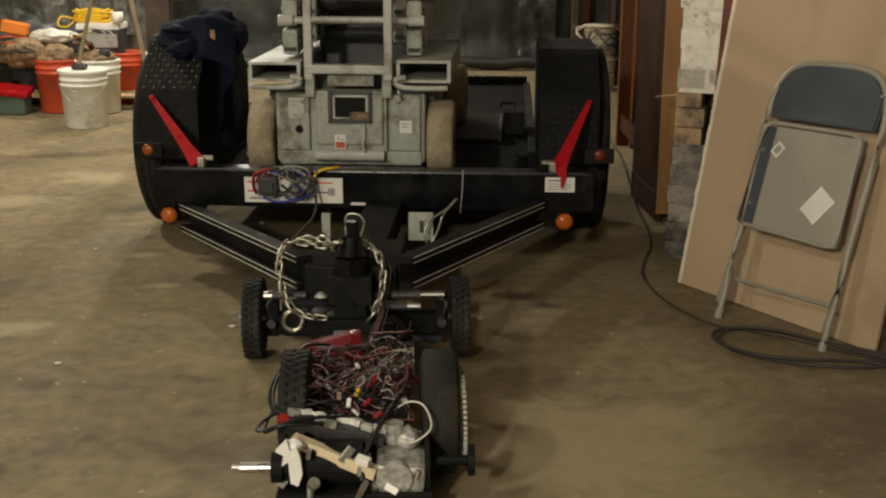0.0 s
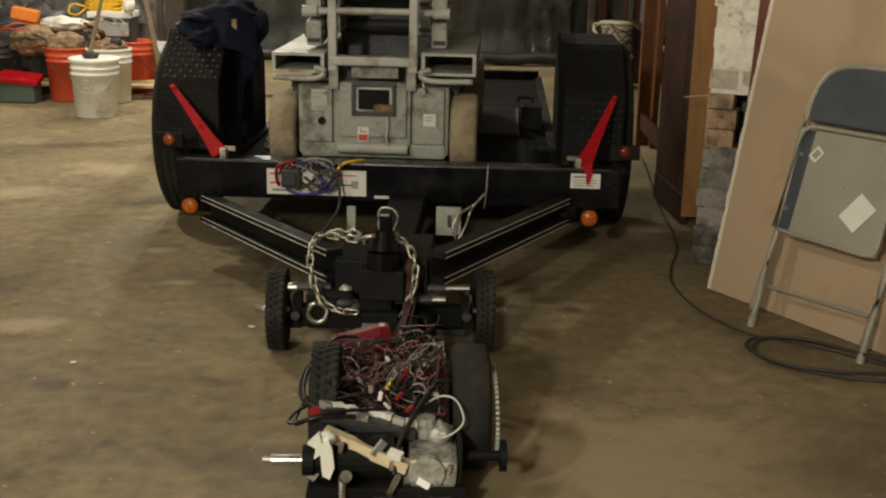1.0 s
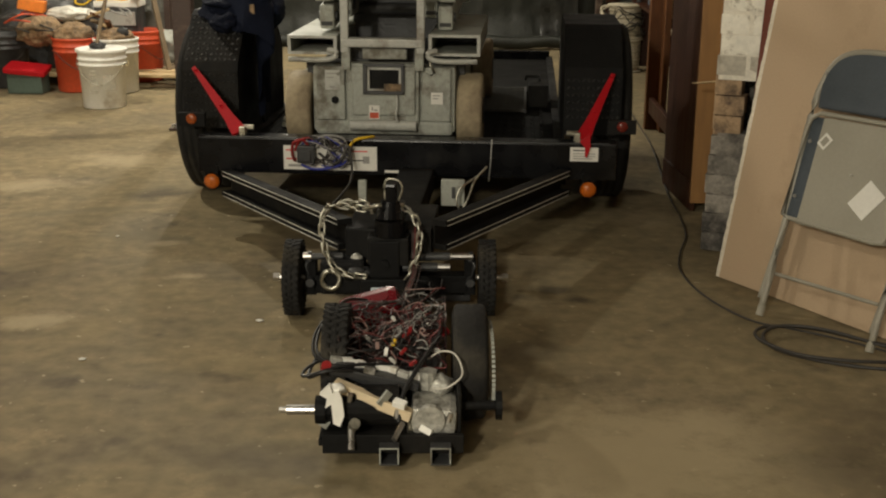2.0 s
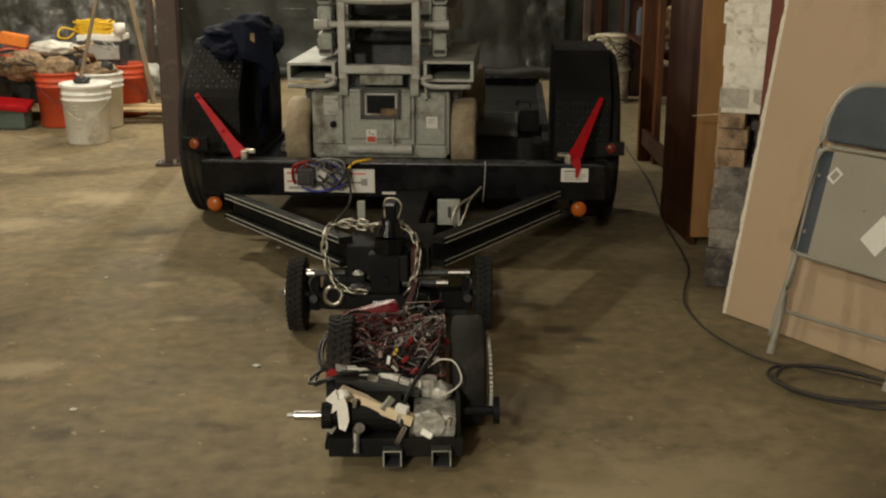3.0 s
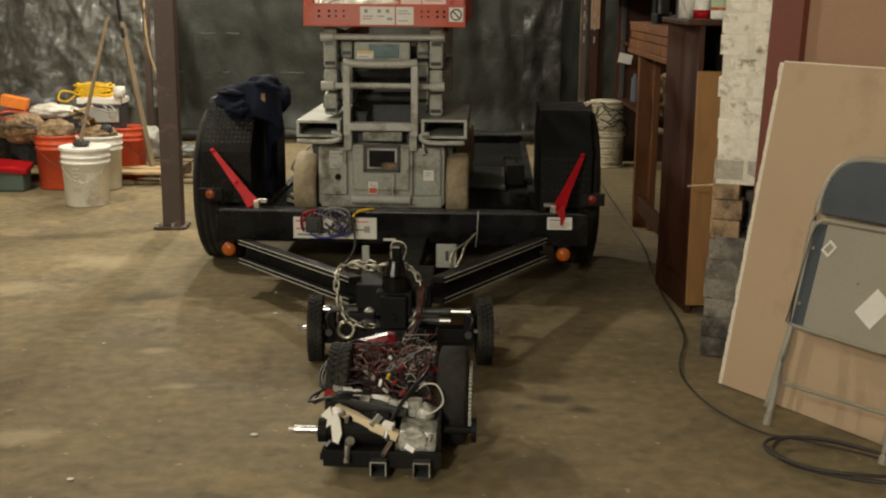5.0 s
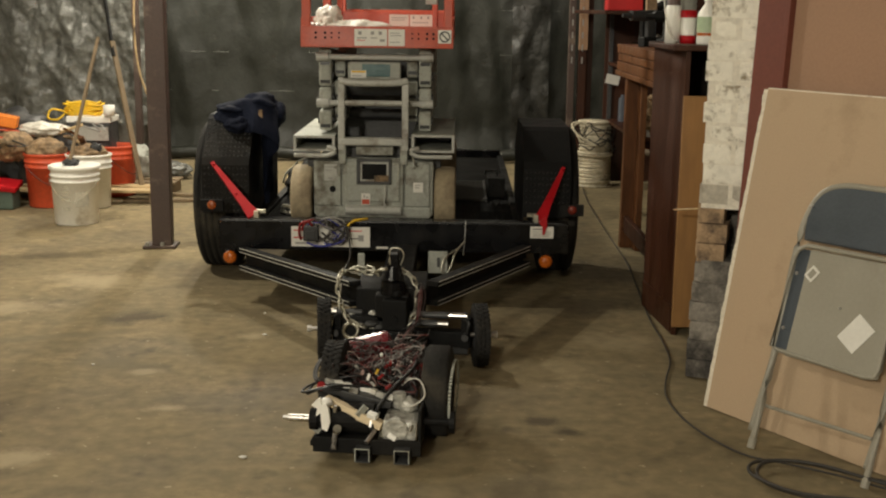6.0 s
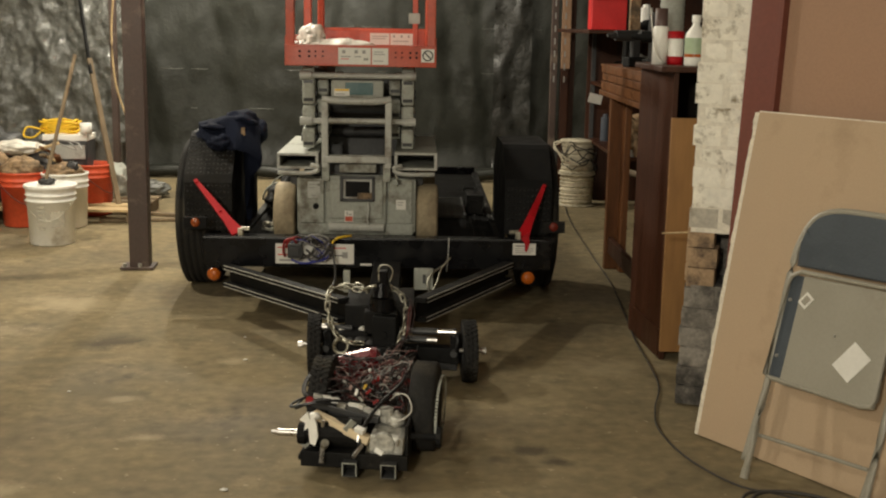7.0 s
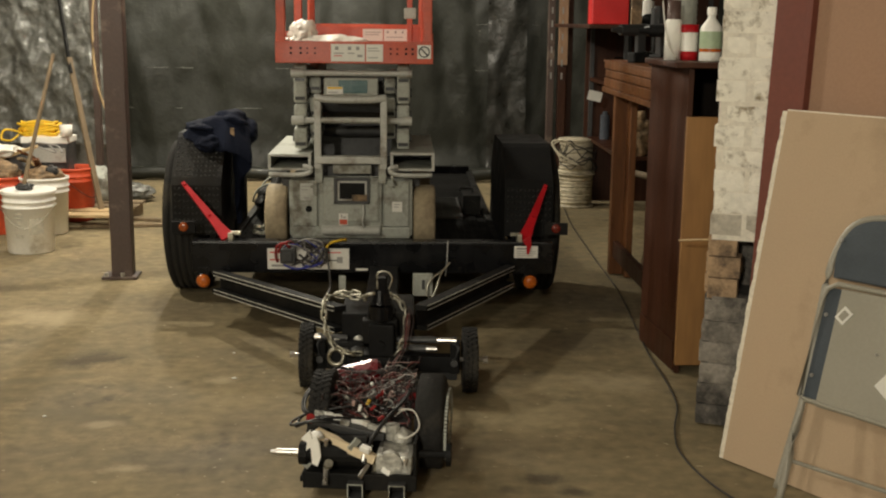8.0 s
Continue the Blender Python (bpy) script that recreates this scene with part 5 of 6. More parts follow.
# steering linkage on the axle
for s in (-1, 1):
    bm = B()
    rod(bm, (s * 0.255, -0.045, 0.19), (s * 0.255, -0.045, 0.22), 0.008, n=8)
    rod(bm, (s * 0.255, -0.06, 0.12), (s * 0.255, -0.03, 0.12), 0.014, n=10)
    sweep(bm, [(s * 0.255, -0.03, 0.2), (s * 0.268, -0.03, 0.17), (s * 0.262, -0.035, 0.13)], 0.006, 6)
    part("steering_knuckle", bm, GREY_DARK, tug)
for k in range(8):
    bm = B()
    lump(bm, (0, 0, 0), (rnd.uniform(0.015, 0.03), 0.02, rnd.uniform(0.012, 0.025)), k, 0.4, 2)
    part("fitting", bm, (GREY_DARK, ALUMINIUM, BLACK_DULL)[k % 3], tug, m=pose(rnd.uniform(-0.2, -0.07), rnd.uniform(-0.1, -0.03), rnd.uniform(0.14, 0.2)))


# ---- the right side: leaning boards, chair, brick pier, old desk ----
def leaning(origin, along, lean):
    """Axes of a thing that leans back: x along its foot, z up its face, y into what it leans on."""
    u = Vector((*along, 0)).normalized()
    n = Vector((-u.y, u.x, 0))
    up = n * math.sin(radians(lean)) + Vector((0, 0, math.cos(radians(lean))))
    m = Matrix((u, u.cross(up) * -1, up)).transposed().to_4x4()
    m.translation = Vector((*origin, 0))
    return m


DRY = leaning((0.812, 4.15), (0.546, -0.838), 10.5)
dry = thing("drywall_sheet", "brown paper-faced drywall sheet leaning against the wall", "drywall sheet", DRY)
bm = B()
box(bm, -0.034, 0.82, 0.0, 0.0125, 0.003, 1.135, 0.001)
bmesh.ops.subdivide_edges(bm, edges=list(bm.edges), cuts=4, use_grid_fill=True)
part("sheet", bm, CARDBOARD, dry)
bm = B()
n = 60
for k in range(n):
    z0, z1 = 0.003 + 1.13 * k / n, 0.003 + 1.13 * (k + 1) / n
    e = 0.004 * noise.noise(Vector((k * 0.37, 0, 1)))
    box(bm, -0.05 + e * 1.6, -0.034, 0.0005, 0.012, z0, z1)
box(bm, -0.034, 0.82, 0.001, 0.0115, 1.135, 1.139)
part("edge", bm, GYPSUM, dry, "chalky white torn gypsum edge")

PAN = leaning((0.905, 4.36), (0.58, -0.81), 3.0)
pan = thing("door_panel", "tall brown board panel with a red-brown painted edge", "panel", PAN)
bm = B()
box(bm, 0.125, 1.5, 0.012, 0.03, 0.0, 2.3, 0.002)
part("board", bm, BROWN_PANEL, pan)
bm = B()
box(bm, -0.02, 0.105, -0.005, 0.03, 0.0, 2.3, 0.003)
part("stile", bm, RED_BROWN, pan, "red-brown painted stile")
bm = B()
box(bm, 0.105, 0.125, -0.018, 0.03, 0.0, 2.3, 0.003)
part("lip", bm, RED_BROWN, pan, "red-brown raised lip")


def folding_chair(m):
    ch = thing("folding_chair", "folded beige-grey metal chair with slate-blue padded back, leaning on drywall", "folding chair", m)
    # two bent side tubes: the long front legs run up round the back
    W_ = 0.404
    bm = B()
    pts = [(0.0, 0, 0.012), (0.0, 0, 0.3), (-0.012, 0.0, 0.66), (0.0, 0, 0.78), (0.035, 0, 0.85), (0.1, 0, 0.878), (0.2, 0, 0.882), (0.3, 0, 0.878), (0.365, 0, 0.85), (0.4, 0, 0.78), (0.412, 0, 0.66), (W_, 0, 0.3), (W_, 0, 0.012)]
    sweep(bm, smooth_path(pts, 5), 0.011, 8)
    part("front_frame", bm, CHAIR_GREY, ch)
    for s, x in ((1, -0.005), (-1, W_ + 0.005)):
        bm = B()
        sweep(bm, smooth_path([(x - 0.03, 0.03, 0.05), (x - 0.02, 0.03, 0.2), (x + s * 0.006 - 0.008, 0.03, 0.45), (x + s * 0.014, 0.03, 0.6)], 5), 0.0105, 8)
        part("rear_leg", bm, CHAIR_GREY, ch)
    bm = B()
    rod(bm, (-0.02, 0.03, 0.14), (W_ - 0.03, 0.03, 0.14), 0.006, n=8)
    part("stretcher", bm, CHAIR_GREY, ch)
    for x in (0.0, W_):
        bm = B()
        rod(bm, (x, 0, -0.002), (x, 0, 0.03), 0.0135, n=10)
        part("foot_cap", bm, CHAIR_GREY, ch)
    # padded back
    bm = B()
    ol = [(0.01, 0.69), (0.004, 0.78), (0.03, 0.835), (0.09, 0.868), (0.2, 0.874), (0.31, 0.868), (0.37, 0.835), (0.396, 0.78), (0.39, 0.69)]
    ol = [(p.x, p.z) for p in smooth_path([(a, 0, b) for a, b in ol], 4)]
    extrude_outline(bm, ol, -0.008, 0.012)
    c = [0.5 * (ol[0][0] + ol[-1][0]), 0.77]
    extrude_outline(bm, [(c[0] + (x - c[0]) * 0.965, c[1] + (z - c[1]) * 0.95) for x, z in ol], -0.014, -0.008)
    part("backrest", bm, VINYL, ch, "slate-blue padded backrest")
    # underside of the folded seat
    bm = B()
    sx0, sx1, sz0, sz1 = -0.004, 0.37, 0.315, 0.672
    box(bm, sx0 + 0.055, sx1, -0.022, -0.006, sz0, sz1 - 0.01, 0.006)
    st = part("seat", bm, CHAIR_GREY, ch, "beige-grey metal seat pan seen from below")
    bm = B()
    box(bm, sx0 + 0.008, sx0 + 0.055, -0.012, 0.004, sz0 + 0.01, sz1 - 0.012, 0.003)
    part("seat_pad", bm, VINYL, st, "slate-blue seat pad edge")
    bm = B()
    rim = [(sx0, -0.02, sz0 + 0.02), (sx0 + 0.002, -0.02, sz1 - 0.05), (sx0 + 0.012, -0.02, sz1 - 0.018), (sx0 + 0.04, -0.02, sz1), (sx1 - 0.04, -0.02, sz1), (sx1 - 0.01, -0.02, sz1 - 0.012), (sx1, -0.02, sz1 - 0.045), (sx1 + 0.004, -0.02, sz0 + 0.03), (sx1 - 0.01, -0.02, sz0 + 0.006), (sx1 - 0.04, -0.02, sz0), (sx0 + 0.03, -0.02, sz0 + 0.012)]
    sweep(bm, rim, 0.0075, 8, closed=True)
    part("seat_rim", bm, CHAIR_GREY, st)
    bm = B()
    box(bm, -0.037, 0.037, -0.0245, -0.023, -0.05, 0.05, 0, Matrix.Translation((0.272, 0, 0.435)) @ Matrix.Rotation(radians(34), 4, "Y"))
    part("paper_label", bm, WHITE, st, "white paper label stuck askew")
    bm = B()
    box(bm, -0.017, 0.017, -0.0245, -0.023, -0.022, 0.022, 0, Matrix.Translation((0.078, 0, 0.587)) @ Matrix.Rotation(radians(34), 4, "Y"))
    tape = part("tape_residue", bm, WHITE, st, "small white label scrap")
    bm = B()
    box(bm, -0.01, 0.01, -0.0255, -0.0245, -0.014, 0.014, 0, Matrix.Translation((0.078, 0, 0.587)) @ Matrix.Rotation(radians(34), 4, "Y"))
    part("print", bm, CHAIR_GREY, tape)
    for p, q, rr in (((0.018, -0.016, 0.4), (0.018, -0.01, 0.4), 0.006), ((0.018, -0.016, 0.58), (0.018, -0.01, 0.58), 0.006), ((0.2, -0.026, 0.5), (0.2, -0.022, 0.5), 0.004)):
        bm = B()
        rod(bm, p, q, rr, n=8)
        part("rivet", bm, CHROME, st)
    for x in (0.015, 0.39):
        bm = B()
        rod(bm, (x, -0.012, 0.8), (x, -0.02, 0.8), 0.005, n=8)
        part("screw", bm, CHROME, ch)
    return ch


folding_chair(leaning((0.85, 3.795), (0.63, -0.776), 17.0))


def brick_pier():
    """A limewashed brick pier, its lower courses dark, one brick broken out."""
    pier = tagged(thing("brick_pier", "limewashed brick pier, blackened and broken near the floor", "brick pier", pose(0.81, 4.52, 0, 0, 0, -20)), kind="structure")
    bm = B()
    box(bm, 0.001, 0.5, 0.0, 0.36, 0.66, 2.98)
    part("mortar_core", bm, MORTAR, pier)
    bm = B()
    box(bm, 0.012, 0.5, 0.006, 0.36, 0, 0.46)
    box(bm, 0.012, 0.5, 0.24, 0.36, 0.46, 0.66)
    box(bm, 0.145, 0.5, 0.006, 0.24, 0.46, 0.66)
    box(bm, 0.004, 0.07, 0.05, 0.24, 0.46, 0.66)
    part("stained_core", bm, BRICK_DIRTY, pier, "soot-blackened lower core")
    shapes = []
    for k in range(6):
        bm = B()
        box(bm, 0, 1, 0, 1, 0, 1, 0.0)
        bmesh.ops.subdivide_edges(bm, edges=list(bm.edges), cuts=2, use_grid_fill=True)
        for v in bm.verts:
            c = v.co - Vector((0.5, 0.5, 0.5))
            v.co += Vector((noise.noise(v.co * 3 + Vector((k * 7, 0, 0))) * 0.04, noise.noise(v.co * 3 + Vector((0, k * 7, 0))) * 0.022, noise.noise(v.co * 3 + Vector((0, 0, k * 7))) * 0.07)) - c * 0.05 * (c.length > 0.6)
        shapes.append(bm)
    meshes = {}
    for mt_, key in ((BRICK_WHITE, "w"), (BRICK_DIRTY, "d"), (BRICK_RAW, "r"), (BRICK_GREY, "g")):
        for k, b in enumerate(shapes):
            meshes[key, k] = finish(b.copy(), "brick", mt_)
    r = random.Random(3)
    h = 0.075
    count = 0
    for row in range(30):
        z = row * h
        off = -0.1 if row % 2 else 0.0
        flare = 0.024 * max(0.0, 1 - z / 1.1)  # the courses step out towards the floor
        key = "w" if z > 0.44 + 0.03 * (row % 3) else "d"
        for x in (off, off + 0.205, off + 0.41):
            if x > 0.42:
                continue
            x0, x1 = max(x, 0.0), min(x + 0.197, 0.5)
            hole = 0.45 < z + 0.03 < 0.66 and x0 < 0.14
            if hole:
                if x0 > 0.0:
                    x0 = 0.14
                else:
                    x1 = 0.088 + 0.012 * (row % 2)
            white = z > 0.42 + 0.03 * (row % 3)
            ob = new("brick", meshes["r" if hole else "g" if 0.6 < z < 0.7 else "w" if white else "d", r.randrange(6)])
            ob.parent = pier
            ob.matrix_basis = pose(x0 - flare + (r.uniform(-0.014, 0.006) if x0 == 0.0 else flare + r.uniform(0, 0.004)), (0.012 if hole else 0.0) + r.uniform(-0.005, -0.001), z + 0.001) @ Matrix.Diagonal((x1 - x0 + 0.002 + (flare if x0 == 0.0 else 0), 0.1, h - 0.001, 1))
        # the side that faces the room
        for y in (off * 0.5 + 0.1, off * 0.5 + 0.305):
            y0, y1 = max(y, 0.1), min(y + 0.197, 0.37)
            if y1 - y0 < 0.03:
                continue
            ob = new("brick", meshes["r" if 0.42 < z < 0.66 else key, r.randrange(6)])
            ob.parent = pier
            ob.matrix_basis = pose(r.uniform(-0.012, 0.005) - flare, y0, z + 0.003) @ Matrix.Diagonal((0.065 if 0.42 < z < 0.66 else 0.1, y1 - y0 - 0.006, h - 0.008, 1))


brick_pier()
bm = B()
sweep(bm, [(0.775, 4.83, 0.598), (0.86, 4.68, 0.63)], 0.004, 6)
tagged(part("wooden_dowel", bm, WOOD_PALE), "thin pale stick poking out of the brick pier", "stick")

desk = thing("old_desk", "old dark-stained wooden desk with open kneehole, seen from its end", "desk")
bm = B()
extrude_outline(bm, [(0.812, 5.62), (0.832, 5.62), (0.872, 5.12), (0.852, 5.12)], 0.0, 1.215, axis="z")
extrude_outline(bm, [(0.805, 5.6), (0.812, 5.6), (0.85, 5.13), (0.844, 5.13)], 0.015, 0.13, axis="z")
part("side_panel", bm, WOOD_DARK, desk, "dark varnished side panel")
bm = B()
box(bm, 0.848, 1.55, 5.095, 5.118, 0.04, 1.03, 0.002)
part("back_panel", bm, PLY, desk, "golden varnished plywood back panel")
# inner boards; their near-black colour stands in for shade inside the kneehole
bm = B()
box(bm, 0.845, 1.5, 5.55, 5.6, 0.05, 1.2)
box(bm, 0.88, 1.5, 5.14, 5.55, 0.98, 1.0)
part("carcass", bm, material("kneehole_shade_board", (0.013, 0.01, 0.008), 0.9, gloss=0.1, vary=0.3, scale=6, grain=40, bump=0.1), desk, "inner boards coloured near black for the shade of the kneehole")
bm = B()
box(bm, 0.79, 1.6, 5.08, 5.66, 1.215, 1.238, 0.004)
part("desktop", bm, WOOD_DARK, desk, "dark varnished top board")
bm = B()
for z0, z1, d in ((1.13, 1.165, 0.0), (1.085, 1.125, 0.006), (1.03, 1.08, 0.0), (1.0, 1.028, -0.01)):
    box(bm, 0.9 + d, 0.96, 5.66, 7.3, z0, z1, 0.004)
part("apron", bm, WOOD_RED, desk, "red-stained moulded apron rail")
bm = B()
box(bm, 0.9, 1.5, 5.66, 7.34, 1.165, 1.178, 0.003)
part("leaf", bm, WOOD_RED, desk)
bm = B()
box(bm, 0.915, 0.99, 7.0, 7.06, 0.0, 1.02, 0.004)
box(bm, 0.985, 1.02, 6.9, 7.02, 0.0, 1.02, 0.004)
part("leg", bm, WOOD_RED, desk)
bm = B()
box(bm, 0.93, 0.96, 5.62, 7.0, 0.1, 0.19, 0.004)
part("stretcher", bm, WOOD_DARK, desk)
bm = B()
sweep(bm, [(1.25, 7.1, 0.62), (1.02, 6.6, 0.12)], 0.018, 6)
sweep(bm, [(1.05, 7.2, 0.55), (1.3, 6.9, 0.52)], 0.02, 6)
part("brace", bm, WOOD_OLD, desk, "loose weathered brace")


def bottle(x, y, z, s):
    bo = thing("plastic_bottle", "white plastic jug with pale green label on the desk", "bottle", pose(x, y, z))
    bm = B()
    lathe(bm, [(0.001, 0.0), (0.04, 0.0), (0.043, 0.006), (0.043, 0.12), (0.038, 0.135), (0.016, 0.165), (0.0145, 0.18), (0.001, 0.18)], 24)
    part("body", bm, WHITE_PLASTIC, bo)
    bm = B()
    lathe(bm, [(0.0185, 0.178), (0.0185, 0.205), (0.016, 0.208), (0.001, 0.208)], 18)
    part("cap", bm, WHITE_PLASTIC, bo)
    bm = B()
    lathe(bm, [(0.0436, 0.05), (0.0436, 0.115)], 24)
    lb_ = part("label", bm, GREEN_LABEL, bo, "pale green label")
    bm = B()
    lathe(bm, [(0.0438, 0.036), (0.0438, 0.049)], 24)
    part("stripe", bm, AMBER, lb_, "orange stripe")
    return bo


bottle(0.962, 5.25, 1.238, 1)
can = thing("spray_can", "white spray can with dark cap on the desk", "spray can", pose(0.842, 5.38, 1.238))
bm = B()
lathe(bm, [(0.001, 0), (0.033, 0), (0.033, 0.15), (0.026, 0.165), (0.001, 0.165)], 22)
part("body", bm, WHITE_PLASTIC, can)
bm = B()
lathe(bm, [(0.028, 0.16), (0.027, 0.235), (0.001, 0.237)], 20)
part("cap", bm, material("brown_cap", (0.1, 0.06, 0.05), 0.5), can, "dark brown cap")
jar = thing("jar", "small red and white tin on the desk", "tin", pose(0.905, 5.36, 1.238))
bm = B()
lathe(bm, [(0.001, 0), (0.034, 0), (0.034, 0.035), (0.001, 0.036)], 20)
part("base", bm, RED, jar)
bm = B()
lathe(bm, [(0.0335, 0.035), (0.0335, 0.11), (0.001, 0.112)], 20)
bd = part("body", bm, WHITE_PLASTIC, jar)
bm = B()
lathe(bm, [(0.035, 0.11), (0.035, 0.14), (0.001, 0.142)], 20)
part("lid", bm, RED, jar)
bm = B()
sweep(bm, smooth_path([(0.8, 5.4, 1.47), (0.79, 5.3, 1.38), (0.8, 5.25, 1.29), (0.83, 5.24, 1.25)]), 0.003, 6)
tagged(part("wire", bm, WIRE_WHITE), "thin pale wire curling down onto the desk", "wire")

bm = B()
lathe(bm, [(0.001, 0.0)] + [(0.052 + 0.003 * (k % 2), 0.002 + 0.012 * k) for k in range(34)] + [(0.001, 0.4)], 24)
tagged(part("flexible_duct", bm, GREY, m=pose(0.93, 5.58, 1.238)), "ribbed grey duct length standing on the desk", "duct")
# ---- the far right corner: posts, shelf, spools ----
for x0, x1, y, mt_, lb_ in ((0.885, 0.935, 9.8, STEEL_BROWN, "dark slotted post by the shelf"), (1.04, 1.09, 9.9, WOOD_DARK, "dark stained timber post by the shelf"), (0.965, 1.03, 9.8, WOOD_DARK, "dark timber post with pale board nailed on, by the shelf")):
    bm = B()
    box(bm, x0, x1, y, y + 0.07, 0.0, 2.98, 0.004)
    po = tagged(part("timber_post", bm, mt_), lb_, "post", group="timber posts")
bm = B()
box(bm, 0.962, 1.033, 9.775, 9.8, 1.06, 2.97, 0.003)
part("nailed_board", bm, PLYFLAT, po, "pale weathered board")
for x, front in ((0.91, 9.8), (0.99, 9.775)):
    for k in range(7):
        bm = B()
        box(bm, x - 0.006, x + 0.006, front - 0.004, front, 0.95 + k * 0.1, 1.0 + k * 0.1)
        part("bracket_slot", bm, INK_GREY, po)


SPOOL = material("dirty_white_jacket", (0.56, 0.5, 0.37), 0.6, vary=0.25, scale=9, grain=40, bump=0.15, stain=(0.3, 0.26, 0.18), stain_amount=0.3, stain_scale=7)


def spool(z, r, label):
    sp = thing("cable_spool", label, "cable spool", pose(1.085, 9.5, z))
    for zz in (0.0, 0.245):
        bm = B()
        lathe(bm, [(0.001, zz), (r + 0.012, zz), (r + 0.012, zz + 0.01), (0.001, zz + 0.01)], 28)
        part("flange", bm, SPOOL, sp)
    bm = B()
    pts = []
    for j in range(24 * 14):
        k = j / 24
        pts.append(((r - 0.012 + 0.004 * math.sin(k * 3.1)) * math.cos(2 * math.pi * k), (r - 0.012) * math.sin(2 * math.pi * k), 0.022 + k * 0.0155 + 0.003 * math.sin(k * 2.3)))
    sweep(bm, pts, 0.0085, 6)
    wc = part("wound_cable", bm, SPOOL, sp, "dirty white wound cable")
    bm = B()
    lathe(bm, [(r - 0.016, 0.012), (r - 0.016, 0.244)], 24)
    part("core", bm, SPOOL, sp)
    return sp


spool(0.0, 0.135, "spool of dirty white cable on the floor")
sp = spool(0.262, 0.13, "spool of white cable with loose dark cords")
rs = random.Random(8)
for k in range(7):
    a0 = rs.uniform(3.3, 4.2)
    pts = [(0.15 * math.cos(a0 + j * 0.35) + rs.uniform(-0.01, 0.01), 0.15 * math.sin(a0 + j * 0.35), 0.2 - 0.05 * k * 0.5 + rs.uniform(-0.05, 0.05)) for j in range(8)]
    bm = B()
    sweep(bm, smooth_path(pts, 4), 0.0045, 5)
    part("loose_cord", bm, CORD, sp)
for k in range(2):
    bm = B()
    sweep(bm, smooth_path([(-0.05, -0.13, 0.2 + 0.02 * k), (-0.13, -0.12, 0.25), (-0.2, -0.1, 0.235 - 0.03 * k), (-0.17, -0.13, 0.17), (-0.12, -0.15, 0.1 + 0.03 * k), (0.0, -0.16, 0.07)], 5), 0.0075, 6)
    part("loose_cable", bm, SPOOL, sp, "dirty white cable end hanging loose")

shelf = thing("storage_shelf", "cluttered dark metal shelf against the wall", "shelf", pose(1.2, 8.3, 0))
bm = B()
for z in (0.5, 0.95, 1.35, 1.8):
    box(bm, -0.3 if z == 1.35 else -0.02, 0.9, -0.4 if z == 1.35 else -0.1, 1.3, z, z + 0.025, 0.003)
part("board", bm, WOOD_DARK, shelf)
for x, y in ((-0.02, -0.1), (0.87, -0.1), (-0.02, 1.27), (0.87, 1.27)):
    bm = B()
    box(bm, x, x + 0.03, y, y + 0.03, 0, 2.2)
    part("upright", bm, GREY_DARK, shelf)
bm = B()
box(bm, -0.05, 0.95, 1.3, 1.315, 0.02, 2.3, 0.002)
part("back_panel", bm, WOOD_DARK, shelf, "dark stained back board")
rs = random.Random(21)
DUSTY = material("dusty_blue_box", (0.06, 0.07, 0.09), 0.6)
JUNK = [DUSTY, GREY_DARK, BLACK_DULL, WHITE_PLASTIC, GREY, JUNK_TAN, GREY_DARK, BLACK_DULL, ALUMINIUM]
for z in (0.525, 0.975, 1.375):
    for k in range(7):
        x, y = 1.2 + rs.uniform(0.02, 0.25), 8.25 + k * 0.18
        w_, d_, h_ = rs.uniform(0.06, 0.12), rs.uniform(0.05, 0.08), rs.uniform(0.08, 0.3)
        bm = B()
        if k % 3 == 0:
            rod(bm, (x + 0.05, y + 0.05, z), (x + 0.05, y + 0.05, z + h_ * 0.7), d_ * 0.7, d_ * 0.65, 16)
            rod(bm, (x + 0.05, y + 0.05, z + h_ * 0.7), (x + 0.05, y + 0.05, z + h_ * 0.8), d_ * 0.4, d_ * 0.35, 16)
            tagged(part("paint_can", bm, JUNK[rs.randrange(9)]), "dull paint tin on the cluttered shelf", "tin", group="shelf clutter")
        elif k % 3 == 1:
            box(bm, x, x + w_, y, y + d_ * 1.6, z, z + h_ * 0.8, 0.006)
            box(bm, x + 0.01, x + w_ - 0.01, y - 0.004, y, z + h_ * 0.2, z + h_ * 0.5, 0.001)
            tagged(part("toolbox", bm, JUNK[rs.randrange(9)]), "dark box of tools on the cluttered shelf", "box", group="shelf clutter")
        else:
            lump(bm, (x + 0.06, y + 0.06, z + h_ * 0.3), (w_, d_, h_ * 0.32), k + z * 10, 0.5, 2)
            tagged(part("machine_part", bm, JUNK[rs.randrange(9)]), "dark machine part lying on the cluttered shelf", "machine part", group="shelf clutter")
for x, y, sx, sz, mt_, nm, lb_ in ((1.3, 8.32, 0.12, 0.15, JUNK_TAN, "paper_sack", "crumpled tan sack on the lower shelf board"), (1.5, 8.3, 0.1, 0.12, BAG, "plastic_bag", "crumpled whitish bag on the lower shelf board"), (1.32, 8.4, 0.11, 0.12, BAG, "plastic_bag", "crumpled pale bag on the middle shelf board"), (1.55, 8.35, 0.12, 0.14, DUSTY, "tool_bag", "dusty blue tool bag on the middle shelf board")):
    bm = B()
    lump(bm, (0, 0, 0), (sx, 0.1, sz), x * 7 + y, 0.45, 4, 3.0)
    tagged(part(nm, bm, mt_, m=pose(x, y, (0.525 if "lower" in lb_ else 0.975) + sz * 0.8)), lb_, nm.replace("_", " "))
bm = B()
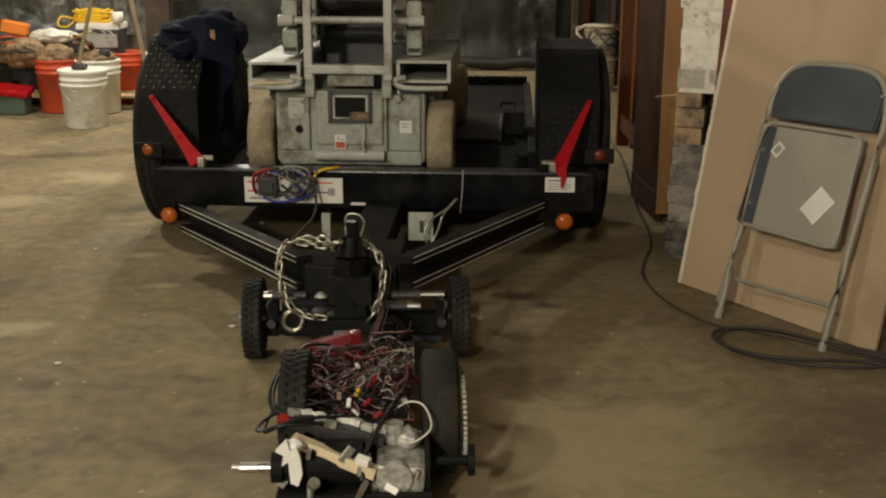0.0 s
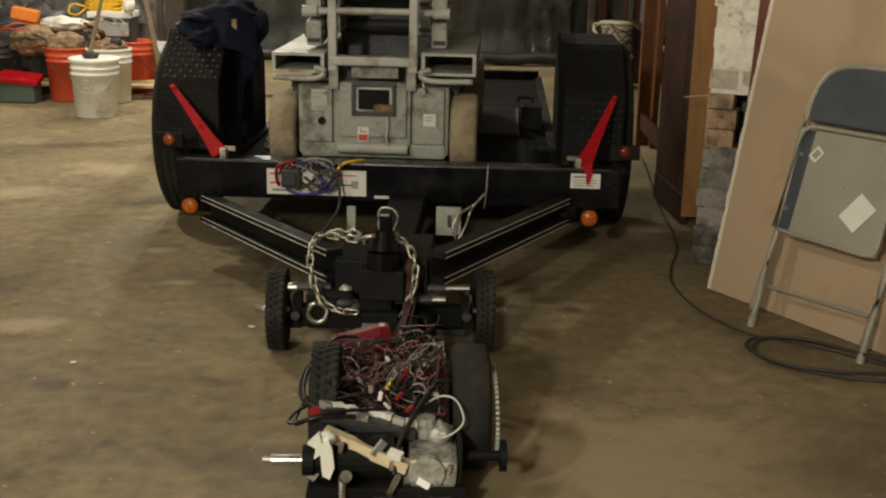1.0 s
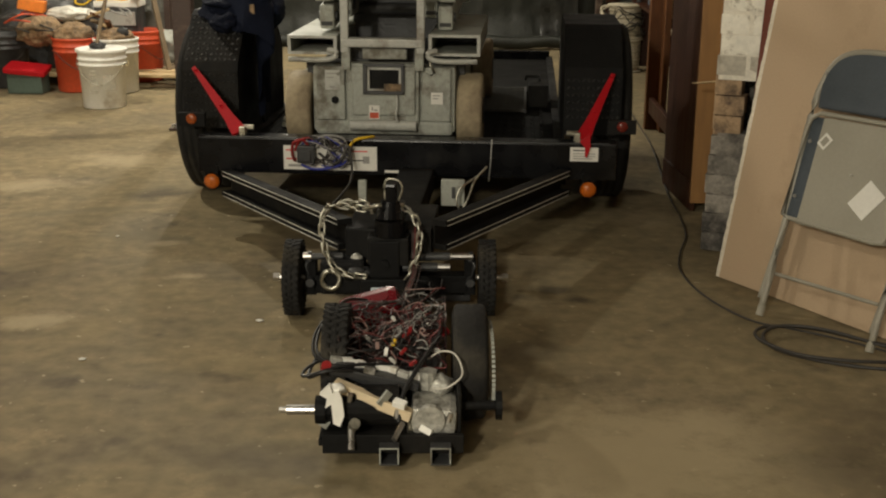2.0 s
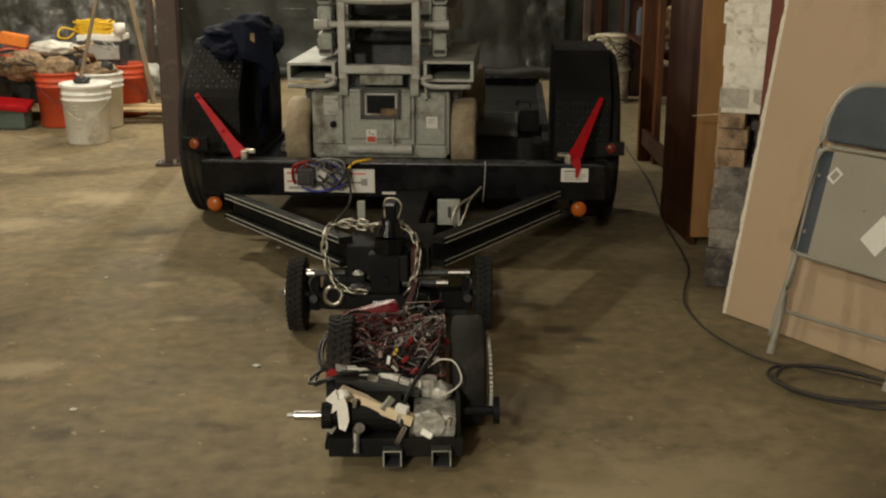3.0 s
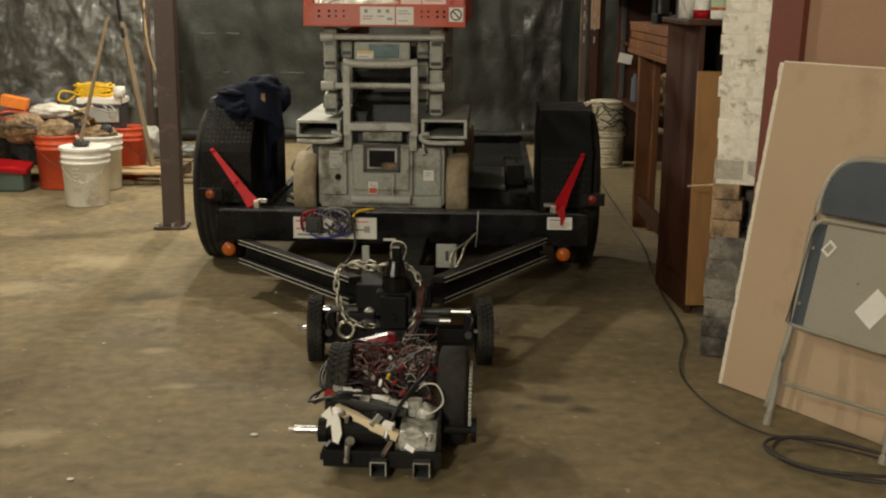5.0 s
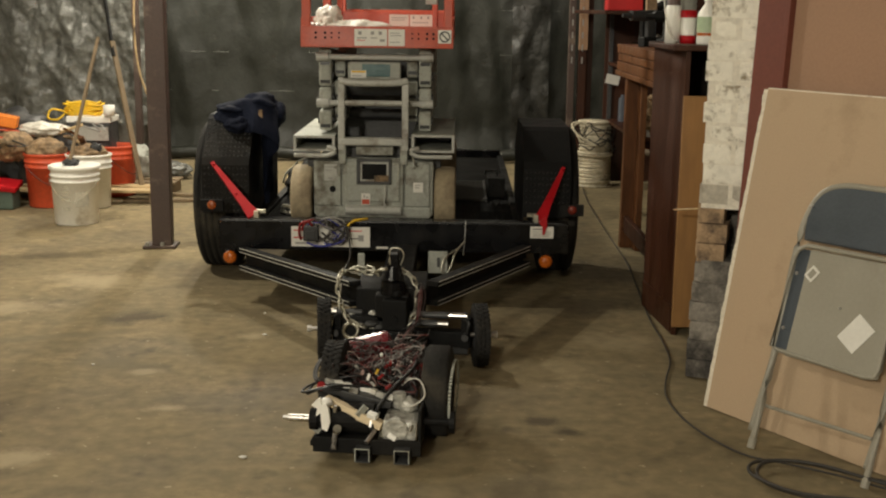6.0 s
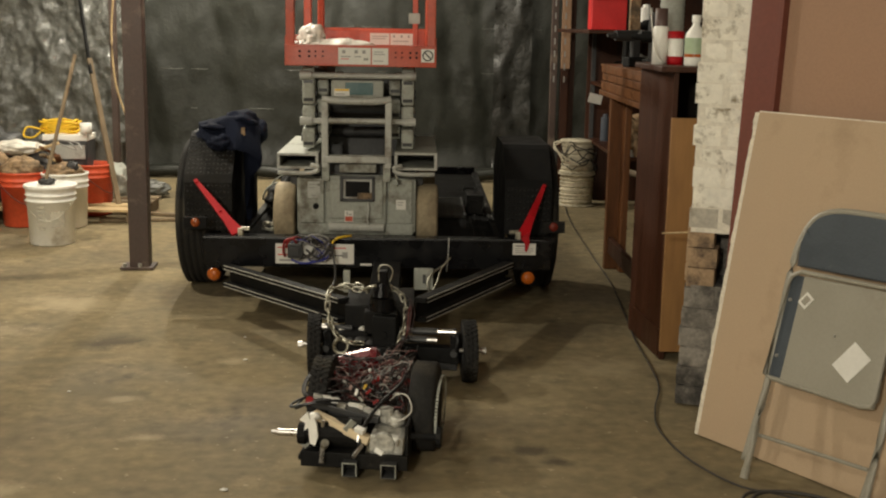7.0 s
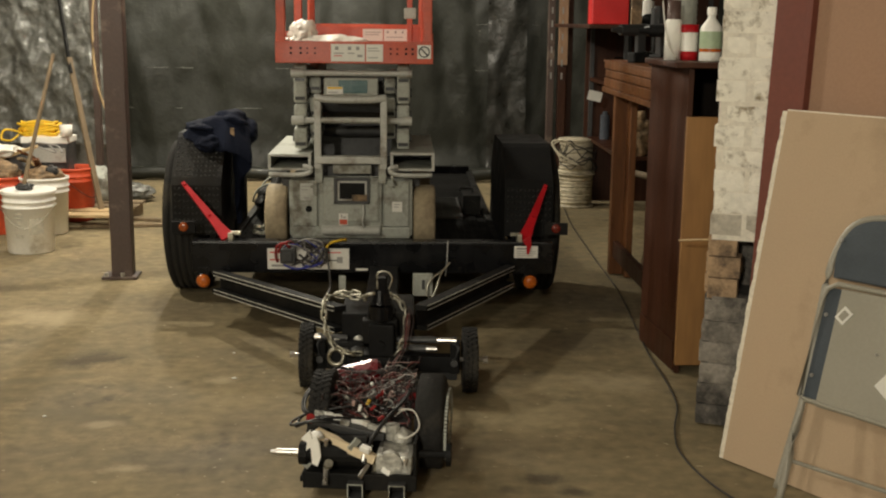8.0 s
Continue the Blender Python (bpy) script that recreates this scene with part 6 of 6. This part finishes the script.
box(bm, 0.93, 1.16, 8.0, 8.16, 1.375, 1.62, 0.006)
BRIGHT_RED = material("bright_red_plastic", (0.6, 0.018, 0.018), 0.45, vary=0.1)
tb1 = tagged(part("red_bin", bm, BRIGHT_RED), "bright red plastic bin hanging by the shelf", "bin")
bm = B()
box(bm, 0.95, 1.14, 7.992, 8.0, 1.56, 1.6, 0.003)
part("lip", bm, BRIGHT_RED, tb1)
bm = B()
box(bm, -0.05, 0.05, -0.002, 0.002, -0.035, 0.035, 0, Matrix.Translation((1.13, 9.0, 0.87)) @ Matrix.Rotation(radians(12), 4, "Y"))
tagged(part("paper_note", bm, WHITE), "white paper card pinned askew on the shelf edge", "paper")

# black cord along the floor to a coil by the chair
bm = B()
run = [(0.98, 9.35), (0.93, 8.6), (0.9, 7.4), (0.885, 6.55), (0.84, 5.9), (0.80, 5.37), (0.79, 5.0), (0.765, 4.7), (0.70, 4.45), (0.665, 4.22), (0.70, 3.95), (0.80, 3.72), (0.92, 3.64), (1.05, 3.55), (1.2, 3.42), (1.4, 3.28)]
sweep(bm, smooth_path([(x, y, 0.008) for x, y in run], 6), 0.0034, 6)
loop = [(1.45, 3.2), (1.2, 3.31), (1.0, 3.33), (0.86, 3.4), (0.785, 3.55), (0.83, 3.65), (0.96, 3.63), (1.1, 3.5), (1.3, 3.33), (1.15, 3.28), (0.97, 3.34), (0.84, 3.44), (0.80, 3.54), (0.86, 3.62), (1.0, 3.58), (1.2, 3.4), (1.5, 3.22)]
sweep(bm, smooth_path([(x, y, 0.02 + 0.01 * math.sin(k)) for k, (x, y) in enumerate(loop)], 6), 0.0055, 6)
tagged(part("extension_cord", bm, CORD), "black extension cord trailing over the floor to a loose coil", "cord")

# ---- the left side: column, buckets, pallet and rubbish ----
col = thing("steel_column", "brown painted steel column on a bolted base plate", "column", pose(-1.75, 6.89, 0, 0, 0, 3))
bm = B()
box(bm, -0.062, 0.05, -0.05, 0.05, 0.012, 2.99, 0.006)
part("shaft", bm, STEEL_BROWN, col)
bm = B()
box(bm, -0.11, 0.075, -0.085, 0.085, 0.0, 0.014, 0.003)
part("base_plate", bm, STEEL_BROWN, col)
for x in (0.0, -0.085):
    bm = B()
    rod(bm, (x, -0.068, 0.014), (x, -0.068, 0.034), 0.012, n=6)
    part("bolt", bm, ALUMINIUM, col)


def bucket(x, y, mat, label, turn=0.0, z=0.0, lid=False):
    bu = thing("bucket", label, "bucket", pose(x, y, z, 0, 0, turn), group="plastic buckets")
    bm = B()
    prof = [(0.001, 0.0), (0.13, 0.0), (0.134, 0.006), (0.146, 0.27), (0.1535, 0.272), (0.1535, 0.279), (0.147, 0.281), (0.148, 0.305), (0.155, 0.307), (0.155, 0.314), (0.149, 0.316), (0.15, 0.35), (0.1565, 0.352), (0.1565, 0.366), (0.15, 0.368), (0.143, 0.3), (0.13, 0.02), (0.001, 0.015)]
    lathe(bm, prof, 40)
    part("body", bm, mat, bu)
    bm = B()
    pts = [(0.157 * math.cos(a), 0.157 * math.sin(a) - 0.005, 0.29 - 0.13 * math.sin(-a) ** 2) for a in [math.pi + 0.0 + math.pi * k / 16 for k in range(17)]]
    sweep(bm, pts, 0.0025, 6)
    part("handle", bm, GREY_DARK if not lid else ZINC, bu, "thin wire bail handle")
    if lid:
        bm = B()
        lathe(bm, [(0.16, 0.352), (0.162, 0.36), (0.162, 0.37), (0.155, 0.374), (0.14, 0.366), (0.001, 0.366)], 40)
        part("lid", bm, mat, bu)
    return bu


bk = bucket(-2.474, 7.605, WHITE_PLASTIC, "white plastic bucket with lid and faded printing", 8, 0, True)
bm = B()
for k, (a, w_, z0, h_) in enumerate(((-1.85, 0.14, 0.24, 0.012), (-1.85, 0.2, 0.215, 0.012), (-1.85, 0.12, 0.19, 0.014), (-1.85, 0.2, 0.15, 0.03), (-1.85, 0.18, 0.1, 0.02), (-1.15, 0.3, 0.12, 0.11))):
    r_ = 0.134 + (z0 + h_ / 2) / 0.27 * 0.012 + 0.0012
    lathe(bm, [(r_, z0), (r_ + 0.0004, z0 + h_)], 6, None, a - w_, a + w_)
part("print", bm, material("faded_print", (0.5, 0.47, 0.38), 0.6, vary=0.25, scale=40), bk)
bucket(-2.565, 8.22, WHITE_PLASTIC, "open white plastic bucket full of scrap", 200, 0.1 * 0)
bucket(-2.86, 8.25, BUCKET_RED, "orange-red plastic bucket full of scrap", 30)
bucket(-2.53, 8.75, BUCKET_RED, "orange-red plastic bucket in shade", 70)
bucket(-3.4, 8.4, GREY_DARK, "dark grey plastic bucket", 10)
for i, (x, y, z, sx, sy, sz, mt_, nm, lb_) in enumerate((
        (-2.565, 8.22, 0.37, 0.12, 0.12, 0.06, JUNK_TAN, "paper_scrap", "tan and black scrap heaped in the white bucket"),
        (-2.86, 8.25, 0.38, 0.13, 0.13, 0.08, JUNK_TAN, "paper_scrap", "crumpled brown paper heaped in the bucket"),
        (-3.12, 8.3, 0.4, 0.15, 0.14, 0.1, JUNK_TAN, "paper_sack", "crumpled tan paper sack"),
        (-2.96, 8.5, 0.5, 0.16, 0.1, 0.05, BAG, "plastic_bag", "crumpled whitish plastic bag on the rubbish"),
        (-2.5, 7.62, 0.385, 0.05, 0.045, 0.025, INK, "glove", "black rubber glove lying on the bucket lid"),
        (-2.5, 8.18, 0.41, 0.04, 0.04, 0.035, INK, "black_knob", "black plastic knob on the scrap"),
        (-2.36, 9.6, 0.07, 0.2, 0.12, 0.07, CRINKLE, "plastic_bag", "crumpled clear plastic on the floor"),
        (-2.98, 8.7, 0.25, 0.25, 0.12, 0.24, GREY_DARK, "rubbish_sack", "dark rubbish sack behind the buckets"),
        (-3.35, 8.9, 0.3, 0.35, 0.2, 0.3, GREY_DARK, "rubbish_sack", "dark sack behind the buckets"),
        (-2.48, 9.1, 0.16, 0.16, 0.15, 0.16, GREY, "paint_sack", "grey sack on the floor"))):
    bm = B()
    lump(bm, (0, 0, 0), (sx, sy, sz), i + 11, 0.26, 4, 2.6)
    tagged(part(nm, bm, mt_, m=pose(x, y, z)), lb_, nm.replace("_", " "))
pal = thing("pallet", "low wooden pallet of weathered boards", "pallet", pose(-2.78, 8.75, 0))
for k in range(4):
    bm = B()
    box(bm, -0.85, 0.68, -0.4 + k * 0.19, -0.27 + k * 0.19, 0.075, 0.093, 0.002)
    part("plank", bm, WOOD_PALE if k < 2 else WOOD_OLD, pal)
for x in (-0.8, 0.0, 0.62):
    bm = B()
    box(bm, x - 0.04, x + 0.04, -0.38, 0.3, 0.0, 0.075, 0.003)
    part("bearer", bm, WOOD_OLD, pal)
bm = B()
rod(bm, (-2.5, 7.6, 0.39), (-2.385, 7.95, 1.16), 0.013, 0.012, 10)
tagged(part("broom_handle", bm, WOOD_OLD), "weathered wooden broom handle standing in the bucket", "broom handle")
bm = B()
box(bm, -0.018, 0.018, -0.012, 0.012, 0, 1.1, 0.003)
tagged(part("wood_lath", bm, WOOD_OLD, m=look((-2.31, 8.62, 0.09), (-2.57, 8.95, 1.1)) @ pose(0, 0, 0, 180)), "weathered wooden lath leaning back", "lath")
bm = B()
rod(bm, (-2.55, 8.9, 1.0), (-2.72, 9.25, 1.65), 0.014, n=10)
tagged(part("dark_pole", bm, BLACK_DULL), "dark pole leaning against the wall", "pole")
bm = B()
sweep(bm, smooth_path([(-2.47, 9.4, 2.995), (-2.47, 9.4, 1.9), (-2.52, 9.4, 1.3), (-2.5, 9.4, 0.9), (-2.42, 9.4, 0.6), (-2.43, 9.38, 0.35)]), 0.0085, 6)
tagged(part("twisted_rope", bm, WOOD_PALE), "pale twisted rope hanging down from ceiling", "rope")
bm = B()
box(bm, -2.745, -2.695, 10.2, 10.27, 0.0, 2.98, 0.004)
tagged(part("timber_post", bm, STEEL_BROWN), "dark timber post standing by the wall", "post", group="timber posts")
bx = thing("tool_case", "grey and black case with a white lid on the rubbish", "case", pose(-2.71, 8.85, 0.095))
bm = B()
box(bm, -0.16, 0.155, -0.1, 0.12, 0.0, 0.43, 0.008)
part("body", bm, GREY_DARK, bx)
bm = B()
box(bm, -0.165, 0.16, -0.105, 0.125, 0.43, 0.475, 0.008)
part("lid", bm, WHITE_PLASTIC, bx)
bm = B()
box(bm, -0.13, 0.14, -0.112, -0.1, 0.3, 0.4, 0.004)
part("front_label", bm, GREY_LIGHT, bx)
rope = thing("rope_coil", "coil of bright yellow rope lying on the case", "rope", pose(-2.79, 8.85, 0.575))
rs = random.Random(4)
for k in range(8):
    bm = B()
    pts = [((0.13 + 0.02 * math.sin(k * 2.3)) * math.cos(2 * math.pi * j / 20) + (0.02 if j % 7 else 0), (0.08 + 0.01 * k % 3 * 0.01) * math.sin(2 * math.pi * j / 20), 0.006 + 0.0115 * k + 0.006 * math.sin(j * 1.3 + k)) for j in range(20)]
    sweep(bm, pts, 0.008, 6, closed=True)
    part("rope_turn", bm, YELLOW, rope)
bm = B()
sweep(bm, smooth_path([(-0.1, -0.03, 0.02), (-0.2, -0.05, 0.04), (-0.22, -0.08, -0.02), (-0.15, -0.1, -0.03), (-0.1, -0.08, 0.01)]), 0.008, 6)
part("rope_tail", bm, YELLOW, rope)
bm = B()
lathe(bm, [(0.001, 0), (0.04, 0), (0.042, 0.08), (0.001, 0.082)], 16)
tagged(part("plastic_cup", bm, WHITE_PLASTIC, m=pose(-2.56, 8.75, 0.575)), "small white plastic cup", "cup")
bm = B()
box(bm, -0.09, 0.09, -0.06, 0.06, -0.04, 0.04, 0.008)
tagged(part("orange_tool", bm, material("orange_plastic", (0.8, 0.22, 0.02), 0.5), m=pose(-3.23, 8.5, 0.56, 0, 12, 10)), "bright orange plastic tool on the rubbish", "tool")
bm = B()
box(bm, -0.12, 0.12, -0.08, 0.08, 0, 0.14, 0.01)
tagged(part("green_case", bm, material("green_grey", (0.07, 0.1, 0.08), 0.5), m=pose(-3.16, 8.12, 0.0)), "dull green tool case on the floor", "case")
bm = B()
box(bm, -0.14, 0.14, -0.1, 0.1, 0, 0.04, 0.01)
tagged(part("red_tray", bm, RED, m=pose(-3.16, 8.12, 0.142, 8, 6, 4)), "red plastic tray lying on the tool case", "tray")
for x, y, turn, length in ((-2.12, 8.45, 8, 0.55), (-2.2, 8.75, -14, 0.7), (-1.7, 8.6, 3, 0.4)):
    bm = B()
    box(bm, -length / 2, length / 2, -0.035, 0.035, 0.001, 0.02, 0.002)
    tagged(part("board_offcut", bm, WOOD_OLD, m=pose(x, y, 0, 0, 0, turn)), "weathered board offcut lying on the floor", "board", group="board offcuts")
rb = random.Random(31)
for k in range(14):
    x, y, z = rb.uniform(-3.3, -2.6), rb.uniform(8.15, 8.6), rb.uniform(0.4, 0.5)
    bm = B()
    if k % 2:
        L = rb.uniform(0.12, 0.3)
        box(bm, -L / 2, L / 2, -0.02, 0.02, -0.008, 0.008, 0.002)
        tagged(part("wood_offcut", bm, (WOOD_OLD, WOOD_PALE, WOOD_RED)[k % 3], m=pose(x, y, z, rb.uniform(-25, 25), rb.uniform(-35, 35), rb.uniform(0, 180))), "small wood offcut lying on the rubbish heap", "offcut", group="rubbish heap")
    else:
        sweep(bm, smooth_path([(rb.uniform(-0.15, 0.15), rb.uniform(-0.08, 0.08), rb.uniform(-0.03, 0.06)) for q in range(5)], 5), 0.006, 6)
        tagged(part("cord_end", bm, (CORD, BUCKET_RED, INK_GREY, CORD)[k // 2 % 4], m=pose(x, y, z)), "tangled cord end lying on the rubbish heap", "cord", group="rubbish heap")
# scraps on the floor
for x, y, r_, nm in ((-1.221, 3.317, 0.012, "a"), (-0.898, 5.044, 0.012, "b"), (-0.764, 3.663, 0.014, "c"), (-0.95, 5.4, 0.008, "d"), (-1.5, 4.6, 0.008, "e")):
    bm = B()
    lump(bm, (0, 0, 0), (r_ * 0.9, r_ * 0.6, r_ * 0.25), int(abs(x) * 100) % 7, 0.4, 2)
    tagged(part("paper_scrap", bm, WHITE, m=pose(x, y, r_ * 0.2)), "tiny pale scrap of paper on the floor", "scrap", group="scraps")


def cordless_drill(m, mat, label):
    dr = thing("power_tool", label, "power tool", m)
    bm = B()
    rod(bm, (0, -0.09, 0.17), (0, 0.07, 0.17), 0.032, 0.028, 14)
    rod(bm, (0, 0.07, 0.17), (0, 0.12, 0.17), 0.018, 0.01, 12)
    part("housing", bm, mat, dr)
    bm = B()
    box(bm, -0.018, 0.018, -0.08, -0.03, 0.05, 0.16, 0.008)
    part("grip", bm, INK, dr)
    bm = B()
    box(bm, -0.035, 0.035, -0.11, 0.0, 0.0, 0.055, 0.008)
    part("battery", bm, BLACK_DULL, dr)
    return dr


for k, (x, y, tz) in enumerate(((0.97, 6.1, 70), (1.0, 6.45, 20), (0.95, 6.8, 110), (1.12, 6.3, 40), (1.15, 6.75, 200))):
    cordless_drill(pose(x, y, 1.178, 0, 0, tz), (BLACK_DULL, GREY_DARK, INK)[k % 3], "dark cordless power tool standing on the desk leaf")
for k, (x, y, z0, z1) in enumerate(((1.25, 8.05, 0.95, 1.3), (1.33, 8.05, 0.9, 1.3), (1.18, 8.02, 1.0, 1.33), (1.42, 8.05, 0.85, 1.3))):
    bm = B()
    rod(bm, (x, y, z0), (x, y, 1.351), 0.012, n=8)
    lump(bm, (x, y, z0), (0.035, 0.02, 0.05), k, 0.3, 2)
    tagged(part("hanging_tool", bm, JUNK[k]), "dark hand tool hanging below the shelf board", "hand tool", group="hanging tools")


# ---- what moves ----
def glide(rows, t):
    """Values at t between rows of (seconds, values), smoothly."""
    ts = [r[0] for r in rows]
    i = max(1, min(len(ts) - 1, int(np.searchsorted(ts, t))))
    def slope(k):
        a, b = rows[max(k - 1, 0)], rows[min(k + 1, len(rows) - 1)]
        return [(q - p) / (b[0] - a[0]) for p, q in zip(a[1:], b[1:])]
    a, b, h = rows[i - 1], rows[i], ts[i] - ts[i - 1]
    s = (t - a[0]) / h
    return [p * (2 * s ** 3 - 3 * s * s + 1) + h * ma * (s ** 3 - 2 * s * s + s) + q * (3 * s * s - 2 * s ** 3) + h * mb * (s ** 3 - s * s)
            for p, q, ma, mb in zip(a[1:], b[1:], slope(i - 1), slope(i))]


def motions():
    times = [0.125 * k for k in range(65)]
    for carrier, rows, wheels in ((trailer, TRAILER_ROWS, TRAILER_WHEELS), (tug, TUG_ROWS, TUG_WHEELS)):
        walk(carrier, [(t, pose(x, y, 0, 0, 0, yaw)) for t, (x, y, yaw) in ((t, glide(rows, t)) for t in times)])
        start = rows[0][2]
        for wheel, (x, y, z), radius, steer in wheels:
            turn = [(t, pose(x, y, z, 0, 0, glide(STEER_ROWS, t)[0] if steer else 0) @ pose(0, 0, 0, -math.degrees((glide(rows, t)[1] - start) / radius))) for t in times]
            walk(wheel, turn)
    for rider, spot in RIDERS:
        walk(rider, [(t, pose(x, y, 0, 0, 0, yaw) @ spot) for t, (x, y, yaw) in ((t, glide(TRAILER_ROWS, t)) for t in times)])


motions()
